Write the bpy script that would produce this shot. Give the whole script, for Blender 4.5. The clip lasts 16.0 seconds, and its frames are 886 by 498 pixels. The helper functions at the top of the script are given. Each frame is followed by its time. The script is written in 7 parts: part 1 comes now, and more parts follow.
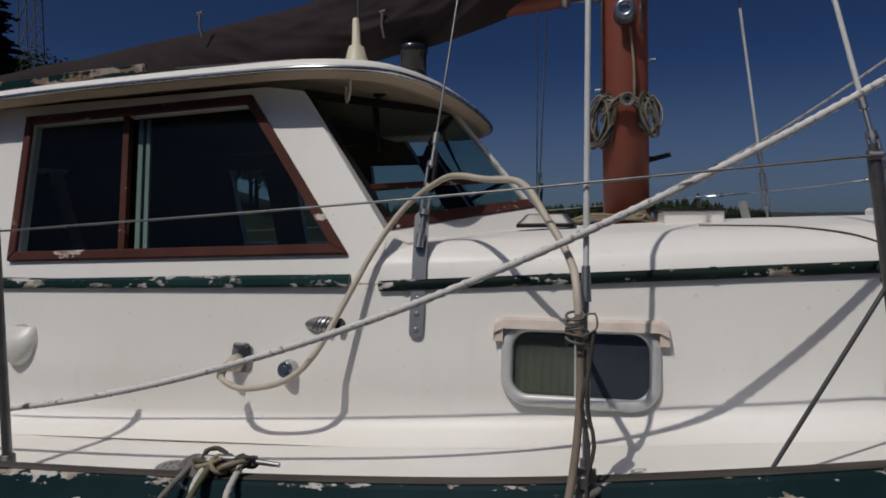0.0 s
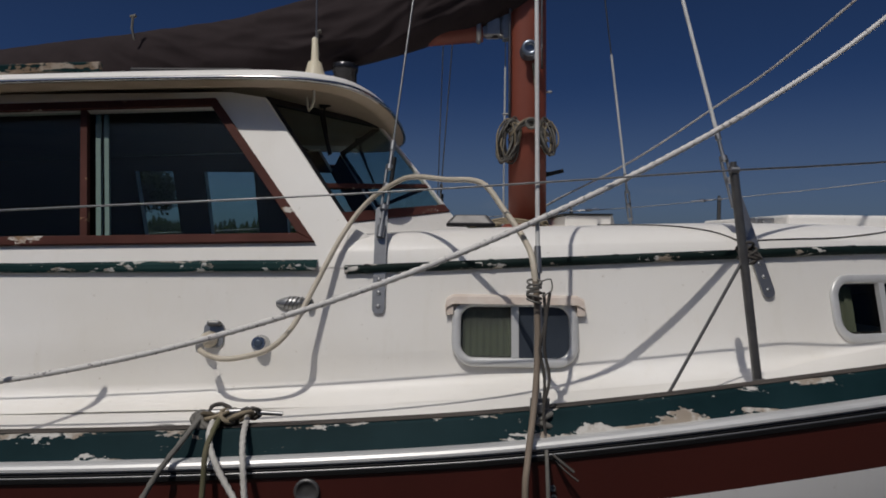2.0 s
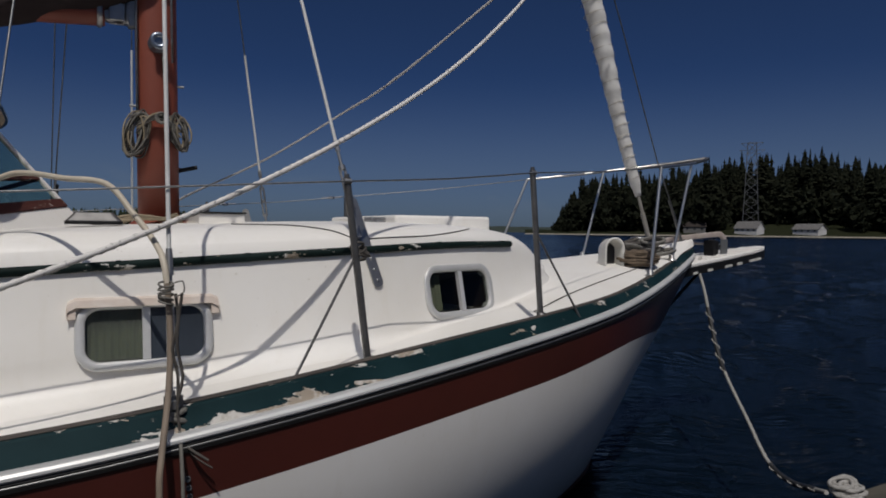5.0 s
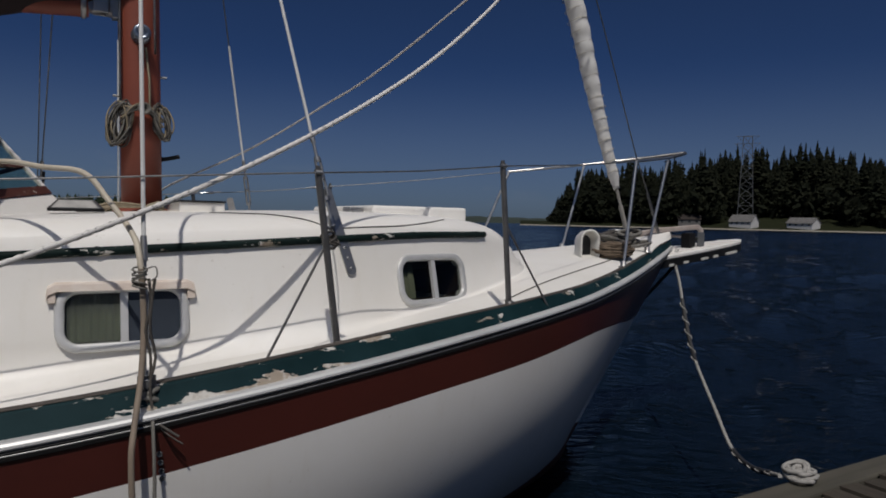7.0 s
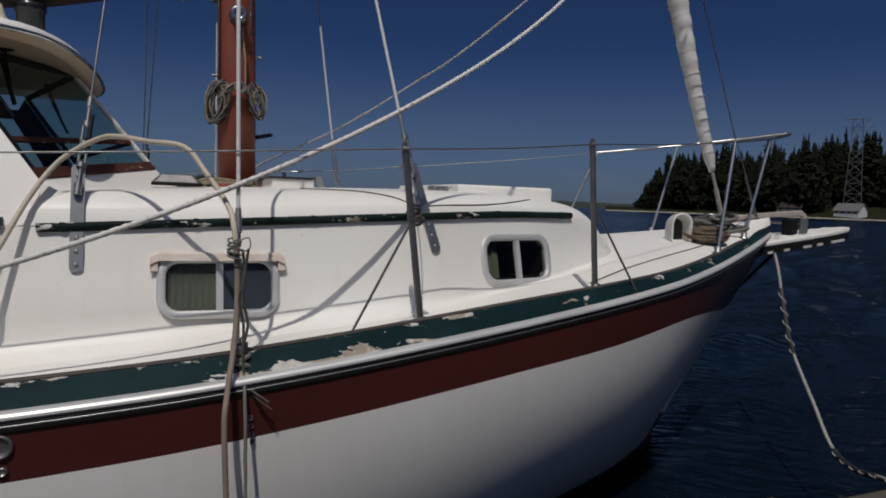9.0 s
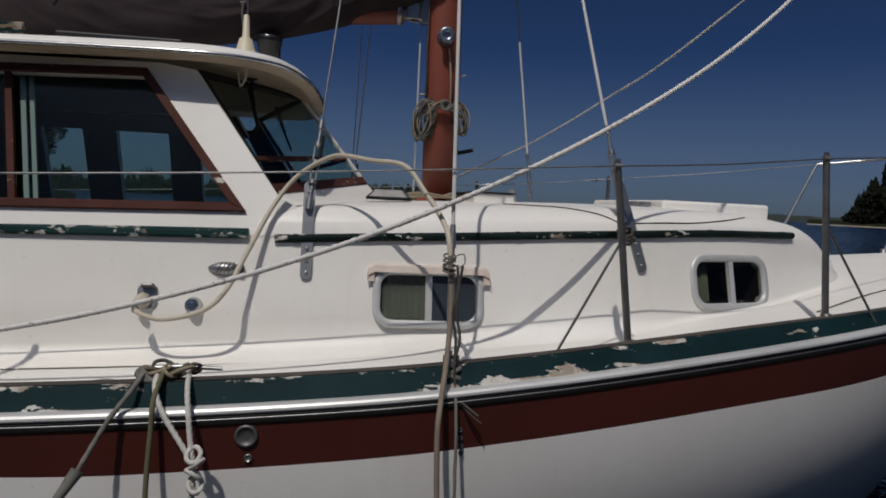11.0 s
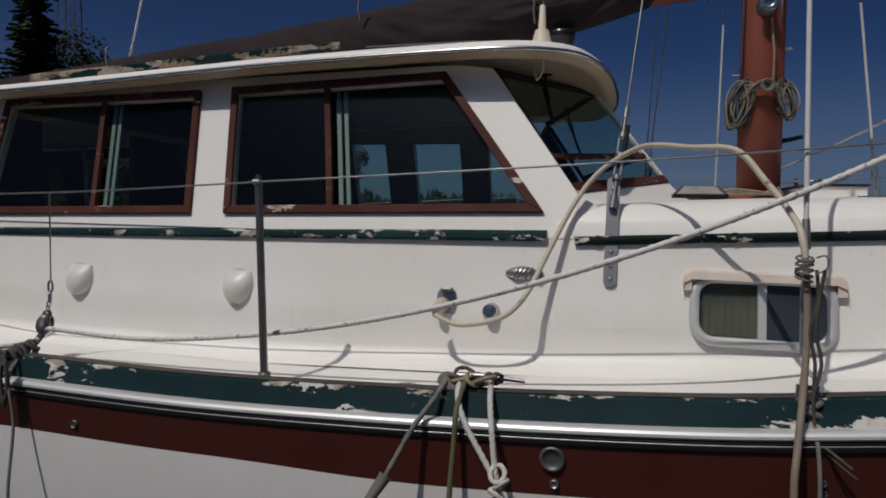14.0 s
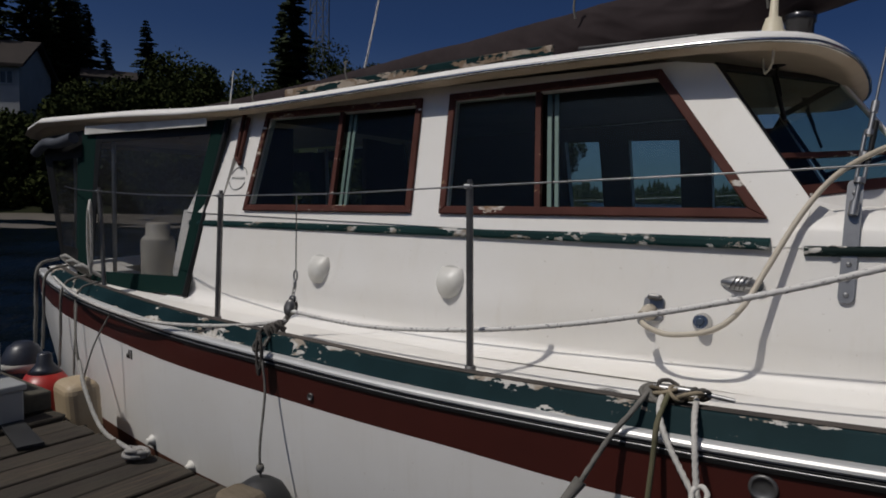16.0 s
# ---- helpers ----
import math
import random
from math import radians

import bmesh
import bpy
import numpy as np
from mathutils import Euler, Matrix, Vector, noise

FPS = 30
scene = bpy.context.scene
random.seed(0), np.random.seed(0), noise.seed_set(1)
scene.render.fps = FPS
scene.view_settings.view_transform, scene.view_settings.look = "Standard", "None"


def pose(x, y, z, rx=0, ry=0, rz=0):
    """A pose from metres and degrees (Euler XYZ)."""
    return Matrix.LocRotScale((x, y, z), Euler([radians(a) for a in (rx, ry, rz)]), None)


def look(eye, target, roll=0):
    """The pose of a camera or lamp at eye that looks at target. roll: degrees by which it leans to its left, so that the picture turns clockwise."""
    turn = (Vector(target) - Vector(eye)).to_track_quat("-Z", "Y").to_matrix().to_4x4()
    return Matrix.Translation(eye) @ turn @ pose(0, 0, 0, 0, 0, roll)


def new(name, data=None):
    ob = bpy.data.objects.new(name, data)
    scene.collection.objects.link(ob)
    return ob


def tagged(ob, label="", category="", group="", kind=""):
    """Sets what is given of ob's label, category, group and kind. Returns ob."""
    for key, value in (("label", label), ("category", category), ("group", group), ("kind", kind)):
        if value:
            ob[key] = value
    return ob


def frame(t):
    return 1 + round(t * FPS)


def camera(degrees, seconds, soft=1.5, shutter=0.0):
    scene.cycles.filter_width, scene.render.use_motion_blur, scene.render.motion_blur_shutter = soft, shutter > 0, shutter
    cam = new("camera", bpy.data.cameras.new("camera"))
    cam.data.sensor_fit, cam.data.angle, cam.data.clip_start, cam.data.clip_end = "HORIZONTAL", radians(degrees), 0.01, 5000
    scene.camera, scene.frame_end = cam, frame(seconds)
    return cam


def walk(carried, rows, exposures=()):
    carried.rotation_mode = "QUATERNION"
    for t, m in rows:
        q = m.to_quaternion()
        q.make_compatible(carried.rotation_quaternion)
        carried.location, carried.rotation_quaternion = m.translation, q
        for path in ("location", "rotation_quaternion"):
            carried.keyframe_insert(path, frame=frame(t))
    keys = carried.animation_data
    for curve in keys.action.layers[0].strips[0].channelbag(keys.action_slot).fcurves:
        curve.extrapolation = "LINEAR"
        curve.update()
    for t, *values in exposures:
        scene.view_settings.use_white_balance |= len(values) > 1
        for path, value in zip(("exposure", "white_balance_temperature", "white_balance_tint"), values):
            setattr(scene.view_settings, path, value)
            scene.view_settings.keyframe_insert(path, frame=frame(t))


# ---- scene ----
cam = camera(67.8, 16.0, soft=1.8)
EXPOSURES = [(0.0, -0.60), (2.0, -0.57), (3.2, -0.52), (4.5, -0.46), (5.2, -0.44), (7.3, -0.45), (9.0, -0.48), (10.5, -0.54), (12.0, -0.57), (14.0, -0.57), (15.2, -0.54), (16.0, -0.53)]
PATH = [
    (0, (0.204, -2.83, 1.522), (-0.292, -0.896, 1.432), -0.5),
    (0.5, (0.016, -2.959, 1.531), (-0.273, -0.981, 1.500), 0.6),
    (1, (-0.009, -3.086, 1.501), (-0.29, -1.106, 1.525), 1.9),
    (1.5, (-0.003, -3.186, 1.445), (-0.272, -1.204, 1.406), 1.2),
    (2, (-0.065, -3.238, 1.436), (-0.117, -1.238, 1.406), 0.7),
    (2.5, (-0.126, -3.276, 1.497), (0.029, -1.283, 1.448), 0.6),
    (3, (-0.137, -3.342, 1.531), (0.196, -1.37, 1.516), 1.3),
    (3.5, (-0.123, -3.377, 1.49), (0.409, -1.45, 1.49), 1.0),
    (4, (-0.096, -3.375, 1.428), (0.609, -1.504, 1.41), 0.7),
    (4.5, (-0.08, -3.376, 1.408), (0.786, -1.574, 1.357), 0.7),
    (5, (-0.075, -3.425, 1.479), (0.892, -1.675, 1.424), 0.6),
    (5.2, (-0.054, -3.451, 1.477), (0.906, -1.697, 1.455), 0.7),
    (7.3, (-0.033, -3.56, 1.483), (0.952, -1.822, 1.396), 1.4),
    (7.5, (-0.031, -3.564, 1.474), (0.96, -1.828, 1.411), 1.5),
    (8, (-0.02, -3.582, 1.516), (0.975, -1.849, 1.447), 1.9),
    (8.5, (-0.022, -3.553, 1.505), (0.857, -1.761, 1.383), 1.6),
    (9, (-0.034, -3.533, 1.462), (0.722, -1.687, 1.32), 2.1),
    (9.5, (-0.074, -3.514, 1.497), (0.542, -1.619, 1.325), 2.1),
    (9.7, (-0.057, -3.58, 1.484), (0.483, -1.661, 1.321), 2.2),
    (11.8, (-0.211, -3.41, 1.489), (-0.079, -1.418, 1.367), 2.4),
    (12, (-0.22, -3.394, 1.495), (-0.129, -1.399, 1.386), 2.2),
    (12.5, (-0.245, -3.365, 1.51), (-0.259, -1.367, 1.421), 2.0),
    (13, (-0.285, -3.316, 1.485), (-0.383, -1.321, 1.399), 1.8),
    (13.5, (-0.295, -3.269, 1.445), (-0.577, -1.291, 1.342), 1.8),
    (14, (-0.268, -3.255, 1.428), (-0.821, -1.337, 1.305), 1.2),
    (14.5, (-0.215, -3.278, 1.435), (-0.956, -1.424, 1.312), 1.0),
    (15, (-0.167, -3.312, 1.483), (-1.034, -1.515, 1.338), 2.0),
    (15.5, (-0.181, -3.306, 1.514), (-1.187, -1.586, 1.345), 2.4),
    (16, (-0.222, -3.277, 1.468), (-1.355, -1.637, 1.305), 1.5),
]
walk(cam, [(t, look(eye, target, roll)) for t, eye, target, roll in PATH], EXPOSURES)

# ---- world, sun ----
SUN_FROM = Vector((-0.50, -1.0, 1.80)).normalized()
world = bpy.data.worlds.new("sky")
scene.world = world
world.use_nodes = True
wn = world.node_tree.nodes
sky = wn.new("ShaderNodeTexSky")
sky.sky_type = "NISHITA"
sky.sun_disc = False
sky.sun_elevation = math.asin(SUN_FROM.z)
sky.sun_rotation = math.atan2(SUN_FROM.x, SUN_FROM.y)
sky.altitude = 1500
sky.air_density, sky.dust_density, sky.ozone_density = 0.42, 7.0, 6.0
wn["Background"].inputs["Strength"].default_value = 0.050
deep = wn.new("ShaderNodeMix")
deep.data_type, deep.blend_type = "RGBA", "MULTIPLY"
deep.inputs[0].default_value = 1.0
world.node_tree.links.new(sky.outputs[0], deep.inputs[6])
wl = world.node_tree.links
wco, wmap, wnz = wn.new("ShaderNodeTexCoord"), wn.new("ShaderNodeMapping"), wn.new("ShaderNodeTexNoise")
wmap.inputs["Scale"].default_value = (9, 9, 30)
wnz.inputs["Scale"].default_value, wnz.inputs["Detail"].default_value = 1.0, 6
wl.new(wco.outputs["Generated"], wmap.inputs["Vector"])
wl.new(wmap.outputs[0], wnz.inputs["Vector"])
puff, sep, low_sky = wn.new("ShaderNodeValToRGB"), wn.new("ShaderNodeSeparateXYZ"), wn.new("ShaderNodeValToRGB")
puff.color_ramp.elements[0].position, puff.color_ramp.elements[1].position = 0.58, 0.75
wl.new(wnz.outputs["Fac"], puff.inputs[0])
wl.new(wco.outputs["Generated"], sep.inputs[0])
wl.new(sep.outputs["Z"], low_sky.inputs[0])
# the sky pales overhead, round the high sun
pale, up = wn.new("ShaderNodeMix"), wn.new("ShaderNodeMapRange")
pale.data_type, up.interpolation_type = "RGBA", "SMOOTHSTEP"
up.inputs["From Min"].default_value, up.inputs["From Max"].default_value = 0.55, 0.95
wl.new(sep.outputs["Z"], up.inputs["Value"])
wl.new(up.outputs[0], pale.inputs[0])
pale.inputs[6].default_value, pale.inputs[7].default_value = (0.62, 0.88, 1.19, 1), (2.95, 2.82, 2.58, 1)
wl.new(pale.outputs[2], deep.inputs[7])
low_sky.color_ramp.elements.new(0.5)
for k, (pos, val) in enumerate(((0.015, 0.0), (0.05, 0.25), (0.10, 0.0))):
    low_sky.color_ramp.elements[k].position, low_sky.color_ramp.elements[k].color = pos, (val, val, val, 1)
both, veil = wn.new("ShaderNodeMath"), wn.new("ShaderNodeMix")
both.operation = "MULTIPLY"
wl.new(puff.outputs[0], both.inputs[0])
wl.new(low_sky.outputs[0], both.inputs[1])
veil.data_type = "RGBA"
veil.inputs[7].default_value = (3.6, 3.9, 4.6, 1)
wl.new(both.outputs[0], veil.inputs[0])
wl.new(deep.outputs[2], veil.inputs[6])
# sea haze low over the horizon
haze, hz = wn.new("ShaderNodeMix"), wn.new("ShaderNodeMapRange")
haze.data_type = "RGBA"
hz.interpolation_type = "SMOOTHSTEP"
for k, v in (("From Min", 0.0), ("From Max", 0.24), ("To Min", 0.50), ("To Max", 0.0)):
    hz.inputs[k].default_value = v
wl.new(sep.outputs["Z"], hz.inputs["Value"])
wl.new(hz.outputs[0], haze.inputs[0])
haze.inputs[7].default_value = (3.3, 4.4, 5.6, 1)
wl.new(veil.outputs[2], haze.inputs[6])
wl.new(haze.outputs[2], wn["Background"].inputs["Color"])
sun = new("sun", bpy.data.lights.new("sun", "SUN"))
sun.data.energy, sun.data.angle, sun.data.color = 2.95, radians(0.53), (1.0, 0.95, 0.89)
sun.matrix_world = look((0, 0, 30), Vector((0, 0, 30)) - SUN_FROM)


# ---- small tools ----
def curve(xs, ys):
    """A smooth line through control values, as a function of x."""
    xs, ys = np.array(xs, float), np.array(ys, float)
    d = np.diff(ys) / np.diff(xs)
    m = np.concatenate([[d[0]], (d[1:] + d[:-1]) / 2, [d[-1]]])
    m[1:-1][d[1:] * d[:-1] <= 0] = 0

    def at(x):
        x = float(min(max(x, xs[0]), xs[-1]))
        i = min(int(np.searchsorted(xs, x, side="right")) - 1, len(xs) - 2)
        h = xs[i + 1] - xs[i]
        u = (x - xs[i]) / h
        return float((1 + 2 * u) * (1 - u) ** 2 * ys[i] + u * (1 - u) ** 2 * h * m[i]
                     + u * u * (3 - 2 * u) * ys[i + 1] + u * u * (u - 1) * h * m[i + 1])
    return at


def smooth_path(points, step=0.03):
    """Points along a soft line through the given ones."""
    pts = [Vector(p) for p in points]
    out = []
    for i in range(len(pts) - 1):
        a, b = pts[i], pts[i + 1]
        p0 = pts[i - 1] if i else a + (a - b)
        p3 = pts[i + 2] if i + 2 < len(pts) else b + (b - a)
        n = max(1, int((b - a).length / step))
        for k in range(n):
            u = k / n
            out.append(0.5 * ((2 * a) + (b - p0) * u + (2 * p0 - 5 * a + 4 * b - p3) * u * u + (3 * a - p0 - 3 * b + p3) * u ** 3))
    out.append(pts[-1])
    return out


def tube(bm, pts, r, seg=8, mi=0, strands=0, pitch=0.05, r2=None):
    """A round bar or rope along points; strands gives a laid rope's ridges."""
    pts = [Vector(p) for p in pts]
    n = len(pts)
    up, rings, gone = None, [], 0.0
    for i, p in enumerate(pts):
        d = (pts[min(i + 1, n - 1)] - pts[max(i - 1, 0)]).normalized()
        if up is None:
            up = d.orthogonal().normalized()
        up = (up - d * up.dot(d))
        up = up.normalized() if up.length > 1e-6 else d.orthogonal().normalized()
        side = d.cross(up)
        if i:
            gone += (p - pts[i - 1]).length
        rad = r if r2 is None else r + (r2 - r) * i / max(1, n - 1)
        ring = []
        for k in range(seg):
            a = 2 * math.pi * k / seg
            q = rad * (1 + (0.16 * math.cos(strands * a - gone * 2 * math.pi / pitch) if strands else 0))
            ring.append(bm.verts.new(p + q * (math.cos(a) * up + math.sin(a) * side)))
        rings.append(ring)
    for a, b in zip(rings, rings[1:]):
        for k in range(seg):
            f = bm.faces.new((a[k], a[(k + 1) % seg], b[(k + 1) % seg], b[k]))
            f.smooth, f.material_index = True, mi
    for ring in (rings[0][::-1], rings[-1]):
        bm.faces.new([bm.verts.new(v.co) for v in ring]).material_index = mi
    return bm


def box(bm, lo, hi, m=None, mi=0):
    lo, hi = Vector(lo), Vector(hi)
    vs = [Vector((x, y, z)) for z in (lo.z, hi.z) for y in (lo.y, hi.y) for x in (lo.x, hi.x)]
    v = [bm.verts.new(m @ p if m else p) for p in vs]
    for q in ((0, 2, 3, 1), (4, 5, 7, 6), (0, 1, 5, 4), (2, 6, 7, 3), (0, 4, 6, 2), (1, 3, 7, 5)):
        bm.faces.new([v[i] for i in q]).material_index = mi
    return bm


def loft(bm, rings, closed=False, mi=0, smooth=True, caps=False):
    """Faces between rows of points; closed joins each row's ends."""
    rows = [[bm.verts.new(p) for p in ring] for ring in rings]
    for a, b in zip(rows, rows[1:]):
        n = len(a)
        for k in range(n if closed else n - 1):
            f = bm.faces.new((a[k], a[(k + 1) % n], b[(k + 1) % n], b[k]))
            f.smooth = smooth
            f.material_index = mi[k] if isinstance(mi, (list, tuple)) else mi
    if caps:
        for row in (rows[0][::-1], rows[-1]):
            bm.faces.new(row).material_index = mi if isinstance(mi, int) else 0
    return rows


def lathe(bm, profile, m, seg=24, mi=0):
    """A turned form: profile of (radius, height), set at the pose m."""
    rings = [[m @ Vector((r * math.cos(2 * math.pi * k / seg), r * math.sin(2 * math.pi * k / seg), z)) for k in range(seg)] for r, z in profile]
    rows = loft(bm, rings, True, mi)
    bm.faces.new(rows[0][::-1]).material_index = mi
    bm.faces.new(rows[-1]).material_index = mi
    return bm


def prism(bm, pts, offset, mi=0):
    """A flat plate with the given outline and thickness vector."""
    off = Vector(offset)
    a = [bm.verts.new(Vector(p)) for p in pts]
    b = [bm.verts.new(Vector(p) + off) for p in pts]
    bm.faces.new(a[::-1]).material_index = mi
    bm.faces.new(b).material_index = mi
    for k in range(len(a)):
        j = (k + 1) % len(a)
        bm.faces.new((a[k], a[j], b[j], b[k])).material_index = mi
    return bm


def bev(bm, w=0.004, seg=2, angle=35):
    bmesh.ops.recalc_face_normals(bm, faces=bm.faces)
    edges = [e for e in bm.edges if len(e.link_faces) == 2 and e.calc_face_angle(0) > radians(angle)]
    bmesh.ops.bevel(bm, geom=edges, offset=w, segments=seg, affect="EDGES", profile=0.5, clamp_overlap=True)
    return bm


def rounded(w, h, r, seg=6):
    """The outline of a rounded rectangle about the origin, in its own plane."""
    out = []
    for cx, cy, a0 in ((w / 2 - r, h / 2 - r, 0), (-w / 2 + r, h / 2 - r, 90), (-w / 2 + r, -h / 2 + r, 180), (w / 2 - r, -h / 2 + r, 270)):
        for k in range(seg + 1):
            a = radians(a0 + 90 * k / seg)
            out.append((cx + r * math.cos(a), cy + r * math.sin(a)))
    return out


def thing(name, base, label, category, group="", kind=""):
    ob = new(name)
    ob.location = base
    ob.empty_display_size = 0.1
    return tagged(ob, label, category, group, kind)


def origin_of(ob):
    p = Vector((0, 0, 0))
    while ob:
        p += ob.location
        ob = ob.parent
    return p


def part(name, bm, mats, parent=None, label="", fix=True):
    """Links a bmesh given in world places as one mesh object under its parent."""
    if fix:
        bmesh.ops.recalc_face_normals(bm, faces=bm.faces)
    me = bpy.data.meshes.new(name)
    bm.to_mesh(me)
    bm.free()
    for m in mats if isinstance(mats, (list, tuple)) else (mats,):
        me.materials.append(m)
    ob = new(name, me)
    if parent:
        me.transform(Matrix.Translation(-origin_of(parent)))
        ob.parent = parent
    return tagged(ob, label) if label else ob


def single(name, bm, mats, label, category, group="", kind="", fix=True):
    """A thing that is one mesh; its origin lies at the foot of the mesh."""
    ob = part(name, bm, mats, None, "", fix)
    if kind != "structure":
        co = np.array([v.co for v in ob.data.vertices])
        base = Vector(((co[:, 0].min() + co[:, 0].max()) / 2, (co[:, 1].min() + co[:, 1].max()) / 2, co[:, 2].min()))
        ob.data.transform(Matrix.Translation(-base))
        ob.location = base
    return tagged(ob, label, category, group, kind)


# ---- materials ----
class Mat:
    """A small wrapper to write node materials in few words."""

    def __init__(self, name, color=(0.8, 0.8, 0.8), rough=0.5, metal=0.0, spec=0.5):
        self.m = bpy.data.materials.new(name)
        self.m.use_nodes = True
        self.n, self.l = self.m.node_tree.nodes, self.m.node_tree.links
        self.b = self.n["Principled BSDF"]
        self.b.inputs["Base Color"].default_value = (*color, 1)
        self.b.inputs["Roughness"].default_value = rough
        self.b.inputs["Metallic"].default_value = metal
        self.b.inputs["Specular IOR Level"].default_value = spec
        self.co = self.n.new("ShaderNodeTexCoord").outputs["Object"]

    def noise(self, scale, detail=4, rough=0.55, stretch=None, dist=0.0, turn=0.0):
        t = self.n.new("ShaderNodeTexNoise")
        t.inputs["Scale"].default_value, t.inputs["Detail"].default_value = scale, detail
        t.inputs["Roughness"].default_value, t.inputs["Distortion"].default_value = rough, dist
        co = self.co
        if stretch:
            mp = self.n.new("ShaderNodeMapping")
            mp.inputs["Scale"].default_value = stretch
            if turn:
                tn = self.n.new("ShaderNodeMapping")
                tn.inputs["Rotation"].default_value = (0, 0, radians(turn))
                self.l.new(self.co, tn.inputs["Vector"])
                co = tn.outputs[0]
            self.l.new(co, mp.inputs["Vector"])
            co = mp.outputs[0]
        self.l.new(co, t.inputs["Vector"])
        return t.outputs["Fac"]

    def ramp(self, fac, stops):
        r = self.n.new("ShaderNodeValToRGB")
        e = r.color_ramp.elements
        while len(e) < len(stops):
            e.new(0.5)
        for el, (p, c) in zip(e, stops):
            el.position = p
            el.color = (*c, 1) if isinstance(c, (tuple, list)) else (c, c, c, 1)
        self.l.new(fac, r.inputs[0])
        return r.outputs[0]

    def mix(self, fac, a, b, kind="MIX"):
        x = self.n.new("ShaderNodeMix")
        x.data_type, x.blend_type = "RGBA", kind
        for v, i in ((fac, 0), (a, 6), (b, 7)):
            if isinstance(v, (tuple, list)):
                x.inputs[i].default_value = (*v, 1)
            elif isinstance(v, (int, float)):
                x.inputs[i].default_value = v
            else:
                self.l.new(v, x.inputs[i])
        return x.outputs[2]

    def color(self, v):
        self.l.new(v, self.b.inputs["Base Color"])
        return self

    def rough(self, fac, lo, hi):
        m = self.n.new("ShaderNodeMapRange")
        m.inputs["To Min"].default_value, m.inputs["To Max"].default_value = lo, hi
        self.l.new(fac, m.inputs[0])
        self.l.new(m.outputs[0], self.b.inputs["Roughness"])
        return self

    def bump(self, fac, strength=0.2, distance=0.002):
        b = self.n.new("ShaderNodeBump")
        b.inputs["Strength"].default_value, b.inputs["Distance"].default_value = strength, distance
        self.l.new(fac, b.inputs["Height"])
        old = self.b.inputs["Normal"]
        if old.is_linked:
            self.l.new(old.links[0].from_socket, b.inputs["Normal"])
        self.l.new(b.outputs[0], old)
        return self


def varied(name, a, b, rough, scale=3.0, fine=60.0, bump=0.1, metal=0.0, spec=0.5, dist=0.001, stretch=None):
    """A surface of two near colours in large patches, with fine grain in colour and relief."""
    m = Mat(name, a, rough, metal, spec)
    big, small = m.noise(scale, 5, 0.6, stretch), m.noise(fine, 3, 0.6, stretch)
    col = m.mix(m.ramp(big, ((0.3, 0.0), (0.7, 1.0))), a, b)
    col = m.mix(0.12, col, m.mix(small, (0.25, 0.25, 0.25), (1, 1, 1)), "MULTIPLY")
    m.color(col).bump(small, bump, dist).rough(big, rough * 0.85, min(1, rough * 1.2))
    return m.m


def gelcoat(name, base, dirt, rough):
    """Aged cream gelcoat: faint yellow clouds, thin run-off streaks, specks."""
    m = Mat(name, base, rough)
    cloud, streak = m.noise(1.6, 5, 0.6), m.noise(2.2, 5, 0.65, (6, 6, 0.5))
    speck = m.noise(55, 2, 0.5)
    col = m.mix(m.ramp(cloud, ((0.35, 0.0), (0.8, 0.5))), base, dirt)
    col = m.mix(m.ramp(streak, ((0.55, 0.0), (0.85, 0.45))), col, dirt)
    col = m.mix(m.ramp(speck, ((0.72, 0.0), (0.8, 0.35))), col, (0.35, 0.29, 0.2))
    m.color(col).rough(cloud, rough * 0.8, rough * 1.4).bump(m.noise(9, 3), 0.05, 0.003)
    return m.m


def peeling(name, paint, amount, wood=(0.38, 0.33, 0.27), primer=(0.58, 0.56, 0.52), edges=0.0):
    """Dark paint that flakes off in islands, down to primer and grey wood."""
    m = Mat(name, paint, 0.6, 0, 0.06)
    a, b = m.noise(9 if edges else 11, 8, 0.58, (0.5, 1, 1.6), 0.35), m.noise(60, 5, 0.62, (0.6, 1, 1))
    lift = m.mix(0.16 if edges else 0.33, a, b)
    if edges:
        # paint lets go first along the board's upper and lower edge
        at, off, sq, sc, add = [m.n.new("ShaderNodeAttribute")] + [m.n.new("ShaderNodeMath") for k in range(4)]
        at.attribute_name = "board_height"
        for nd, op, v in ((off, "SUBTRACT", 0.56), (sq, "POWER", 2.0), (sc, "MULTIPLY", edges), (add, "ADD", 0.0)):
            nd.operation, nd.inputs[1].default_value = op, v
        m.l.new(at.outputs["Fac"], off.inputs[0])
        m.l.new(off.outputs[0], sq.inputs[0])
        m.l.new(sq.outputs[0], sc.inputs[0])
        m.l.new(sc.outputs[0], add.inputs[0])
        m.l.new(lift, add.inputs[1])
        lift = add.outputs[0]
    flake = m.ramp(lift, ((amount, 0.0), (amount + 0.008, 1.0)))
    grain = m.noise(60, 3, 0.6, (0.12, 1, 1))
    under = m.mix(m.ramp(m.noise(14, 4), ((0.45, 0.0), (0.55, 1.0))), m.mix(grain, (wood[0] * 0.6, wood[1] * 0.55, wood[2] * 0.5), wood), primer)
    green = m.mix(m.ramp(m.noise(4, 5), ((0.3, 0.0), (0.75, 1.0))), paint, tuple(c * 1.7 + 0.004 for c in paint))
    m.color(m.mix(flake, green, under))
    m.rough(flake, 0.55, 0.9).bump(flake, -0.5, 0.0015).bump(grain, 0.15, 0.001)
    return m.m


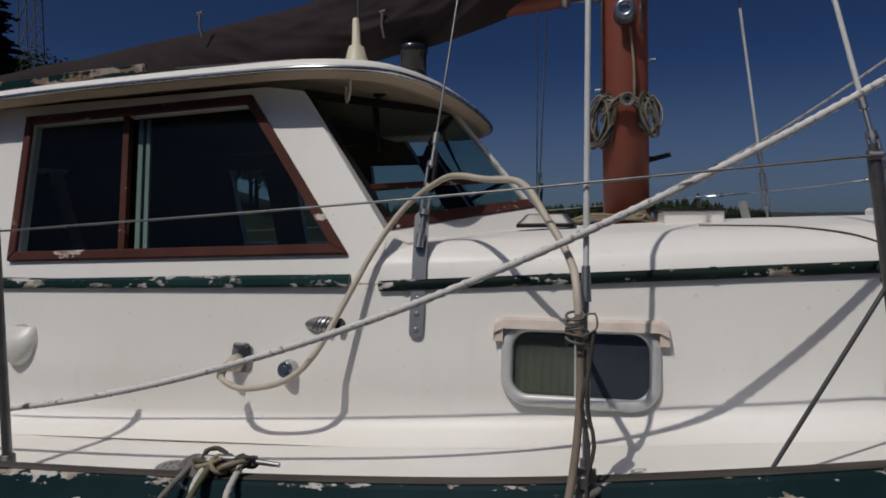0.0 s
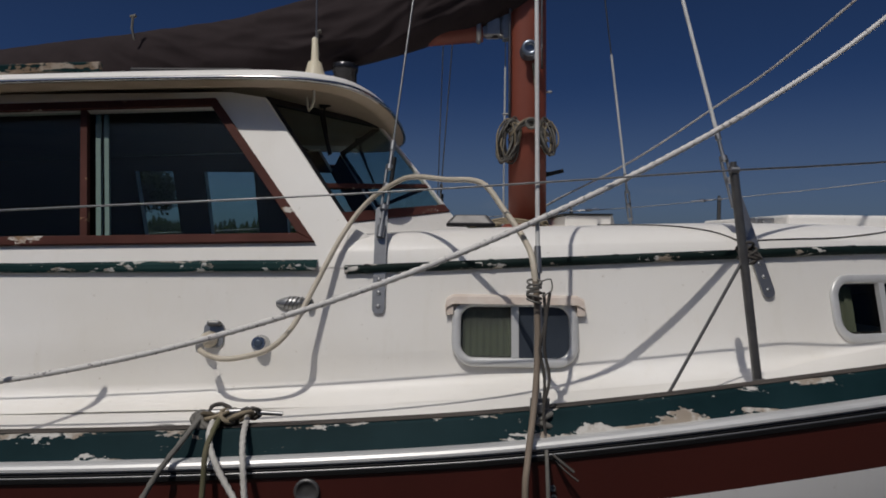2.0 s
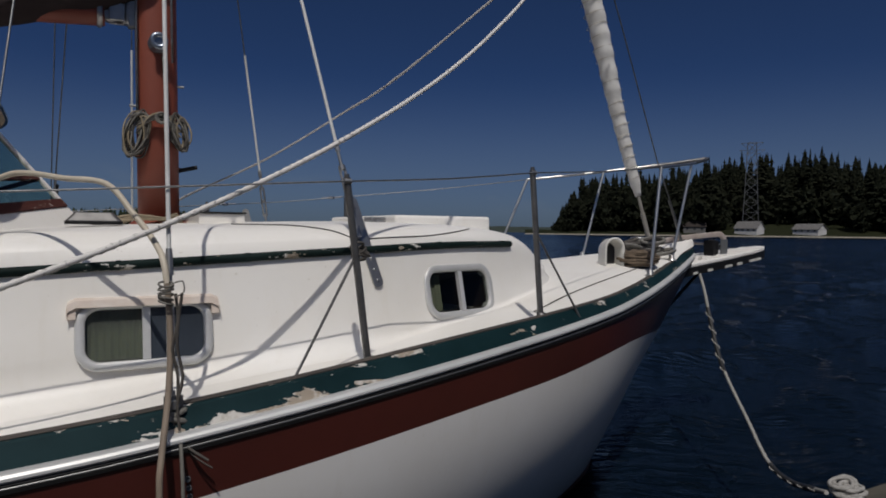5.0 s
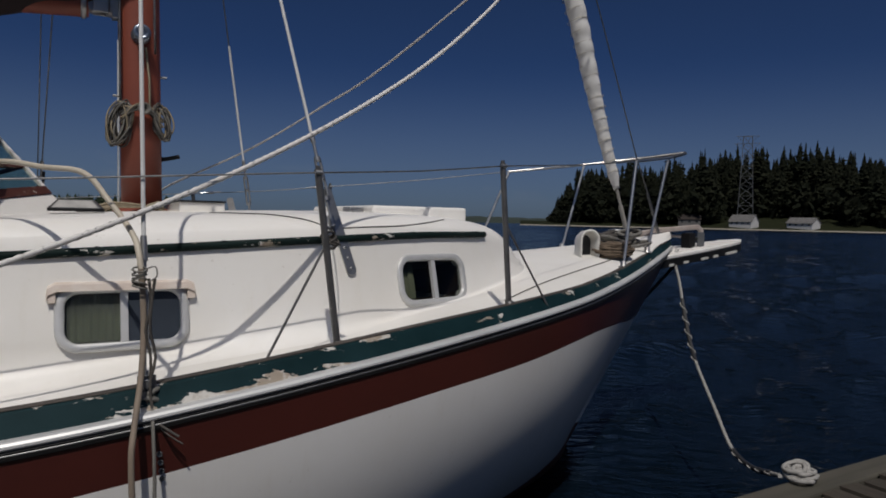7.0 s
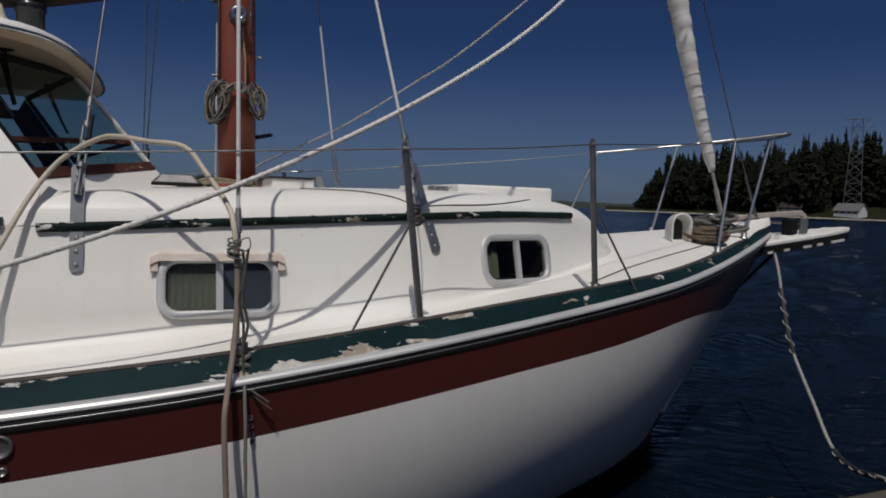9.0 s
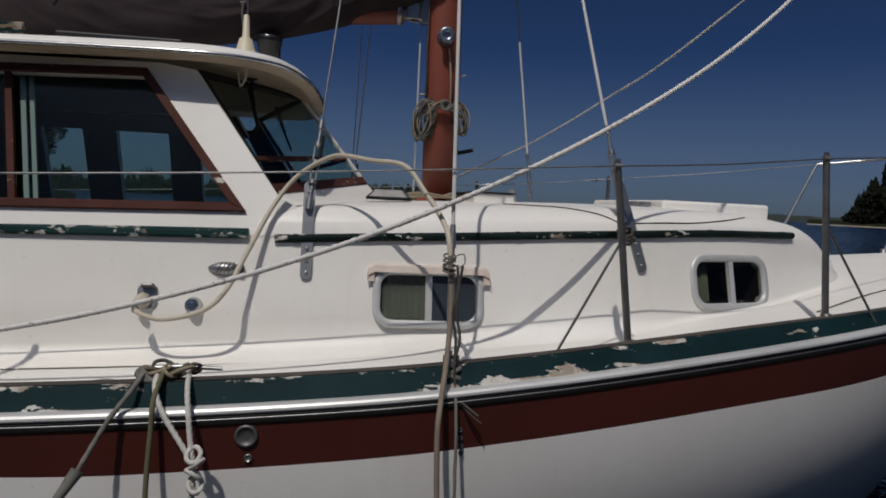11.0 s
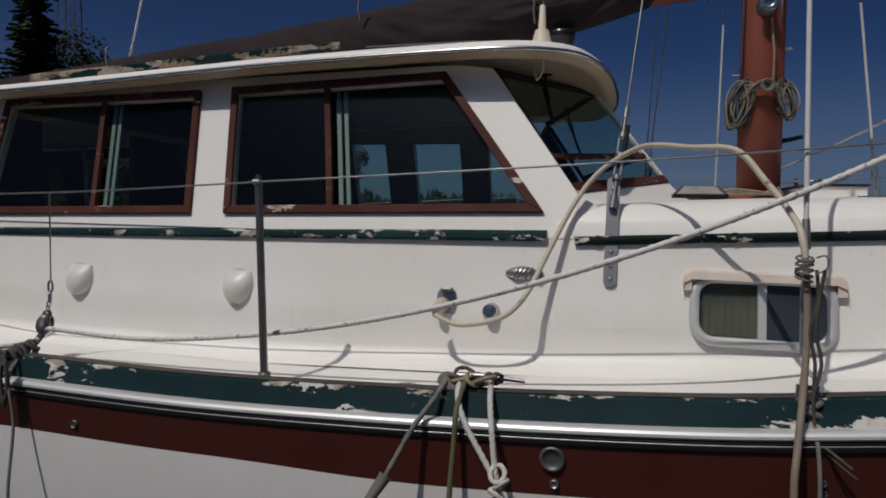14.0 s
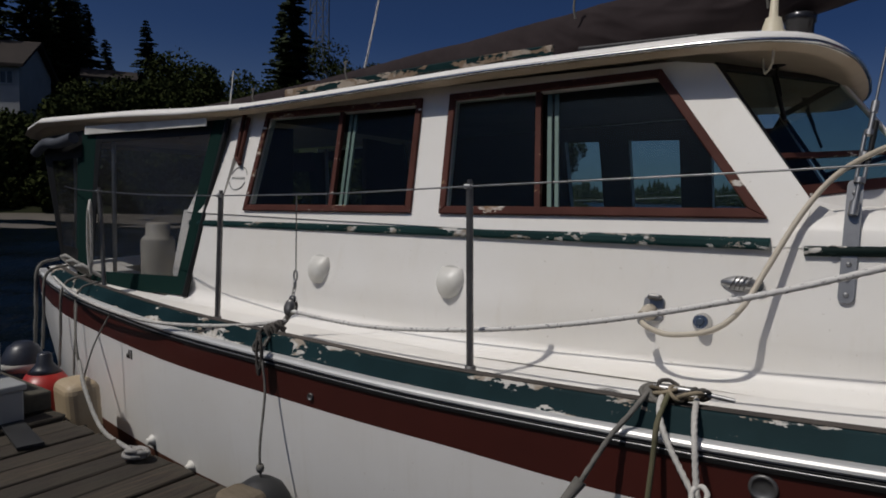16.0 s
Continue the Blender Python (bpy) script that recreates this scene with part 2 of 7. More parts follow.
GEL = gelcoat("gelcoat_cream", (0.83, 0.81, 0.77), (0.72, 0.675, 0.59), 0.42)
HULLW = gelcoat("gelcoat_hull", (0.81, 0.80, 0.775), (0.69, 0.655, 0.59), 0.2)
NONSKID = varied("nonskid_deck", (0.83, 0.81, 0.77), (0.76, 0.73, 0.67), 0.55, 2.0, 240, 0.08)
UNDER = varied("roof_underside_tan", (0.56, 0.46, 0.34), (0.46, 0.36, 0.25), 0.5, 4.0, 60, 0.05)
STRIPE = varied("stripe_red", (0.076, 0.017, 0.013), (0.058, 0.014, 0.011), 0.3, 2.0, 40, 0.03)
BOOT = varied("boot_stripe_brown", (0.12, 0.045, 0.025), (0.08, 0.035, 0.022), 0.5, 5.0, 60, 0.1)
GREEN = peeling("green_paint_peeling", (0.0045, 0.017, 0.020), 0.611, (0.40, 0.35, 0.29), (0.56, 0.54, 0.50), 0.36)
GREEN2 = peeling("green_paint_worn", (0.006, 0.013, 0.012), 0.585)
GREEN3 = peeling("green_paint_flaking", (0.006, 0.022, 0.022), 0.562, (0.30, 0.27, 0.23), (0.46, 0.45, 0.43))
RAILG = peeling("roof_rail_paint", (0.004, 0.016, 0.017), 0.505, (0.24, 0.18, 0.13), (0.33, 0.28, 0.23))
CAPW = varied("weathered_cap_wood", (0.085, 0.07, 0.058), (0.03, 0.026, 0.023), 0.85, 6, 60, 0.4, stretch=(0.4, 4, 4))
BROWN = peeling("brown_trim_paint", (0.062, 0.024, 0.019), 0.592, (0.3, 0.2, 0.13), (0.6, 0.57, 0.52))
PULP = varied("pulpit_steel", (0.62, 0.61, 0.59), (0.50, 0.49, 0.47), 0.30, 6.0, 80, 0.05, 0.9)
ROPEG = varied("rope_old_white", (0.38, 0.365, 0.34), (0.25, 0.24, 0.22), 0.9, 30, 260, 0.6)
GALV = varied("galvanised_grey", (0.12, 0.125, 0.13), (0.085, 0.09, 0.095), 0.7, 1, 9, 0.1)
MASTP = varied("mast_paint_rust", (0.24, 0.06, 0.034), (0.2, 0.048, 0.028), 0.5, 3.0, 50, 0.08)
CANVAS = varied("sail_cover_canvas", (0.026, 0.019, 0.020), (0.040, 0.031, 0.032), 0.9, 5.0, 400, 0.3, spec=0.12)
GREENC = varied("green_canvas", (0.004, 0.020, 0.017), (0.006, 0.026, 0.022), 0.9, 4.0, 300, 0.2, spec=0.1)
BLACKC = varied("black_trim", (0.008, 0.008, 0.009), (0.014, 0.014, 0.014), 0.5, 8.0, 90, 0.1, spec=0.25)
STEEL = varied("stainless_steel", (0.62, 0.62, 0.62), (0.5, 0.5, 0.49), 0.22, 6.0, 80, 0.03, 1.0)
POST = varied("dull_dark_steel", (0.21, 0.205, 0.20), (0.13, 0.128, 0.125), 0.45, 14.0, 120, 0.1, 0.7)
DULL = varied("weathered_alloy", (0.42, 0.42, 0.42), (0.33, 0.33, 0.33), 0.42, 14.0, 120, 0.1, 0.9)
ALLOY = varied("white_alloy_frame", (0.66, 0.66, 0.65), (0.55, 0.55, 0.54), 0.4, 9.0, 120, 0.06, 0.3)
WIRE = varied("stay_wire", (0.3, 0.3, 0.3), (0.2, 0.2, 0.2), 0.4, 40, 300, 0.2, 0.9)
PVC = varied("white_tubing", (0.74, 0.74, 0.73), (0.62, 0.62, 0.60), 0.4, 6, 90, 0.05)
RUB = varied("rub_rail_alloy", (0.74, 0.74, 0.72), (0.55, 0.55, 0.54), 0.42, 9, 80, 0.12, 0.30, stretch=(0.15, 1, 1))
HOSEB = varied("hose_dirty_brown", (0.27, 0.215, 0.16), (0.19, 0.15, 0.115), 0.7, 9, 90, 0.2)
HOSE = varied("hose_cream", (0.58, 0.52, 0.42), (0.47, 0.41, 0.32), 0.5, 7, 60, 0.1)
ROPEW = varied("rope_white", (0.62, 0.60, 0.56), (0.42, 0.40, 0.37), 0.9, 30, 260, 0.6)
ROPEB = varied("rope_tan", (0.34, 0.28, 0.19), (0.22, 0.18, 0.12), 0.9, 24, 260, 0.6)
ROPED = varied("rope_grey", (0.2, 0.19, 0.17), (0.12, 0.115, 0.10), 0.9, 24, 260, 0.6)
ROPEK = varied("rope_dark", (0.05, 0.045, 0.04), (0.09, 0.08, 0.07), 0.9, 24, 260, 0.6)
RUBBER = varied("black_rubber", (0.018, 0.018, 0.019), (0.03, 0.03, 0.03), 0.55, 9, 80, 0.1)
PLASTW = varied("white_plastic", (0.76, 0.75, 0.71), (0.62, 0.60, 0.54), 0.4, 9, 80, 0.05)
SAILW = varied("sailcloth_white", (0.84, 0.83, 0.80), (0.72, 0.70, 0.66), 0.75, 6, 200, 0.2)
# near black: the shade inside the cabin is put into this colour
CABIN = varied("cabin_wood_shaded", (0.030, 0.018, 0.011), (0.02, 0.013, 0.009), 0.5, 3, 40, 0.1)
CURTAIN = varied("green_curtain", (0.25, 0.27, 0.19), (0.31, 0.33, 0.24), 0.9, 9, 200, 0.2)
RED = varied("red_vinyl", (0.42, 0.026, 0.018), (0.34, 0.022, 0.016), 0.35, 5, 60, 0.05)
TANV = varied("tan_vinyl", (0.50, 0.40, 0.27), (0.40, 0.31, 0.2), 0.5, 5, 60, 0.1)
BLUEV = varied("dark_blue_vinyl", (0.03, 0.035, 0.05), (0.02, 0.022, 0.03), 0.35, 5, 60, 0.05)


def glass(name, tint, rough=0.0):
    m = Mat(name)
    g = m.n.new("ShaderNodeBsdfGlass")
    t, k, fr = m.n.new("ShaderNodeBsdfTransparent"), m.n.new("ShaderNodeMixShader"), m.n.new("ShaderNodeLayerWeight")
    s = m.n.new("ShaderNodeBsdfGlossy")
    s.inputs["Roughness"].default_value = rough
    t.inputs["Color"].default_value = (*tint, 1)
    fr.inputs["Blend"].default_value = 0.5
    m.n.remove(g)
    pw, ad = m.n.new("ShaderNodeMath"), m.n.new("ShaderNodeMath")
    pw.operation, ad.operation = "POWER", "MULTIPLY_ADD"
    pw.inputs[1].default_value, ad.inputs[1].default_value, ad.inputs[2].default_value = 5.0, 0.5, 0.016
    m.l.new(fr.outputs["Facing"], pw.inputs[0])
    m.l.new(pw.outputs[0], ad.inputs[0])
    m.l.new(ad.outputs[0], k.inputs[0])
    m.l.new(t.outputs[0], k.inputs[1])
    m.l.new(s.outputs[0], k.inputs[2])
    m.l.new(k.outputs[0], m.n["Material Output"].inputs[0])
    return m.m


def hazy(name, tint, haze, amount, rough):
    """Old plastic glazing: clear, with a thin milky bloom and some gloss."""
    mat = glass(name, tint, rough)
    nt = mat.node_tree
    out = nt.nodes["Material Output"]
    d, k = nt.nodes.new("ShaderNodeBsdfDiffuse"), nt.nodes.new("ShaderNodeMixShader")
    tx, co, rp = nt.nodes.new("ShaderNodeTexNoise"), nt.nodes.new("ShaderNodeTexCoord"), nt.nodes.new("ShaderNodeMapRange")
    tx.inputs["Scale"].default_value, tx.inputs["Detail"].default_value = 5.0, 5
    nt.links.new(co.outputs["Object"], tx.inputs["Vector"])
    nt.links.new(tx.outputs["Fac"], rp.inputs[0])
    rp.inputs["To Min"].default_value, rp.inputs["To Max"].default_value = amount * 0.4, amount * 1.6
    d.inputs["Color"].default_value = (*haze, 1)
    old = out.inputs[0].links[0].from_socket
    nt.links.new(rp.outputs[0], k.inputs[0])
    nt.links.new(old, k.inputs[1])
    nt.links.new(d.outputs[0], k.inputs[2])
    nt.links.new(k.outputs[0], out.inputs[0])
    return mat


GLASS = hazy("window_glass", (0.82, 0.89, 0.87), (0.20, 0.23, 0.25), 0.002, 0.01)
GLASSD = hazy("smoked_glass", (0.10, 0.12, 0.15), (0.10, 0.12, 0.15), 0.35, 0.04)
PORTG = hazy("port_glass", (0.42, 0.45, 0.40), (0.35, 0.38, 0.33), 0.14, 0.04)
PORTD = glass("dark_port_glass", (0.6, 0.62, 0.6))
VINYL = hazy("clear_vinyl_smoky", (0.88, 0.88, 0.88), (0.22, 0.23, 0.25), 0.03, 0.03)


# ---- water and shores ----
def water_mat():
    m = Mat("sea_water", (0.002, 0.005, 0.009), 0.05, 0, 0.17)
    m.b.inputs["IOR"].default_value = 1.33
    # fine wind ripples close by, roughness for those too far off to see
    dist, far = m.n.new("ShaderNodeVectorMath"), m.n.new("ShaderNodeMapRange")
    dist.operation = "LENGTH"
    m.l.new(m.co, dist.inputs[0])
    m.l.new(dist.outputs["Value"], far.inputs[0])
    far.inputs["From Min"].default_value, far.inputs["From Max"].default_value = 8.0, 150.0
    m.bump(m.noise(7, 4, 0.5, (1.4, 0.45, 1), 0.2, -44), 0.9, 0.05).bump(m.noise(18, 3, 0.5, (1.3, 0.5, 1), 0.0, -35), 0.3, 0.008)
    m.rough(far.outputs[0], 0.05, 0.22)
    return m.m


def water_sheet():
    """One sheet out to the horizon, with wind waves that lengthen as the mesh widens."""
    az = np.radians(np.concatenate([np.arange(-4, 58, 0.17), np.arange(58, 356, 2.6)]))
    rad = np.concatenate([[0.3, 1.0, 1.6], 2.0 * 1.0085 ** np.arange(640), [600, 900, 1500, 2600, 4500]])
    rr, aa = np.meshgrid(rad, az, indexing="ij")
    x, y = -0.1 + rr * np.cos(aa), -3.3 + rr * np.sin(aa)
    rng = np.random.RandomState(7)
    z = np.zeros_like(x)
    step = np.maximum(rr * 0.0085, 0.02)
    for k in range(46):
        lam = 0.22 * (4.5 / 0.22) ** (k / 45)
        th = radians(-52) + rng.normal(0, 0.42)
        ph = rng.uniform(0, 6.28)
        amp = 0.021 * lam / (2 * math.pi) * (0.9 if lam < 1.2 else 1.35) * np.clip((lam / step - 2.2) / 2.0, 0, 1)
        z += amp * np.cos((x * math.cos(th) + y * math.sin(th)) * 2 * math.pi / lam + ph)
    gust = 0.55 + 0.45 * np.sin(x * 0.21 - y * 0.13 + 1.2 * np.sin(y * 0.17)) * np.sin(y * 0.31 + x * 0.09)
    z *= np.clip(0.5 + gust, 0.35, 1.3) * np.clip((420 - rr) / 200, 0, 1)
    n, m = x.shape
    co = np.stack([x, y, z], 2).reshape(-1, 3)
    a = np.arange((n - 1) * m).reshape(n - 1, m)
    b = np.roll(a, -1, 1)
    quads = np.stack([a, a + m, b + m, b], 2).reshape(-1, 4)
    me = bpy.data.meshes.new("water")
    me.from_pydata(co.tolist(), [], quads.tolist() + [list(range(m))])
    me.polygons.foreach_set("use_smooth", np.ones(len(me.polygons), bool))
    me.materials.append(water_mat())
    tagged(new("water", me), "dark navy harbour water with small wind ripples", "water", kind="structure")


water_sheet()

# ---- hull lines: rub rail half breadth, its height, and the waterline ----
half = curve([-5.12, -4.49, -3.6, -2.9, -2.1, -1.4, 0.0, 0.29, 0.65, 1.07, 1.65, 2.1, 2.47, 2.9, 3.4, 3.75, 3.95],
             [1.13, 1.30, 1.44, 1.53, 1.565, 1.575, 1.572, 1.555, 1.52, 1.46, 1.33, 1.17, 0.98, 0.72, 0.40, 0.17, 0.025])
sheer = curve([-5.1, -4, -2.2, -1.4, -0.13, 0.41, 0.95, 1.6, 2.3, 3.0, 3.5, 3.95],
              [0.86, 0.81, 0.80, 0.805, 0.873, 0.925, 0.985, 1.055, 1.122, 1.188, 1.243, 1.305])
wline = curve([-5.0, -4.0, -3.0, -1.5, 0.0, 1.0, 1.85, 2.4, 2.75, 3.0],
              [1.02, 1.32, 1.45, 1.49, 1.40, 1.13, 0.78, 0.50, 0.25, 0.0])

boat = thing("sailboat", (0, 0, 0), "cream pilothouse sailboat with dark red stripe and worn green rails", "sailboat")
XS = [-5.12 + 0.1 * i for i in range(90)] + [3.86, 3.92, 3.95]


# depth of the red stripe, growing towards the stem
band = curve([-5.1, -1.5, -0.8, 1.0, 1.6, 2.25, 2.75, 3.25, 3.7, 3.95],
             [0.135, 0.135, 0.157, 0.156, 0.165, 0.172, 0.24, 0.345, 0.40, 0.42])


def hull_ring(x, side):
    """From the rub rail down to below the water at one station."""
    s, b = sheer(x), half(x)
    zs = [s + 0.02, s - 0.035, s - 0.036, s - band(x), s - band(x) - 0.001]
    low = zs[-1]
    boot = 0.085 + 0.085 * min(1, max(0, -x / 2.4))
    zs += [low + (boot - low) * k / 7 for k in range(1, 8)] + [0.0, -0.12, -0.3]
    pts = []
    for z in zs:
        u = min(max((s - z) / s, 0), 1.4)
        # stem and transom rake, flare forward
        fore = max(0.0, (x - 1.6) / 2.35)
        xx = x - fore ** 1.6 * 0.93 * u + max(0.0, (-4.4 - x) / 0.72) * 0.2 * u
        w = wline(xx) if fore == 0 else wline(min(xx, 2.98))
        k = u ** 2.1
        y = b + (min(w, b) - b) * k
        if z < 0:
            y *= 1 - 0.25 * (-z / 0.3)
        pts.append((xx, side * max(y, 0.012), z))
    return pts


mi = [1 if k < 4 else (0 if k < 11 else 2) for k in range(14)]
bm = bmesh.new()
for side in (-1, 1):
    loft(bm, [hull_ring(x, side) for x in XS], False, mi)
a, b = hull_ring(XS[0], -1), hull_ring(XS[0], 1)
loft(bm, [a, [(p[0] - 0.02, 0, p[2]) for p in a], b], False, mi)
a, b = hull_ring(XS[-1], -1), hull_ring(XS[-1], 1)
loft(bm, [a, b], False, mi)
part("hull", bm, (HULLW, STRIPE, BOOT), boat, "glossy cream hull with a dark red stripe under the rail")

# rub rail: bright half-round bead with a black gasket under it
bm = bmesh.new()
for side in (-1, 1):
    pr = ((-0.05, 0.028), (-0.004, 0.028), (0.005, 0.025), (0.0105, 0.019), (0.0115, 0.012), (0.0085, 0.007), (0.002, 0.005), (-0.03, 0.005))
    loft(bm, [[(x, side * (half(x) + o), sheer(x) + h) for o, h in pr] for x in XS], True, 0, False, True)
part("rub_rail", bm, RUB, boat, "bright alloy rub rail with dull streaks")
bm = bmesh.new()
for side in (-1, 1):
    pr = ((-0.03, 0.006), (0.004, 0.006), (0.007, 0.0), (0.001, -0.005), (0.001, -0.009), (0.007, -0.011), (0.007, -0.020), (0.0, -0.024), (-0.03, -0.024))
    loft(bm, [[(x, side * (half(x) + o), sheer(x) + h) for o, h in pr] for x in XS], True, 0, False, True)
gasket = part("gasket", bm, BLACKC, boat, "black rubber gasket under the rub rail")
bm = bmesh.new()
for side in (-1, 1):
    tube(bm, [(x, side * (half(x) + 0.0035), sheer(x) - 0.0075) for x in XS], 0.0028, 6)
part("bead", bm, DULL, gasket, "thin grey bead in the gasket's groove")


def toe_low(x):
    """How much of its height the toe rail keeps towards the bow."""
    u = min(1.0, max(0.0, (x - 0.9) / 1.6))
    return 1 - 0.36 * u * u * (3 - 2 * u)


def toe_ring(x, side):
    s, b, low = sheer(x), half(x), toe_low(x)
    return [(x, side * (b - o * min(1, b / 0.25)), s + 0.024 + (h - 0.024) * low) for o, h in ((0.024, 0.024), (0.060, 0.082), (0.066, 0.088), (0.102, 0.088), (0.106, 0.08), (0.112, 0.0), (0.045, 0.0))]


for side in (-1, 1):
    bm = bmesh.new()
    loft(bm, [toe_ring(x, side) for x in XS if x > -4.9], True, 0, False, True)
    lay = bm.verts.layers.float.new("board_height")
    for v in bm.verts:
        fore = min(1.0, max(0.0, (v.co.x - 0.7) / 0.6))
        v[lay] = 0.5 + (min(1.0, max(0.0, (v.co.z - sheer(v.co.x) - 0.024) / (0.06 * toe_low(v.co.x)))) - 0.5) * (1 - 0.6 * fore)
    toe = part("toe_rail", bm, GREEN, boat, "dark green wooden toe rail with flaking paint")
    bm = bmesh.new()
    loft(bm, [[(x, side * (half(x) - o * min(1, half(x) / 0.25)), sheer(x) + 0.024 + (h - 0.024) * toe_low(x)) for o, h in ((0.074, 0.0885), (0.073, 0.090), (0.076, 0.0925), (0.103, 0.0935), (0.108, 0.091), (0.106, 0.0885))] for x in XS if -4.9 < x < 3.9], True, 0, False, True)
    part("rail_cap", bm, CAPW, toe, "bare weathered wooden cap strip")


# deck with an open cockpit well aft
def deck_z(x, y):
    b = half(x)
    u = min(1, max(0, (x - 1.3) / 0.9))
    return sheer(x) + 0.03 + (0.05 + 0.052 * u * u * (3 - 2 * u)) * (1 - min(1, (y / b) ** 2))


bm = bmesh.new()
for x0, x1 in zip(XS, XS[1:]):
    for j in range(16):
        q = []
        for x, k in ((x0, j), (x1, j), (x1, j + 1), (x0, j + 1)):
            y = (half(x) - 0.07 * min(1, half(x) / 0.25)) * (k / 8 - 1)
            q.append((x, y, deck_z(x, y)))
        if x0 < -3.5 and x0 > -4.8 and 3 <= j <= 12:
            continue
        if -3.5 < x0 < -0.6 and 3 <= j <= 12:
            continue
        f = bm.faces.new([bm.verts.new(p) for p in q])
        f.smooth = True
bmesh.ops.remove_doubles(bm, verts=bm.verts, dist=0.0005)
part("deck", bm, NONSKID, boat)

# ---- cabin ----
cab = curve([-3.6, 0.6, 0.95, 1.22, 1.6, 1.8, 2.0, 2.15, 2.25], [1.05, 1.055, 1.05, 0.985, 0.87, 0.78, 0.68, 0.58, 0.45])
roof_z = curve([-0.6, -0.46, 0.18, 1.3, 1.75, 1.95, 2.06, 2.16, 2.24], [1.45, 1.455, 1.485, 1.513, 1.492, 1.452, 1.39, 1.28, 1.17])


def side_y(x, z):
    """The cabin side's distance from the middle line."""
    return cab(x) - 0.22 * (z - 1.1)


def side_at(x, z, out=0.0):
    return Vector((x, -side_y(x, z) - out, z))


def cabin_ring(x, full):
    c = cab(x)
    zd = deck_z(x, c) - 0.005
    zt = roof_z(x) - 0.07 if full else 1.345
    zt = max(zt, zd + 0.06)
    f = min(1.0, (zt - zd) / 0.3)
    # the cove at the deck tightens forward
    u = min(1.0, max(0.0, (x - 0.8) / 0.35))
    g = f * (0.60 - 0.42 * u * u * (3 - 2 * u))
    pts = [(c + o * g, deck_z(x, c + o * g) + h * g) for o, h in ((0.19, 0.0), (0.15, 0.003), (0.11, 0.010), (0.075, 0.022), (0.045, 0.042), (0.024, 0.068), (0.011, 0.10))]
    pts.append((side_y(x, zd + 0.145 * f), zd + 0.145 * f))
    for k in range(1, 5):
        z = zd + 0.145 * f + (zt - zd - 0.145 * f) * k / 4
        pts.append((side_y(x, z), z))
    if full:
        y0 = pts[-1][0]
        zr = max(roof_z(x), zt + 0.02)
        r = zr - zt
        wide = 0.085 + 0.095 * max(0.0, 1 - (x / 2.1) ** 4) * min(1.0, max(0.0, (x + 0.3) / 0.4))
        for k in range(1, 7):
            u = k / 6
            pts.append((y0 - wide * u ** 1.25, zt + r * 0.92 * (1 - (1 - u) ** 1.7)))
        y1 = pts[-1][0]
        for k in range(1, 9):
            y = y1 * (1 - k / 8)
            pts.append((y, zt + r * 0.92 + (r * 0.08 + 0.012) * (1 - (y / y1) ** 2)))
    return pts


bm = bmesh.new()
xs = [-0.52, -0.3, 0, 0.3, 0.6] + [0.7 + 0.1 * i for i in range(11)] + [1.75, 1.8, 1.85, 1.9, 1.95, 2.0, 2.04, 2.08, 2.12, 2.16, 2.2, 2.24]
for side in (-1, 1):
    loft(bm, [[(x, side * y, z) for y, z in cabin_ring(x, True)] for x in xs])
    loft(bm, [[(x, side * y, z) for y, z in cabin_ring(x, False)] for x in (-3.62, -2.6, -1.6, -0.52)])
a = [(xs[-1], -y, z) for y, z in cabin_ring(xs[-1], True)]
loft(bm, [a, [(p[0] + 0.01, 0, p[2]) for p in a], [(p[0], -p[1], p[2]) for p in a]])
bmesh.ops.remove_doubles(bm, verts=bm.verts, dist=0.0005)
PORTS = [(0.12, 1.13, 0.42, 0.23, 0.075), (1.407, 1.215, 0.435, 0.235, 0.08)]
for xc, zc, w, h, r in PORTS:
    w *= math.cos(math.atan((cab(xc + 0.05) - cab(xc - 0.05)) / 0.1))
    w, h = w - 0.008, h * 0.976 - 0.008
    for co, no in (((xc - w / 2 + 0.024, 0, 0), (1, 0, 0)), ((xc + w / 2 - 0.024, 0, 0), (1, 0, 0)), ((0, 0, zc - h / 2 + 0.024), (0, 0, 1)), ((0, 0, zc + h / 2 - 0.024), (0, 0, 1))):
        fs = [f for f in bm.faces if f.calc_center_median().y < -0.5 and abs(f.calc_center_median().x - xc) < 0.6]
        geom = list({x for f in fs for x in (f, *f.edges, *f.verts)})
        bmesh.ops.bisect_plane(bm, geom=geom, plane_co=co, plane_no=no, dist=1e-5)
    gone = [f for f in bm.faces if f.calc_center_median().y < -0.5 and abs(f.calc_center_median().x - xc) < w / 2 - 0.025 and abs(f.calc_center_median().z - zc) < h / 2 - 0.025]
    bmesh.ops.delete(bm, geom=gone, context="FACES")
part("cabin_trunk", bm, GEL, boat, "smooth cream cabin sides and trunk roof")

# pilothouse walls: sloping sides with two window openings each
Y0, Z0, Y1, Z1 = 1.006, 1.335, 0.79, 1.975


def wall_at(x, z, side=-1, out=0.0):
    k = (z - Z0) / (Z1 - Z0)
    n = Vector((0, 0.947 * side, 0.32))
    return Vector((x, side * (Y0 + (Y1 - Y0) * k), z)) + n * out


W1 = [(-3.085, 1.357), (-1.975, 1.384), (-2.052, 1.905), (-3.105, 1.885)]
W2 = [(-1.824, 1.387), (-0.564, 1.418), (-0.975, 1.945), (-1.902, 1.911)]


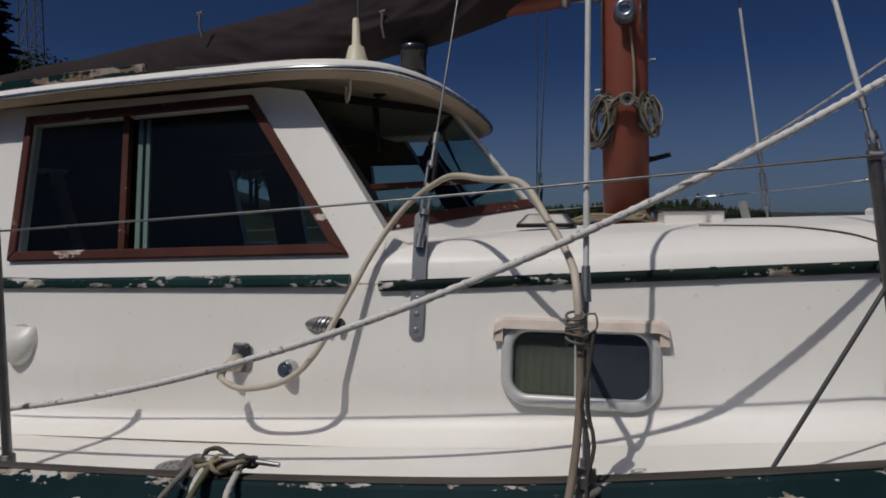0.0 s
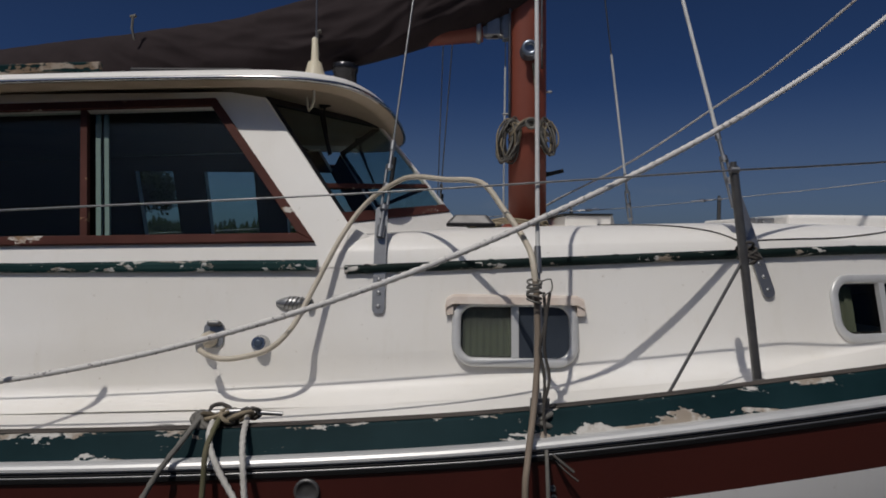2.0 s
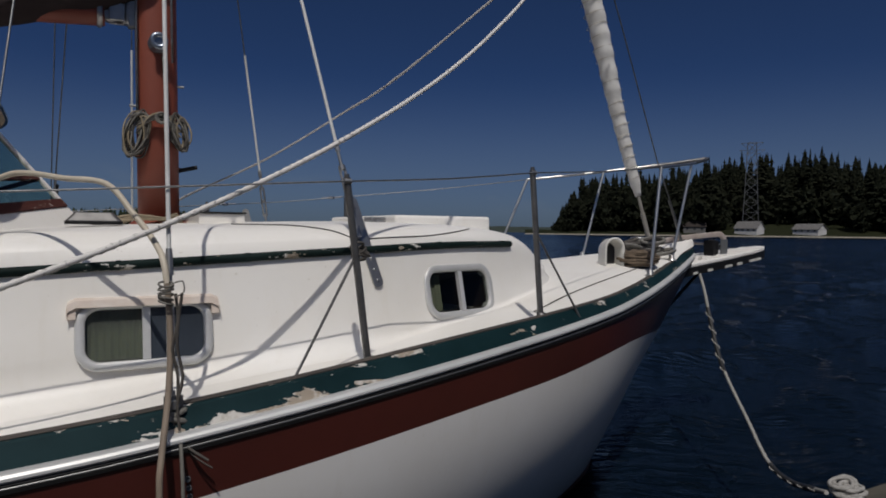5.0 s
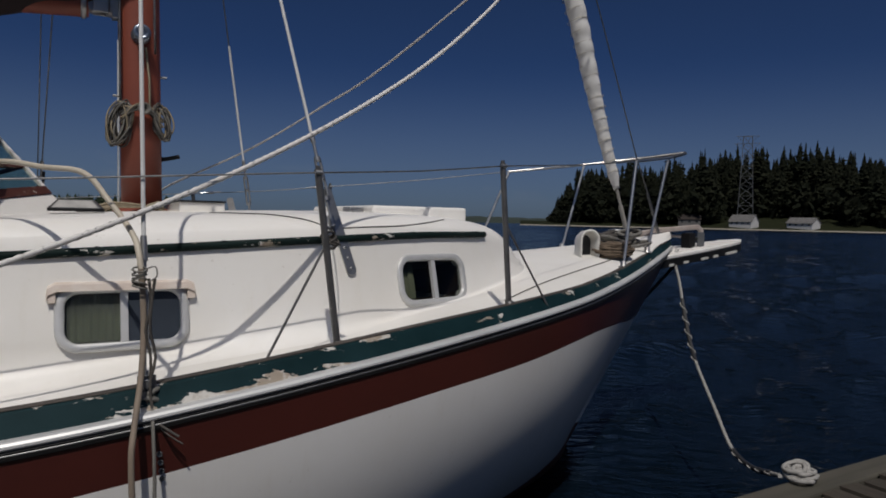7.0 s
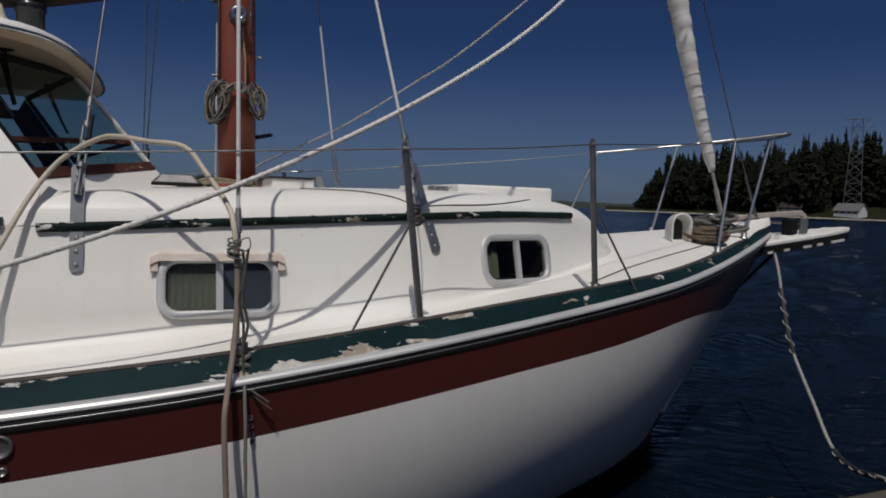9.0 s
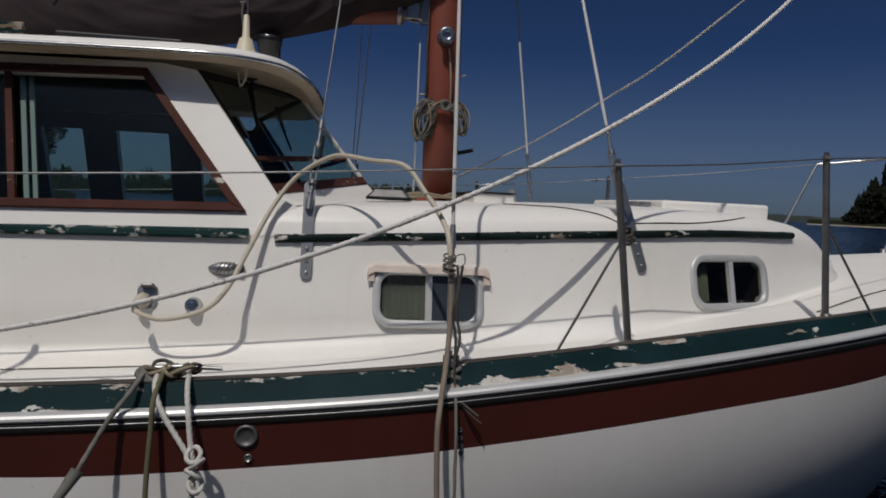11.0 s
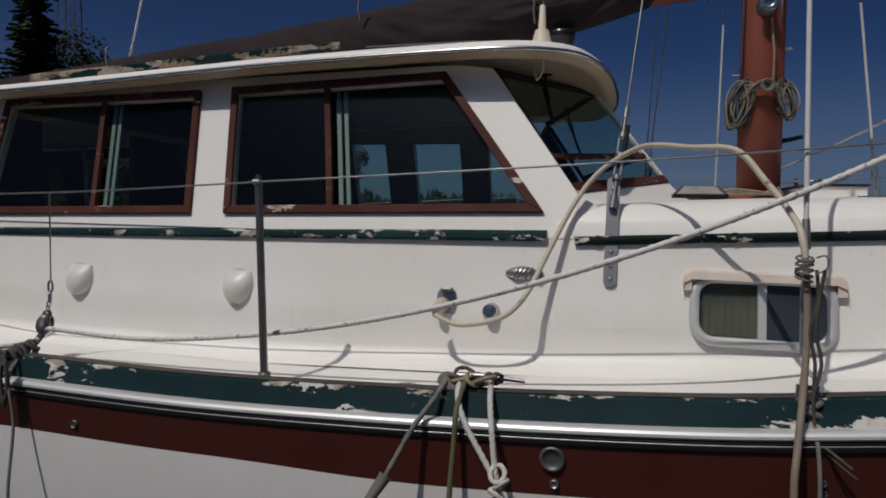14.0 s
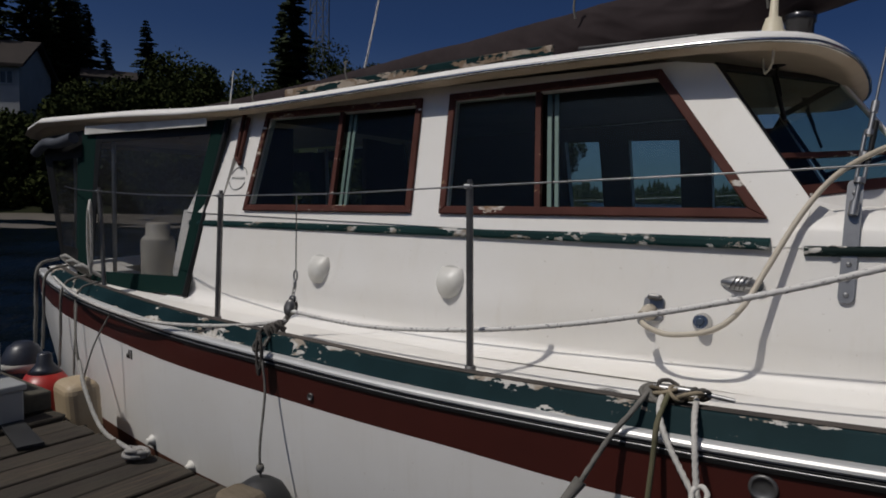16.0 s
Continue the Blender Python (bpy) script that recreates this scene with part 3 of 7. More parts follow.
def inset(q, d):
    """The outline drawn in by d."""
    out, n = [], len(q)
    for i in range(n):
        p0, p1, p2 = (Vector(q[(i + k) % n]) for k in (-1, 0, 1))
        a, b = (p1 - p0).normalized(), (p2 - p1).normalized()
        na, nb = Vector((-a.y, a.x)), Vector((-b.y, b.x))
        m = (na + nb).normalized()
        out.append(tuple(p1 + m * (d / max(0.3, m.dot(na)))))
    return out


# the far wall has three narrow openings, with joinery coloured shade-dark round them
FARW = [(-2.075, -1.835), (-1.645, -1.335), (-1.155, -0.80)]


def sides_of(side):
    if side < 0:
        return ((W1, "aft"), (W2, "fore"))
    return [([(x0 - 0.042, 1.345), (x1 + 0.042 + (0.16 if k == 2 else 0), 1.35), (x1 + 0.042, 1.885), (x0 - 0.042, 1.885)], "far") for k, (x0, x1) in enumerate(FARW)]


for side in (-1, 1):
    bm = bmesh.new()
    o1, o2 = inset(W1, 0.02), inset(W2, 0.02)
    off = Vector((0, -0.947 * side, -0.32)) * 0.045
    quads = [
        [(-3.58, 1.335), (-3.3, 1.335), (-3.3, 1.7), (-3.23, 1.895), (-3.42, 1.87)],
        [(-3.3, 1.335), o1[0], o1[3], (-3.23, 1.895)],
        [(-3.3, 1.335), (-1.9, 1.335), o1[1], o1[0]],
        [(-1.9, 1.335), o2[0], o2[3], (-2.0, 1.955), o1[2], o1[1]],
        [o1[3], o1[2], (-2.0, 1.955), (-3.23, 1.895)],
        [(-1.9, 1.335), (-0.46, 1.335), o2[1], o2[0]],
        [o2[3], o2[2], (-0.93, 1.975), (-2.0, 1.955)],
        [(-0.46, 1.335), (-0.45, 1.48), (-0.80, 1.955), (-0.93, 1.975), o2[2], o2[1]],
    ]
    if side > 0:
        xs = [-3.3] + [x for w in FARW for x in w]
        quads = [quads[0], [(-3.3, 1.335), (-0.46, 1.335), (-0.46, 1.39), (-3.3, 1.39)], [(-3.3, 1.85), (-0.86, 1.85), (-0.93, 1.975), (-3.23, 1.895)],
                 [(-0.62, 1.39), (-0.46, 1.39), (-0.80, 1.955), (-0.86, 1.85)]]
        quads += [[(xs[2 * k], 1.39), (xs[2 * k + 1], 1.39), (xs[2 * k + 1], 1.85), (xs[2 * k], 1.85)] for k in range(3)]
    for q in quads:
        bm = bmesh.new()
        prism(bm, [wall_at(x, z, side) for x, z in q], off)
        part("wall_panel", bm, GEL, boat)
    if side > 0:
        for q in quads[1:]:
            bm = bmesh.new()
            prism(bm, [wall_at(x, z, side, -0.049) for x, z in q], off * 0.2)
            part("wall_lining", bm, CABIN, boat, "joinery lining the far cabin wall, coloured dark for the shade inside")
    for q, name in sides_of(side):
        # frame of four mitred bars, a sliding-sash post, two panes and a green inner track
        bm = bmesh.new()
        qi = inset(q, 0.031)
        n = Vector((0, 0.947 * side, 0.32))
        win = None
        for i in range(4):
            j = (i + 1) % 4
            bm = bmesh.new()
            prism(bm, [wall_at(*q[i], side, 0.0), wall_at(*q[j], side, 0.0), wall_at(*qi[j], side, 0.0), wall_at(*qi[i], side, 0.0)], n * 0.016)
            bev(bm, 0.003, 1)
            if win is None:
                win = part("side_window", bm, BROWN, boat, "brown painted window frame with chipped edges")
            else:
                part("frame_bar", bm, BROWN, win)
        if name == "far":
            bm = bmesh.new()
            prism(bm, [wall_at(*p, side, -0.02) for p in qi], n * 0.004)
            part("pane", bm, GLASS, win).visible_shadow = False
            continue
        f = 0.36 if name == "fore" else 0.56
        lo, hi = Vector(qi[0]).lerp(Vector(qi[1]), f), Vector(qi[3]).lerp(Vector(qi[2]), 0.455 if name == "fore" else 0.53)
        bm = bmesh.new()
        prism(bm, [wall_at(lo.x - 0.012, lo.y, side, -0.018), wall_at(lo.x + 0.012, lo.y, side, -0.018), wall_at(hi.x + 0.012, hi.y, side, -0.018), wall_at(hi.x - 0.012, hi.y, side, -0.018)], n * 0.022)
        part("window_post", bm, BROWN, win)
        bm = bmesh.new()
        for dx, w in ((0.028, 0.018), (0.06, 0.016)):
            prism(bm, [wall_at(lo.x + dx, lo.y, side, -0.04), wall_at(lo.x + dx + w, lo.y, side, -0.04), wall_at(hi.x + dx + w, hi.y, side, -0.04), wall_at(hi.x + dx, hi.y, side, -0.04)], n * 0.012)
        part("sash_track", bm, varied("pale_green_track", (0.20, 0.27, 0.24), (0.14, 0.2, 0.18), 0.4), win, "pale green sliding sash track")
        for (a, b, c, d), dep in (((qi[0], tuple(lo), tuple(hi), qi[3]), -0.014), ((tuple(lo), qi[1], qi[2], tuple(hi)), -0.03)):
            bm = bmesh.new()
            prism(bm, [wall_at(*p, side, dep) for p in (a, b, c, d)], n * 0.004)
            pane = part("pane", bm, GLASS, win)
            pane.visible_shadow = False

# green belt moulding under the windows
for side in (-1, 1):
    bm = bmesh.new()
    pr = [(0.0, 1.292), (0.014, 1.294), (0.018, 1.303), (0.016, 1.318), (0.0, 1.33)]
    loft(bm, [[(x, side * (side_y(x, z) + o - 0.003), z + (x + 1.84) * 0.021 + 0.004) for o, z in pr] for x in [-3.55 + 0.15 * i for i in range(21)]], False, 0, False)
    part("belt_moulding", bm, GREEN3, boat, "narrow green moulding with peeling paint")

# windshield: two panes swept back from the middle, and the coaming under them
WS = dict(bo=Vector((-0.492, -0.82, 1.487)), to=Vector((-0.807, -0.775, 1.955)), bi=Vector((-0.128, 0, 1.567)), ti=Vector((-0.477, 0, 1.993)))
for side in (-1, 1):
    q = [Vector((p.x, p.y * -side, p.z)) for p in (WS["bo"], WS["bi"], WS["ti"], WS["to"])]
    n = (q[1] - q[0]).cross(q[3] - q[0]).normalized() * 1.0
    if n.x < 0:
        n = -n

    def ws(u, v, out=0.0):
        return (q[0].lerp(q[1], u)).lerp(q[3].lerp(q[2], u), v) + n * out
    wsh = None
    for u0, u1, v0, v1, mt in ((0, 1, 0, 0.075, BROWN), (0, 1, 0.95, 1, BLACKC), (0, 0.03, 0.075, 0.95, BLACKC), (0.97, 1, 0.075, 0.95, GEL), (0.03, 0.97, 0.27, 0.305, BROWN)):
        bm = bmesh.new()
        prism(bm, [ws(u0, v0), ws(u1, v0), ws(u1, v1), ws(u0, v1)], n * 0.014)
        if wsh is None:
            wsh = part("windshield", bm, mt, boat, "brown framed sloping windshield")
        else:
            part("frame_bar", bm, mt, wsh)
    for v0, v1 in ((0.075, 0.27), (0.305, 0.95)):
        bm = bmesh.new()
        prism(bm, [ws(0.03, v0, 0.004), ws(0.97, v0, 0.004), ws(0.97, v1, 0.004), ws(0.03, v1, 0.004)], n * 0.004)
        part("pane", bm, GLASS, wsh).visible_shadow = False
    bm = bmesh.new()
    tube(bm, [ws(0.42, 1.02, 0.045), ws(0.37, 0.93, 0.03), ws(0.28, 0.74, 0.026)], 0.006, 6)
    tube(bm, [ws(0.43, 1.0, 0.06), ws(0.42, 1.03, 0.02)], 0.016, 8)
    prism(bm, [ws(0.345, 0.92, 0.018), ws(0.362, 0.92, 0.018), ws(0.195, 0.54, 0.018), ws(0.178, 0.54, 0.018)], n * 0.010)
    part("wiper", bm, BLACKC, wsh, "black wiper arm")
    # fairing from the trunk roof up to the glass and the corner post
    bm = bmesh.new()
    rows = []
    for k in range(9):
        u = k / 8
        top = q[0].lerp(q[1], u) + Vector((0.012, 0, 0.0))
        y = top.y * 1.02
        zr = roof_z(top.x + 0.1) + 0.012 * (1 - (y / 0.9) ** 2) - 0.02
        rows.append([top + Vector((-0.03, 0, 0.01)), top, top + Vector((0.05, side * 0.012 * (1 - u), -0.06)), (top.x + 0.13, y * 1.06, min(top.z - 0.09, zr + 0.03)), (top.x + 0.24, y * 1.08, min(zr - 0.02, top.z - 0.1))])
    loft(bm, rows)
    e = side
    loft(bm, [[wall_at(-0.46, 1.335, e), wall_at(-0.45, 1.48, e), wall_at(-0.80, 1.955, e)],
              [Vector((-0.40, e * 0.93, 1.36)), q[0] + Vector((0.012, 0, 0)), q[3] + Vector((0.012, 0, 0))],
              ], False, 0, False)
    loft(bm, [[(-0.47, e * 1.0, 1.33), (-0.30, e * 0.93, 1.40), (-0.25, e * 0.87, 1.44)], [wall_at(-0.45, 1.48, e), q[0] + Vector((0.012, 0, 0)), q[0] + Vector((0.05, 0, -0.06))]], False, 0)
    part("windshield_coaming", bm, GEL, boat)

# pilothouse roof with a rounded visor
redge = curve([-5.62, -5.59, -5.45, -4.6, -3.2, -1.3, -1.0, -0.8, -0.66, -0.56, -0.48, -0.43, -0.40, -0.38, -0.37, -0.365], [0.6, 0.86, 1.03, 1.07, 0.935, 0.918, 0.922, 0.928, 0.918, 0.88, 0.81, 0.69, 0.56, 0.40, 0.22, 0.0])
ol = []
for x in [-5.62, -5.61, -5.59, -5.52, -5.4, -5.1, -4.6, -4.2, -3.7, -3.2, -2.7, -2.2, -1.7, -1.3, -1.15, -1.0, -0.9, -0.8, -0.73, -0.66, -0.61, -0.56, -0.52, -0.48, -0.455, -0.43, -0.415, -0.40, -0.39, -0.38, -0.375, -0.37, -0.367, -0.365]:
    ol.append((x, redge(x)))
outline = [(x, -y) for x, y in ol] + [(x, y) for x, y in ol[::-1][1:]]
fr = curve([-5.65, -5.35, -4.6, -3.4, -3.0, -2.5, -1.86, -1.4, -1.0, -0.8, -0.38], [-0.20, -0.125, -0.094, -0.092, -0.074, -0.049, -0.016, 0.000, 0.008, 0.009, 0.002])
lip = curve([-5.7, -3.3, -1.3, -0.8, -0.55, -0.38], [0.03, 0.03, 0.03, 0.03, 0.032, 0.034])


def roof_ring(inn, dz, k=1.0, under=False):
    out = []
    for x, y in outline:
        cx, cy = max(min(x, -1.2), -4.9), 0.0
        d = Vector((x - cx, y - cy))
        f = (d.length - inn) / max(d.length, 1e-4)
        zt = 2.0 + fr(x)
        z = zt + dz if not under else zt - lip(x) * k + dz
        out.append((cx + d.x * f, cy + d.y * f, z))
    return out


bm = bmesh.new()
rings = [roof_ring(0.15, 0.02, 1, True), roof_ring(0.066, -0.0035, 1, True), roof_ring(0.054, -0.006, 1, True), roof_ring(0.036, -0.005, 1.0, True), roof_ring(0.010, 0.007, 0.8, True), roof_ring(-0.002, -0.015), roof_ring(0.008, 0.006), roof_ring(0.03, 0.022), roof_ring(0.1, 0.038)]
rows = loft(bm, rings, True)
# crowned top and a flat lining
for base_row, crown, mat_i in ((rows[-1], 0.06, 0), (rows[0], 0.02, 1)):
    prev = base_row
    for f in (0.75, 0.45, 0.15):
        nxt = []
        for v in base_row:
            cx = max(min(v.co.x, -1.2), -4.9)
            nxt.append(bm.verts.new((cx + (v.co.x - cx) * f, v.co.y * f, v.co.z + crown * (1 - f * f))))
        for k in range(len(prev)):
            j = (k + 1) % len(prev)
            fc = bm.faces.new((prev[k], prev[j], nxt[j], nxt[k]))
            fc.smooth, fc.material_index = True, mat_i
        prev = nxt
    bm.faces.new(prev).material_index = mat_i
bmesh.ops.recalc_face_normals(bm, faces=bm.faces)
# downward faces of the rim take the darker tan as well
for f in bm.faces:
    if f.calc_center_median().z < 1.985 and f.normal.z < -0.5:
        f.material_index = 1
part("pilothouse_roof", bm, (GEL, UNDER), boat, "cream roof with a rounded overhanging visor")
bm = bmesh.new()
trim = [(x, -(y + 0.001), 2.0 + fr(x) - 0.012) for x, y in ol if -3.6 < x]
tube(bm, smooth_path(trim, 0.05), 0.0085, 8)
tube(bm, smooth_path([(x, -y, z) for x, y, z in trim], 0.05), 0.0085, 8)
part("roof_trim", bm, STEEL, boat, "polished metal strip round the roof edge")

# inside of the pilothouse: sole, bulkheads, lining, all in the shade-dark colour
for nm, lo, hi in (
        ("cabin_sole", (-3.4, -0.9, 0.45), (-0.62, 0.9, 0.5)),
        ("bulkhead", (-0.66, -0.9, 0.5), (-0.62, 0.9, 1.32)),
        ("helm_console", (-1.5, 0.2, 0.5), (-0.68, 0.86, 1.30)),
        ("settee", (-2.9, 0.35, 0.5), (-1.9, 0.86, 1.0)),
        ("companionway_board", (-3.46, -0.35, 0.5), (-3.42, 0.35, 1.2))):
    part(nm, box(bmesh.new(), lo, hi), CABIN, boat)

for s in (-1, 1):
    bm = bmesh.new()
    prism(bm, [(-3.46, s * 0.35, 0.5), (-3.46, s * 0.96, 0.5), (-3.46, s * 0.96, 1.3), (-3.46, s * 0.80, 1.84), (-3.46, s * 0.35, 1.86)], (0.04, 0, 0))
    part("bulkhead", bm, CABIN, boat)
# panel added over the pale ceiling, its dark colour standing for the shade there
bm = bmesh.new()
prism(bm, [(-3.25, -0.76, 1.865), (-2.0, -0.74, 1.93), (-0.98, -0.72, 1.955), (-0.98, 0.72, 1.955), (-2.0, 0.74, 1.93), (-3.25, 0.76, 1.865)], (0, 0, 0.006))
part("headliner", bm, CABIN, boat, "added panel under the roof, coloured dark for the shade inside")

# ---- spars ----
bm = bmesh.new()
rows = []
for z in (1.45, 2.0, 3.0, 5.0, 9.5):
    k = 1 - 0.02 * max(0, z - 3)
    rows.append([(0.262 + 0.092 * k * math.cos(2 * math.pi * i / 28) - 0.014 * (z - 1.5), 0.068 * k * math.sin(2 * math.pi * i / 28), z) for i in range(28)])
loft(bm, rows, True, 0, True, True)
mast = part("mast", bm, MASTP, boat, "rust-red painted mast")


def mast_x(z):
    return 0.262 - 0.014 * (z - 1.5)


bm = bmesh.new()
tube(bm, [(0.03, 0, 2.452), (-2.6, 0, 2.225), (-5.1, 0, 2.01)], 0.05, 16)
boom = part("boom", bm, MASTP, boat, "rust-red painted boom")
bm = bmesh.new()
for s in (-1, 1):
    box(bm, (0.05, s * 0.034 - 0.006, 2.425), (0.115, s * 0.034 + 0.006, 2.505))
lathe(bm, [(0.040, -0.022), (0.047, -0.016), (0.047, 0.016), (0.040, 0.022)], pose(0.055, 0, 2.468, 90, 0, 0), 18)
lathe(bm, [(0.056, -0.012), (0.060, -0.008), (0.060, 0.008), (0.056, 0.012)], pose(0.012, 0, 2.453, 0, 90, 0), 18)
lathe(bm, [(0.024, -0.055), (0.03, -0.04), (0.03, 0.04), (0.024, 0.055)], pose(0.132, 0, 2.475), 14)
box(bm, (0.13, -0.03, 2.41), (0.185, 0.03, 2.54))
part("gooseneck", bev(bm, 0.003, 1), DULL, boom, "grey metal gooseneck fitting")

# mast winch, cleats, collar, halyards
bm = bmesh.new()
lathe(bm, [(0.05, 0.0), (0.05, 0.012), (0.036, 0.03), (0.033, 0.06), (0.045, 0.078), (0.047, 0.09), (0.04, 0.096), (0.022, 0.098), (0.02, 0.085)], pose(0.25, -0.06, 2.335, 90, 0, 0) @ Matrix.Diagonal((0.86, 0.86, 0.8, 1)), 28)
part("winch", bm, varied("winch_blue_steel", (0.30, 0.34, 0.40), (0.22, 0.25, 0.3), 0.3, 14, 90, 0.1, 0.8), mast, "blue-grey steel winch drum")
for z, dx, sgn in ((2.16, 0.10, 1), (2.05, -0.1, -1), (1.765, 0.1, 1)):
    bm = bmesh.new()
    tube(bm, [(mast_x(z) + dx - 0.02 * sgn, 0, z), (mast_x(z) + dx + 0.02 * sgn, 0, z)], 0.006, 8)
    if z < 1.9:
        tube(bm, [(mast_x(z) + dx - 0.02, 0, z - 0.012), (mast_x(z) + dx + 0.075, 0, z + 0.012)], 0.010, 8)
    part("cleat", bm, BLACKC if z < 1.9 else DULL, mast)
bm = bmesh.new()
lathe(bm, [(0.135, 1.46), (0.13, 1.5), (0.105, 1.515)], pose(0.262, 0, 0), 28)
part("mast_collar", bm, MASTP, mast)
for k, (dx, y, z0, z1) in enumerate([(0.035, -0.078, 1.98, 2.28), (0.06, -0.07, 2.42, 8.0), (-0.09, -0.04, 2.1, 8.0)]):
    bm = bmesh.new()
    tube(bm, smooth_path([(mast_x(z0) + dx, y, z0), (mast_x(z0) + dx - 0.004, y - 0.012, (z0 + min(z1, 3)) / 2), (mast_x(z1) + dx * 0.6, y * 0.9, z1)], 0.1), 0.0055, 6)
    part("halyard", bm, ROPEB if k < 1 else WIRE, mast)

# coiled halyards hung on the mast
rnd = random.Random(5)
coil = thing("halyard_coil", (0.255, -0.08, 1.78), "tan and grey halyard ropes coiled and hung on the mast", "rope coil")
for k in range(26):
    bm = bmesh.new()
    near = k % 5 < 3
    cx = mast_x(1.9) + (-0.098 + 0.02 * rnd.uniform(-1, 1) if near else 0.094 + 0.014 * rnd.uniform(-1, 1))
    w, h = (0.026 + 0.024 * rnd.random(), 0.068 + 0.038 * rnd.random()) if near else (0.020 + 0.022 * rnd.random(), 0.055 + 0.03 * rnd.random())
    yy = -0.035 - 0.05 * rnd.random()
    cz = (1.935 if near else 1.95) - 0.25 * h + 0.012 * rnd.uniform(-1, 1)
    lean, p1 = rnd.uniform(-0.05, 0.30) * (-1 if near else 1), rnd.uniform(0, 6)
    pts = []
    for i in range(25):
        a = 2 * math.pi * i / 24
        px, pz = w * math.cos(a) * (1 + 0.1 * math.sin(2 * a + p1)), h * math.sin(a) * (1 + 0.06 * math.sin(3 * a + p1))
        pts.append((cx + px - lean * pz, yy + 0.014 * math.sin(2 * a + k), cz + pz))
    tube(bm, pts, 0.0040 + 0.001 * (k % 2), 6)
    part("loop", bm, (ROPED, ROPEK, ROPEB, ROPEK)[k % 4], coil)
for k in range(11):
    bm = bmesh.new()
    u = rnd.uniform(-1, 1)
    x0, x1 = 0.165 + 0.02 * rnd.uniform(-1, 1), 0.345 + 0.02 * rnd.uniform(-1, 1)
    z0, z1 = 1.935 + 0.03 * u, 1.925 + 0.03 * rnd.uniform(-1, 1)
    up = 1.995 + 0.016 * rnd.uniform(-1, 1)
    tube(bm, smooth_path([(x0, -0.072, z0), (0.205 + 0.01 * u, -0.094, (z0 + up) / 2 + 0.012), (0.255 + 0.012 * u, -0.104 - 0.006 * (k % 3), up), (0.305 + 0.01 * u, -0.092, (z1 + up) / 2 + 0.012), (x1, -0.07, z1)], 0.02), 0.0043, 6)
    part("hitch", bm, (ROPEB, ROPED, ROPEK)[k % 3], coil)
bm = bmesh.new()
for k in range(3):
    tube(bm, [(0.262 + (0.016 + 0.005 * k) * math.cos(a), -0.118 - 0.003 * k, 1.985 + (0.017 + 0.004 * k) * math.sin(a)) for a in [2 * math.pi * i / 16 for i in range(17)]], 0.0045, 6)
part("knot", bm, ROPED, coil)

# clutter of lines at the mast foot
loose = thing("loose_line", (0.22, -0.12, 1.5), "loose tan line lying round the mast foot", "rope")
for k in range(7):
    bm = bmesh.new()
    tube(bm, smooth_path([(0.10 - 0.02 * k, -0.12 - 0.01 * k, 1.495), (0.13, -0.16, 1.515 + 0.01 * (k % 3)), (0.20 + 0.02 * k, -0.13, 1.52), (0.33, -0.11 + 0.02 * (k % 2), 1.51 + 0.012 * (k % 4)), (0.36, -0.06, 1.495)], 0.03), 0.006, 6)
    part("bight", bm, ROPEB, loose)

# sail cover
ztop = curve([-5.2, -4.0, -3.2, -2.75, -2.34, -1.75, -1.1, -0.5, -0.1, 0.12, 0.33], [2.09, 2.19, 2.27, 2.32, 2.362, 2.43, 2.53, 2.72, 2.95, 3.2, 3.3])
zbot = curve([-5.2, -4.0, -2.55, -1.6, -1.05, -0.8, -0.57, -0.23, 0.02, 0.12, 0.2, 0.33], [1.92, 1.99, 2.10, 2.16, 2.20, 2.245, 2.288, 2.375, 2.462, 2.515, 2.55, 2.63])
bm = bmesh.new()
rows = []
for i in range(440):
    x = -5.2 + 5.50 * i / 439
    zt, zb = ztop(x), zbot(x)
    hw = 0.075 + 0.05 * max(0, (x + 3) / 3)
    ring = []
    for k in range(110):
        a = 2 * math.pi * k / 110
        s, c = math.sin(a), math.cos(a)
        zz = (zt + zb) / 2 + (zt - zb) / 2 * s
        yy = hw * c * (1 - 0.25 * s)
        # slanting creases that fan out from the mast
        near = max(0.25, 1 + x / 2.6)
        turn = 0.75 + 0.35 * x
        p, r = x * turn - zz, x + zz * turn
        fold = 1 - abs(noise.noise((p * 8 + 0.6 * noise.noise((x * 2, zz * 2, 8)), r * 1.1, 0.3))) * 2.4
        fine = 1 - abs(noise.noise((p * 19, r * 3.0, 4.3))) * 2.4
        w = 0.017 * fold * near + 0.011 * fine * near + noise.noise((x * 2.2, zz * 4, 3.1)) * 0.022 - 0.008
        ring.append((x, yy + w * (1 if c > 0 else -1) * min(1, abs(c) * 2), zz + w * 0.4 * s))
    rows.append(ring)
loft(bm, rows, True, 0, True, True)
cover = thing("sail_cover", (-2.5, 0, 2.16), "dark brown canvas sail cover creased over the boom", "sail cover")
part("sleeve", bm, CANVAS, cover)
for x, dz in ((-1.64, 0.03), (-3.2, 0.02), (-0.75, -0.22), (-4.1, 0.0)):
    bm = bmesh.new()
    zc = ztop(x) + dz
    tube(bm, [(x, -0.10, zc - 0.10), (x - 0.005, -0.115, zc - 0.05), (x - 0.003, -0.11, zc + 0.005)], 0.006, 6)
    tube(bm, [(x - 0.015, -0.11, zc + 0.005), (x + 0.012, -0.11, zc + 0.012)], 0.008, 6)
    part("lashing", bm, ROPED, cover, "grey cord tie")

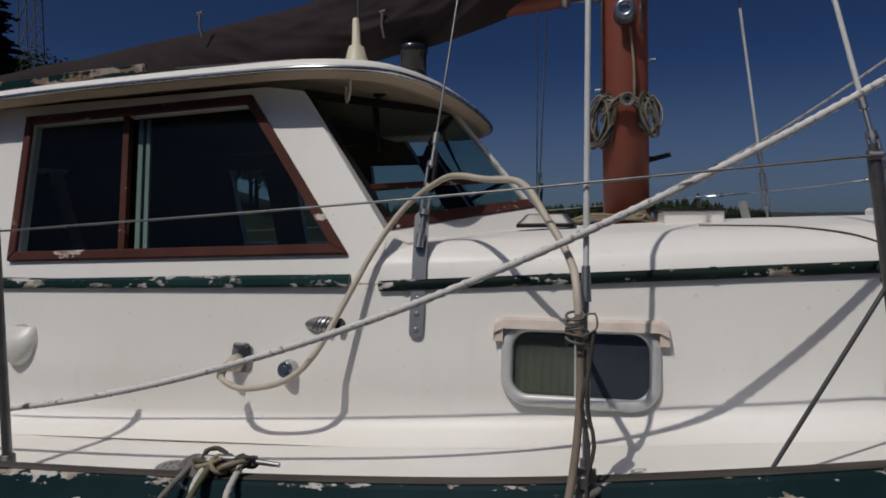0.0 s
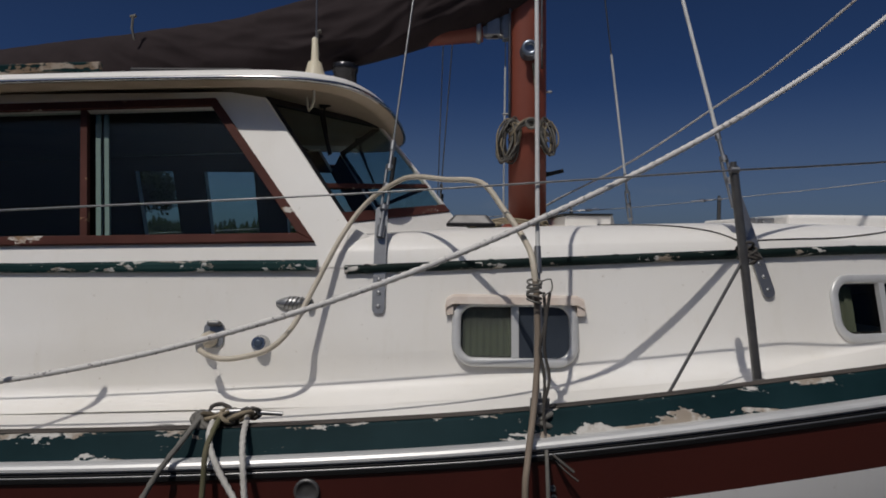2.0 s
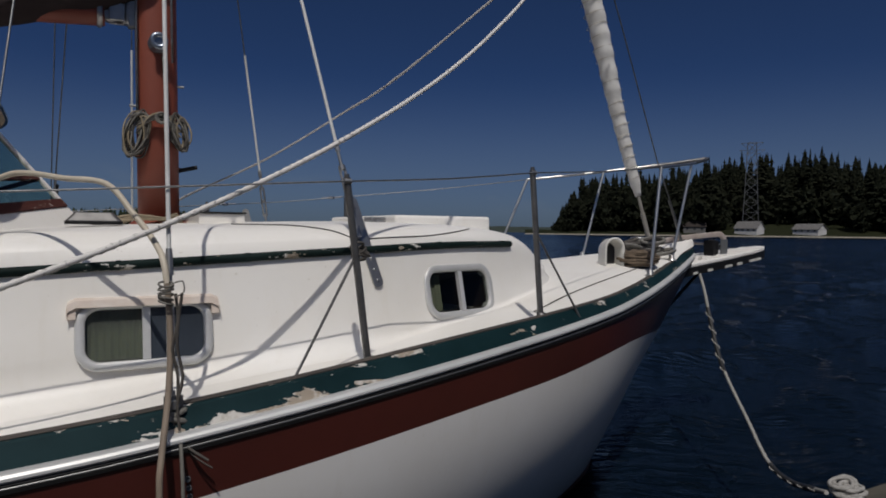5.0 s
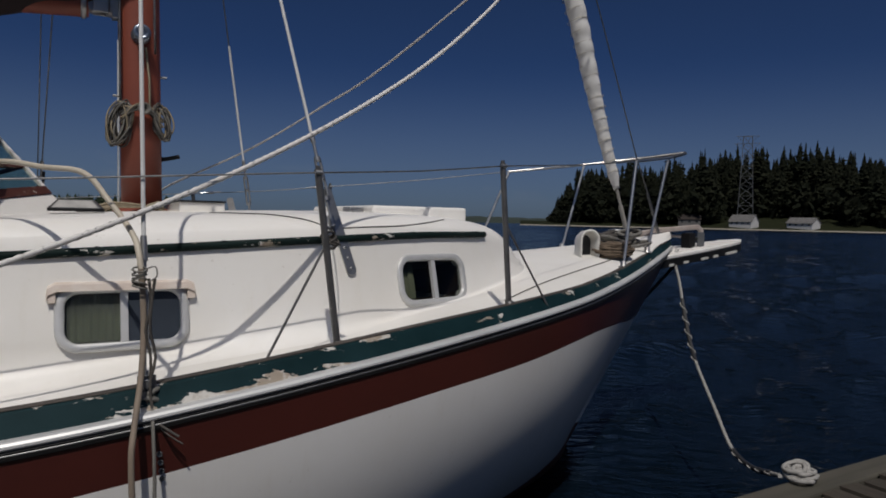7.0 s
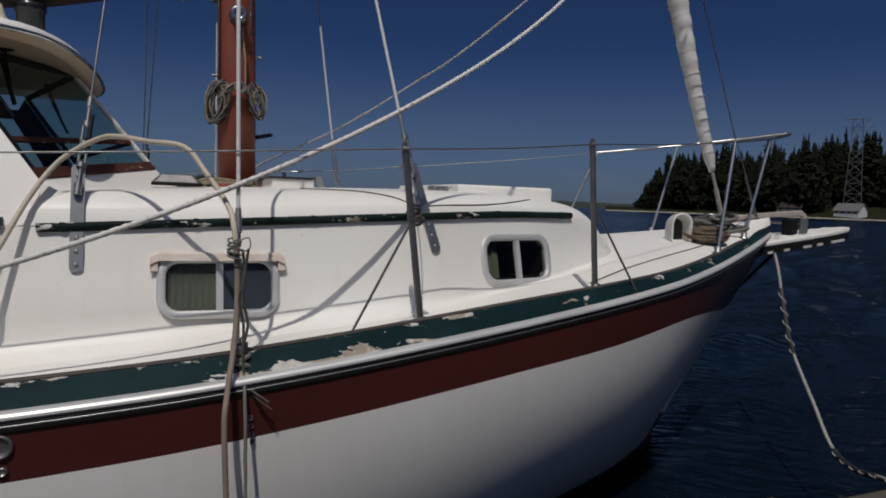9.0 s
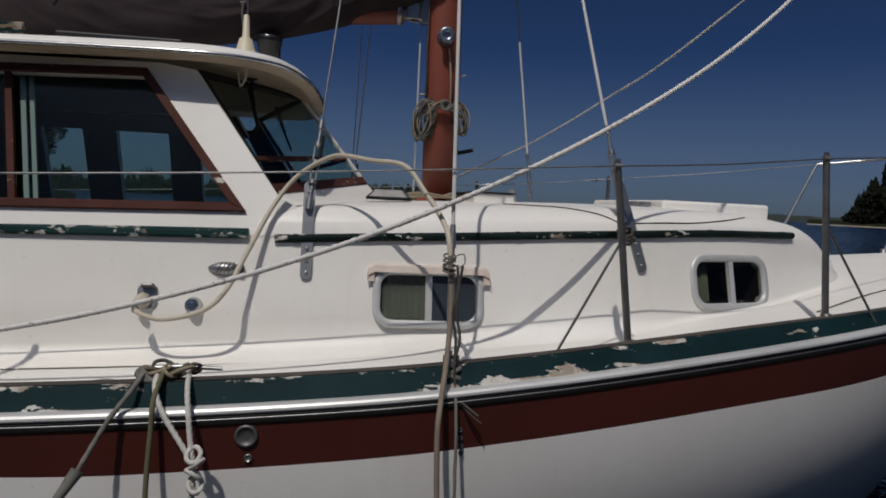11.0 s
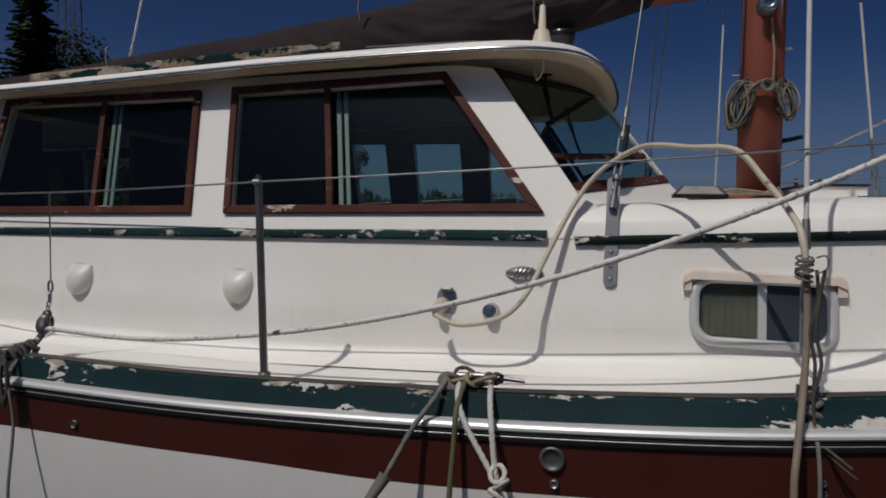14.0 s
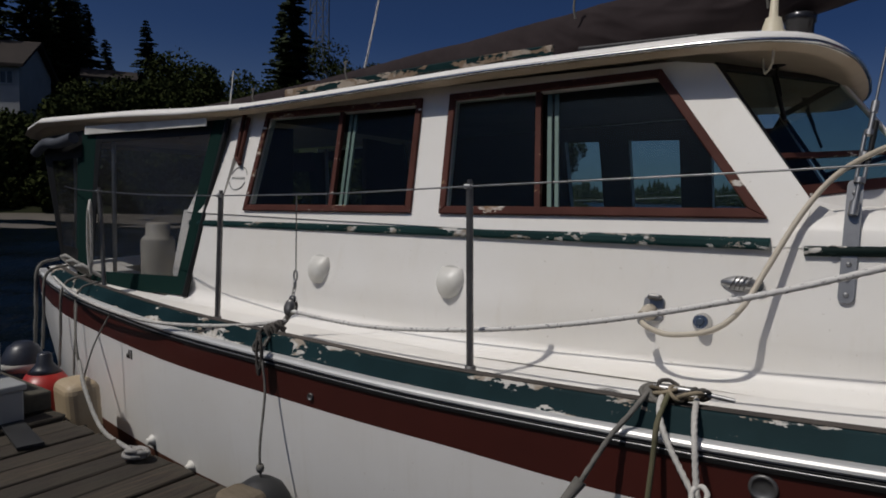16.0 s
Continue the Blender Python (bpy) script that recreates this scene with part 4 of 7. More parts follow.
# ---- rails, shrouds, lifelines ----
def on_side(x, z, out=0.0):
    """A pose on the cabin's near side: local x forward, y up, z outward."""
    tx = (side_at(x + 0.01, z) - side_at(x - 0.01, z)).normalized()
    tz = (side_at(x, z + 0.01) - side_at(x, z - 0.01)).normalized()
    n = tx.cross(tz).normalized()
    m = Matrix((tx, n.cross(tx), n)).transposed().to_4x4()
    return Matrix.Translation(side_at(x, z) + n * out) @ m


hz = curve([-0.455, 0.18, 1.3, 1.8], [1.328, 1.361, 1.415, 1.418])
for side in (-1, 1):
    bm = bmesh.new()
    pts = []
    n = 46
    for i in range(n):
        x = -0.455 + 2.255 * i / (n - 1)
        pts.append((x, side * (side_y(x, hz(x)) + 0.007), hz(x)))
    tube(bm, pts, 0.0155, 10)
    rail = part("grab_rail", bm, GREEN2, boat, "dark green wooden grab rail, paint worn at the pads")
    for i in range(6):
        x = -0.38 + 0.42 * i
        bm = bmesh.new()
        m = on_side(x, hz(x)) if side < 0 else pose(x, side_y(x, hz(x)), hz(x), -90, 0, 0)
        lathe(bm, [(0.018, 0.0), (0.0145, 0.012), (0.0145, 0.020)], m, 10)
        part("pad", bm, GREEN2, rail)


def bolt_heads(bm, m, places, r=0.006):
    for x, y in places:
        lathe(bm, [(r, 0.0), (r, 0.003), (r * 0.5, 0.0045)], m @ Matrix.Translation((x, y, 0.006)), 8)


def chainplate(x, z, lean, side):
    bm = bmesh.new()
    m = on_side(x, z, 0.004) @ pose(0, 0, 0, 0, 0, lean)
    if side > 0:
        m = Matrix.Diagonal((1, -1, 1, 1)) @ m
    o = [(px, py, 0) for px, py in rounded(0.042, 0.37, 0.018, 4)]
    prism(bm, [m @ Vector((px, py + 0.1, 0)) for px, py, _ in o], m.to_3x3() @ Vector((0, 0, 0.006)))
    bolt_heads(bm, m, [(0, -0.06 + 0.045 * k) for k in range(4)] + [(0, 0.245)], 0.0075)
    return part("chainplate", bm, DULL, boat, "grey metal chainplate with bolt heads")


def turnbuckle(parent, a, b, r=0.011):
    """A rigging screw between two points: forks, open body, studs."""
    a, b = Vector(a), Vector(b)
    bm = bmesh.new()
    d = b - a
    tube(bm, [a, a + d * 0.12], r * 1.25, 8)
    tube(bm, [a + d * 0.10, a + d * 0.3], r * 0.55, 8)
    side = d.cross(Vector((0, 1, 0))).normalized() * r * 0.9
    for s in (-1, 1):
        tube(bm, [a + d * 0.28 + s * side, a + d * 0.72 + s * side], r * 0.5, 6)
    for u in (0.28, 0.5, 0.7):
        tube(bm, [a + d * u, a + d * (u + 0.045)], r * 1.3, 8)
    tube(bm, [a + d * 0.7, b], r * 0.6, 8)
    tube(bm, [a + d * 0.9, b], r * 0.95, 8)
    return part("turnbuckle", bm, DULL, parent)


def shroud(points, covered, name="shroud"):
    """A wire stay, with white tubing over part of it."""
    bm = bmesh.new()
    tube(bm, points, 0.0038, 6)
    ob = part(name, bm, WIRE, boat)
    if covered:
        bm = bmesh.new()
        tube(bm, covered, 0.0066, 10)
        part("tubing", bm, PVC, ob, "white plastic tubing over the stay")
    return ob


def along(a, b, z):
    a, b = Vector(a), Vector(b)
    return a.lerp(b, (z - a.z) / (b.z - a.z))


for side in (-1, 1):
    F = lambda p, dx=0.0: Vector((p[0] + (dx if side > 0 else 0), -p[1] * side, p[2]))
    # aft lower
    chainplate(-0.337, 1.265, 0, side)
    a, b = F((-0.338, -1.0, 1.44), 0.125), F((0.0, -0.05, 4.95), 0.05)
    s = shroud([along(a, b, 1.76), b], None)
    turnbuckle(s, a, along(a, b, 1.78))
    bm = bmesh.new()
    tube(bm, [along(a, b, 1.60) + Vector((0.012, 0, 0)), along(a, b, 1.72) + Vector((0.012, 0, 0))], 0.008, 6)
    part("tape", bm, BLACKC, s, "black tape wrapped on the rigging screw")
    # cap shroud
    a, b = F((0.15, -1.475, 0.93), 0.09), F((0.16, -0.10 if side < 0 else -0.6, 9.4), 0.02)
    top = 9.0 if side < 0 else 2.62
    s = shroud([along(a, b, 1.36), b], [along(a, b, 1.42), along(a, b, top)])
    turnbuckle(s, along(a, b, 0.98), along(a, b, 1.36), 0.008)
    bm = bmesh.new()
    tube(bm, [along(a, b, 1.345), along(a, b, 1.36), along(a, b, 1.395), along(a, b, 1.42)], 0.0125, 10, r2=0.009)
    part("fork", bm, DULL, s)
    # forward lower
    chainplate(0.945, 1.335, 14, side)
    a, b = (F((0.885, -1.005, 1.45)), F((0.22, -0.09, 5.3))) if side < 0 else (Vector((0.945, 0.66, 1.45)), Vector((0.35, 0.30, 5.3)))
    top = 4.5 if side < 0 else 2.5
    s = shroud([along(a, b, 1.8), b], [along(a, b, 1.83), along(a, b, top)])
    turnbuckle(s, a, along(a, b, 1.83))

# thin runner standing clear on the far side
bm = bmesh.new()
tube(bm, [(-0.215, 0.985, 1.62), (-0.084, 0.045, 5.6)], 0.0035, 6)
part("runner", bm, WIRE, boat)


def stanchion(base, top, r=0.0125):
    bm = bmesh.new()
    base, top = Vector(base), Vector(top)
    tube(bm, [base, top], r, 12)
    tube(bm, [top, top + Vector((0, 0, 0.012))], r * 0.7, 10)
    ob = part("stanchion", bm, POST, boat, "dull grey metal stanchion post")
    bm = bmesh.new()
    lathe(bm, [(0.035, 0), (0.035, 0.006), (0.019, 0.012), (0.019, 0.05), (0.016, 0.052)], Matrix.Translation(base), 14)
    part("socket", bm, POST, ob)
    bm = bmesh.new()
    tube(bm, [top + Vector((-0.012, -0.01, -0.012)), top + Vector((0.012, -0.01, -0.012))], 0.009, 8)
    part("eye", bm, DULL, ob)
    return ob


posts = {}
for side in (-1, 1):
    g = lambda x, y, z: Vector((x, -y * side, z))
    posts[side] = [
        (g(-3.95, -1.29, deck_z(-3.95, 1.29)), g(-4.05, -1.26, 1.45)),
        (g(-2.757, -1.41, deck_z(-2.76, 1.41)), g(-2.741, -1.40, 1.451)),
        (g(-1.38, -1.42, deck_z(-1.38, 1.42)), g(-1.417, -1.40, 1.511)),
        (g(0.778, -1.375, deck_z(0.78, 1.375)), g(0.70, -1.36, 1.651)),
        (g(1.60, -1.24, deck_z(1.6, 1.24)), g(1.575, -1.20, 1.735)),
    ]
    if side > 0:
        posts[side][4] = (g(1.66, -1.22, deck_z(1.66, 1.22)), g(1.65, -1.19, 1.735))
    for k, (b, t) in enumerate(posts[side]):
        ob = stanchion(b, t)
        if k in (3, 4):
            bm = bmesh.new()
            foot = b + Vector((-0.27 if k == 3 else 0.21, 0.0, 0))
            foot.z = deck_z(foot.x, abs(foot.y))
            tube(bm, [foot, b.lerp(t, 0.60)], 0.0048, 8)
            part("brace", bm, POST, ob)
    tops = [t + Vector((0, side * 0.01, -0.012)) for b, t in posts[side]]
    if side > 0:
        tops.append(g(2.95, -0.72, 1.88))
    else:
        tops.append(g(3.0, -0.57, 1.875))
    tops = [g(-5.0, -1.0, 1.46)] + tops
    for a, b in zip(tops, tops[1:]):
        bm = bmesh.new()
        mid = a.lerp(b, 0.5) + Vector((0, 0, -0.008))
        tube(bm, smooth_path([a, mid, b], 0.15), 0.003, 6)
        line = part("lifeline", bm, WIRE, boat)
        if side > 0 and a.x == tops[4].x:
            for u0, u1 in ((0.05, 0.20), (0.82, 0.97)):
                bm = bmesh.new()
                p, q = a.lerp(b, u0), a.lerp(b, u1)
                tube(bm, [p, p.lerp(q, 0.28), p.lerp(q, 0.3), p.lerp(q, 0.66), p.lerp(q, 0.68), q], 0.0055, 8)
                lathe(bm, [(0.009, -0.02), (0.011, 0.0), (0.009, 0.02)], Matrix.Translation(p.lerp(q, 0.5)) @ pose(0, 0, 0, 0, 90, 0), 10)
                part("rigging_screw", bm, STEEL, line, "bright steel rigging screw")
# a lashed black bundle where the forward stay meets the stanchion
rnd = random.Random(3)
bl = thing("black_lashing", (0.80, -1.25, 1.38), "black cord lashed round the stanchion and forward stay", "rope")
for k in range(7):
    bm = bmesh.new()
    c = Vector((0.752 + 0.012 * rnd.uniform(-1, 1), -1.352, 1.405 + 0.03 * rnd.uniform(-1, 1)))
    tube(bm, [c + Vector((0.022 * math.cos(a), 0.022 * math.sin(a), 0.012 * math.sin(a + k))) for a in [i * math.pi / 6 for i in range(13)]], 0.0045, 5)
    part("turn", bm, ROPEK, bl)
def skin_z(x, y):
    """Height of the trunk roof or its shoulder at one place."""
    ring = sorted(cabin_ring(x, True)[11:])
    return float(np.interp(abs(y), [p[0] for p in ring], [p[1] for p in ring]))


on_roof = lambda *places: [(x, y, skin_z(x, y) + 0.004) for x, y in places]
for pts in ([(0.76, -1.35, 1.41), (0.84, -1.15, 1.425)] + on_roof((0.88, -0.985)), on_roof((0.88, -0.985), (0.80, -0.93), (0.68, -0.86), (0.56, -0.80), (0.46, -0.70)), on_roof((0.88, -0.985), (1.05, -0.95), (1.25, -0.89), (1.42, -0.82), (1.55, -0.74))):
    bm = bmesh.new()
    tube(bm, smooth_path(pts, 0.03), 0.0024, 5)
    part("cord", bm, ROPEK, bl)

# pulpit
pul = part("pulpit", bmesh.new(), PULP, boat, "polished tubular steel bow pulpit")
for side in (-1, 1):
    g = lambda x, y, z: Vector((x, -y * side, z))
    run = [g(3.0, -0.57, 1.875), g(3.58, -0.3, 1.955)] if side < 0 else [g(2.95, -0.72, 1.88), g(3.45, -0.42, 1.945), g(3.8, -0.2, 2.0)]
    bm = bmesh.new()
    tube(bm, smooth_path(run + [g(4.0, -0.08, 2.03), g(4.08, 0, 2.045)], 0.08), 0.0092, 12)
    rail = part("top_rail", bm, PULP, pul)
    # the rail's forward end, drawn darker and thicker
    bm = bmesh.new()
    tube(bm, smooth_path([g(3.66, -0.26 if side < 0 else -0.275, 1.968), g(4.0, -0.08, 2.03), g(4.085, 0, 2.046)], 0.06), 0.0125, 10)
    part("sleeve", bm, POST, rail, "darker, thicker forward end of the rail")
    if side < 0:
        legs = [(run[1], g(3.37, -0.33, deck_z(3.37, 0.33))), (run[0], g(2.83, -0.66, deck_z(2.83, 0.66)))]
    else:
        legs = [(run[1], g(3.2, -0.36, deck_z(3.2, 0.36))), (run[0], g(2.62, -0.70, deck_z(2.62, 0.70)))]
    for a, b in legs:
        bm = bmesh.new()
        tube(bm, [a, b], 0.0090, 12)
        leg = part("leg", bm, PULP, pul)
        bm = bmesh.new()
        lathe(bm, [(0.034, 0), (0.034, 0.006), (0.018, 0.012), (0.018, 0.04)], Matrix.Translation(b), 12)
        part("flange", bm, PULP, leg)

# ---- fittings on the near cabin side ----
def portlight(xc, zc, w, h, r, guard):
    m = on_side(xc, zc)
    mi = m.inverted()

    def wrap(bm):
        """Bends flat work to the curve of the cabin side."""
        for v in bm.verts:
            q = mi @ v.co
            p = m @ Vector((q.x, q.y, 0))
            v.co.y += -side_y(p.x, p.z) - p.y
        return bm
    bm = bmesh.new()
    rings = []
    for dw, out in ((0.0, 0.001), (0.0, 0.007), (-0.010, 0.012), (-0.050, 0.012), (-0.060, 0.008), (-0.064, -0.03)):
        rings.append([m @ Vector((x, y, out)) for x, y in rounded(w + dw, h + dw, max(0.012, r + dw / 2), 7)])
    loft(bm, rings, True)
    ob = part("portlight", wrap(bm), ALLOY, boat, "worn alloy portlight frame with rounded corners")
    iw, ih = w - 0.06, h - 0.06
    bm = bmesh.new()
    box(bm, (-0.012, -ih / 2, -0.008), (0.012, ih / 2, 0.010), m)
    part("sash_bar", wrap(bm), ALLOY, ob)
    for s in (-1, 1):
        bm = bmesh.new()
        box(bm, (min(0, s * iw / 2), -ih / 2, -0.014 if s < 0 else -0.005), (max(0, s * iw / 2), ih / 2, -0.011 if s < 0 else -0.002), m)
        part("pane", wrap(bm), (PORTG if s < 0 else GLASSD) if guard else PORTD, ob).visible_shadow = False
    bm = bmesh.new()
    w, h = w - 0.055, h - 0.055
    box(bm, (-w / 2, -h / 2, -0.34), (w / 2, h / 2, -0.33), m)
    for lo, hi in (((-w / 2, -h / 2, -0.34), (-w / 2 + 0.01, h / 2, -0.016)), ((w / 2 - 0.01, -h / 2, -0.34), (w / 2, h / 2, -0.016)), ((-w / 2, -h / 2, -0.34), (w / 2, -h / 2 + 0.01, -0.012)), ((-w / 2, h / 2 - 0.01, -0.34), (w / 2, h / 2, -0.016))):
        box(bm, lo, hi, m)
    part("port_lining", wrap(bm), CABIN, ob)
    w, h = w + 0.055, h + 0.055
    bm = bmesh.new()
    n = 40
    x1 = iw / 2 if guard else 0.02
    x1 = 0.0 if guard else -0.09
    loft(bm, [[m @ Vector((-iw / 2 + (x1 + iw / 2) * i / n, y, -0.035 + 0.008 * math.sin(i * 1.25) + 0.004 * math.sin(i * 0.5))) for i in range(n + 1)] for y in (-ih / 2, ih / 2)])
    part("curtain", wrap(bm), CURTAIN, ob, "pale green curtain behind the pane")
    if guard:
        bm = bmesh.new()
        rings = []
        for x, dy in ((-0.232, -0.03), (-0.228, -0.004), (-0.205, 0.008), (0.205, 0.008), (0.228, -0.004), (0.232, -0.03)):
            rings.append([m @ Vector((x, h / 2 + dy - 0.022 + py, pz)) for py, pz in ((0.022, 0.0), (0.022, 0.014), (0.012, 0.024), (-0.012, 0.027), (-0.012, 0.022), (0.008, 0.018), (0.012, 0.0))])
        loft(bm, rings, True, 0, False, True)
        for s in (-1, 1):
            box(bm, (s * 0.217 - 0.012, h / 2 - 0.06, 0.0), (s * 0.217 + 0.012, h / 2 - 0.012, 0.02), m)
        part("rain_guard", bm, varied("faded_pink_plastic", (0.71, 0.64, 0.57), (0.60, 0.49, 0.41), 0.6, 16, 90, 0.1), ob, "faded buff rain guard, cracked and stained")


for (xc, zc, w, h, r), gd in zip(PORTS, (True, False)):
    portlight(xc, zc, w, h, r, gd)

# clamshell vents
for x, z in ((-1.72, 1.115), (-2.47, 1.105)):
    m = on_side(x, z) @ Matrix.Diagonal((0.85, 0.85, 1.15, 1))
    bm = bmesh.new()
    rings = []
    for u in [i / 10 for i in range(11)]:
        y = 0.068 - 0.15 * u
        wd = 0.072 * math.sqrt(max(0.0, 1 - ((u - 0.38) / 0.63) ** 2)) + 0.002
        ht = 0.036 * math.sin(math.pi * min(1, 0.06 + u * 0.80)) ** 0.8 + 0.003
        rings.append([m @ Vector((wd * math.cos(a), y, max(0, ht * math.sin(a)) + 0.001)) for a in [math.pi * k / 12 for k in range(13)]])
    loft(bm, rings)
    ring = [m @ Vector((0.076 * math.cos(a), 0.01 + 0.07 * math.sin(a), 0)) for a in [2 * math.pi * k / 24 for k in range(24)]]
    prism(bm, ring, m.to_3x3() @ Vector((0, 0, 0.005)))
    part("clamshell_vent", bm, PLASTW, boat, "white plastic clamshell vent")

# side light, fuel cap, water inlet
m = on_side(-0.63, 1.212)
bm = bmesh.new()
rings = []
for u in [i / 12 for i in range(13)]:
    r = 0.026 * math.sin(math.pi * (0.06 + 0.80 * u)) ** 0.7
    rings.append([m @ Vector((-0.052 + 0.105 * u, 1.0 * r * math.cos(a), max(0, 1.1 * r * math.sin(a)))) for a in [math.pi * k / 10 for k in range(11)]])
loft(bm, rings)
ob = part("side_light", bm, DULL, boat, "chrome louvred side vent, pointed at one end")
for k in range(4):
    bm = bmesh.new()
    x = -0.012 + 0.014 * k
    tube(bm, [m @ Vector((x + 0.012 * math.cos(a), 0.024 * math.cos(a), 0.004 + 0.0265 * math.sin(a))) for a in [math.pi * (0.15 + 0.7 * i / 8) for i in range(9)]], 0.0020, 6)
    part("louvre", bm, POST, ob)
bm = bmesh.new()
lathe(bm, [(0.02, 0.0), (0.02, 0.01), (0.012, 0.018)], m @ pose(0.055, 0, 0.012, 0, 90, 0), 14)
part("lens", bm, glass("grey_lens", (0.2, 0.22, 0.24)), ob)
m = on_side(-0.725, 1.078)
bm = bmesh.new()
lathe(bm, [(0.031, 0.0), (0.031, 0.006), (0.026, 0.012), (0.025, 0.030), (0.022, 0.034)], m, 24)
ob = part("filler_cap", bm, STEEL, boat, "chrome round filler cap")
bm = bmesh.new()
for k in range(10):
    a = 2 * math.pi * k / 10
    box(bm, (-0.002, 0.014, 0.034), (0.002, 0.02, 0.037), m @ pose(0, 0, 0, 0, 0, 36 * k))
lathe(bm, [(0.013, 0.034), (0.013, 0.037), (0.009, 0.038)], m, 16)
part("cap_face", bm, varied("blue_grey_metal", (0.09, 0.12, 0.17), (0.06, 0.08, 0.11), 0.4, 20, 90, 0.1, 0.5), ob)
m = on_side(-0.885, 1.105)
bm = bmesh.new()
prism(bm, [m @ Vector((x, y, 0)) for x, y in rounded(0.07, 0.085, 0.02, 4)], m.to_3x3() @ Vector((0, 0, 0.008)))
bev(bm, 0.003, 2)
inl = part("water_inlet", bm, DULL, boat, "square metal water inlet with hinged lid")
bm = bmesh.new()
lathe(bm, [(0.027, 0.004), (0.026, 0.028), (0.018, 0.042), (0.0145, 0.058)], m @ pose(-0.006, -0.01, 0, 20, -20, 0), 18)
part("inlet_body", bm, HOSE, inl, "cream plastic inlet body")
bm = bmesh.new()
box(bm, (-0.018, 0.028, 0.008), (0.026, 0.046, 0.034), m)
part("lid", bev(bm, 0.006, 2), POST, inl)
bm = bmesh.new()
c = Vector((-0.93, -1.335, deck_z(-0.93, 1.335)))
lathe(bm, [(0.043, -0.004), (0.043, 0.004), (0.038, 0.007), (0.012, 0.007), (0.010, 0.004)], Matrix.Translation(c), 26)
plate = part("deck_filler", bm, DULL, boat, "flat round metal deck filler plate")
bm = bmesh.new()
for k in range(8):
    box(bm, (-0.0025, 0.018, 0.006), (0.0025, 0.023, 0.0085), Matrix.Translation(c) @ pose(0, 0, 0, 0, 0, 45 * k))
part("key_slot", bm, POST, plate)

# hull fittings
for x, z, r, mt in ((-0.447, 0.79, 0.034, POST), (-1.985, 0.705, 0.014, POST), (-0.44, 0.725, 0.012, DULL), (0.178, 0.806, 0.008, GALV), (0.181, 0.781, 0.008, GALV), (0.184, 0.756, 0.008, GALV), (0.186, 0.733, 0.008, GALV)):
    bm = bmesh.new()
    y = -(half(x) - (half(x) - wline(x)) * ((sheer(x) - z) / sheer(x)) ** 2.1)
    lathe(bm, [(r, -0.004), (r, 0.004), (r * 0.92, 0.008), (r * 0.74, 0.008), (r * 0.70, 0.005), (r * 0.2, 0.005)], pose(x, y, z, 90, 0, 0), 20)
    part("hull_fitting", bm, mt, boat, "round metal through-hull fitting")
for x, z in ((-3.19, 0.22), (-2.83, 0.19)):
    bm = bmesh.new()
    y = -(half(x) - (half(x) - wline(x)) * ((sheer(x) - z) / sheer(x)) ** 2.1)
    lathe(bm, [(0.028, -0.005), (0.028, 0.008), (0.018, 0.016), (0.016, 0.03), (0.012, 0.034)], pose(x, y, z, 90, 0, 0), 18)
    part("drain_spigot", bm, PLASTW, boat, "white plastic hull drain")
bm = bmesh.new()
for k, (w, h) in enumerate(((0.018, 0.02), (0.01, 0.045), (0.012, 0.05))):
    x = -3.42 + 0.026 * k
    y = -(half(x) - (half(x) - wline(x)) * ((sheer(x) - 0.6) / sheer(x)) ** 2.1)
    box(bm, (x, y - 0.004, 0.60), (x + w, y + 0.004, 0.60 + h))
part("hull_marking", bm, BLACKC, boat, "small dark marking bars on the hull")

# emblem and hook on the aft pillar
bm = bmesh.new()
c = wall_at(-3.205, 1.53)
tv = (wall_at(-3.2, 1.63) - wall_at(-3.2, 1.53)).normalized()
nn = Vector((0, -0.947, 0.32))
for a0, a1 in ((20, 160), (200, 340)):
    pts = [c + nn * 0.003 + Vector((1, 0, 0)) * 0.068 * math.cos(radians(a)) + tv * 0.066 * math.sin(radians(a)) for a in range(a0, a1 + 1, 10)]
    tube(bm, pts, 0.002, 5)
for k in range(9):
    p = c + nn * 0.003 + Vector((-0.052 + 0.013 * k, 0, 0)) + tv * (0.002 * math.sin(3 * k))
    tube(bm, [p - tv * 0.006, p + tv * 0.006], 0.002, 5)
part("emblem", bm, varied("emblem_grey", (0.12, 0.12, 0.12), (0.2, 0.2, 0.2), 0.6), boat, "worn oval emblem, unreadable")
bm = bmesh.new()
for (x0, z0), (x1, z1) in (((-3.30, 1.93), (-3.26, 1.93)), ((-3.285, 1.93), (-3.25, 1.64)), ((-3.235, 1.86), (-3.215, 1.62)), ((-3.25, 1.64), (-3.2, 1.60))):
    tube(bm, [wall_at(x0, z0, -1, 0.02), wall_at(x1, z1, -1, 0.02)], 0.012, 6)
part("boat_hook_bracket", bm, BROWN, boat, "brown wooden bracket on the pillar")

# ---- on the cabin roof ----
def roof_at(x, y):
    c = side_y(x, roof_z(x)) - 0.1
    return roof_z(x) - 0.008 + 0.05 * (1 - min(1, (y / c) ** 2))


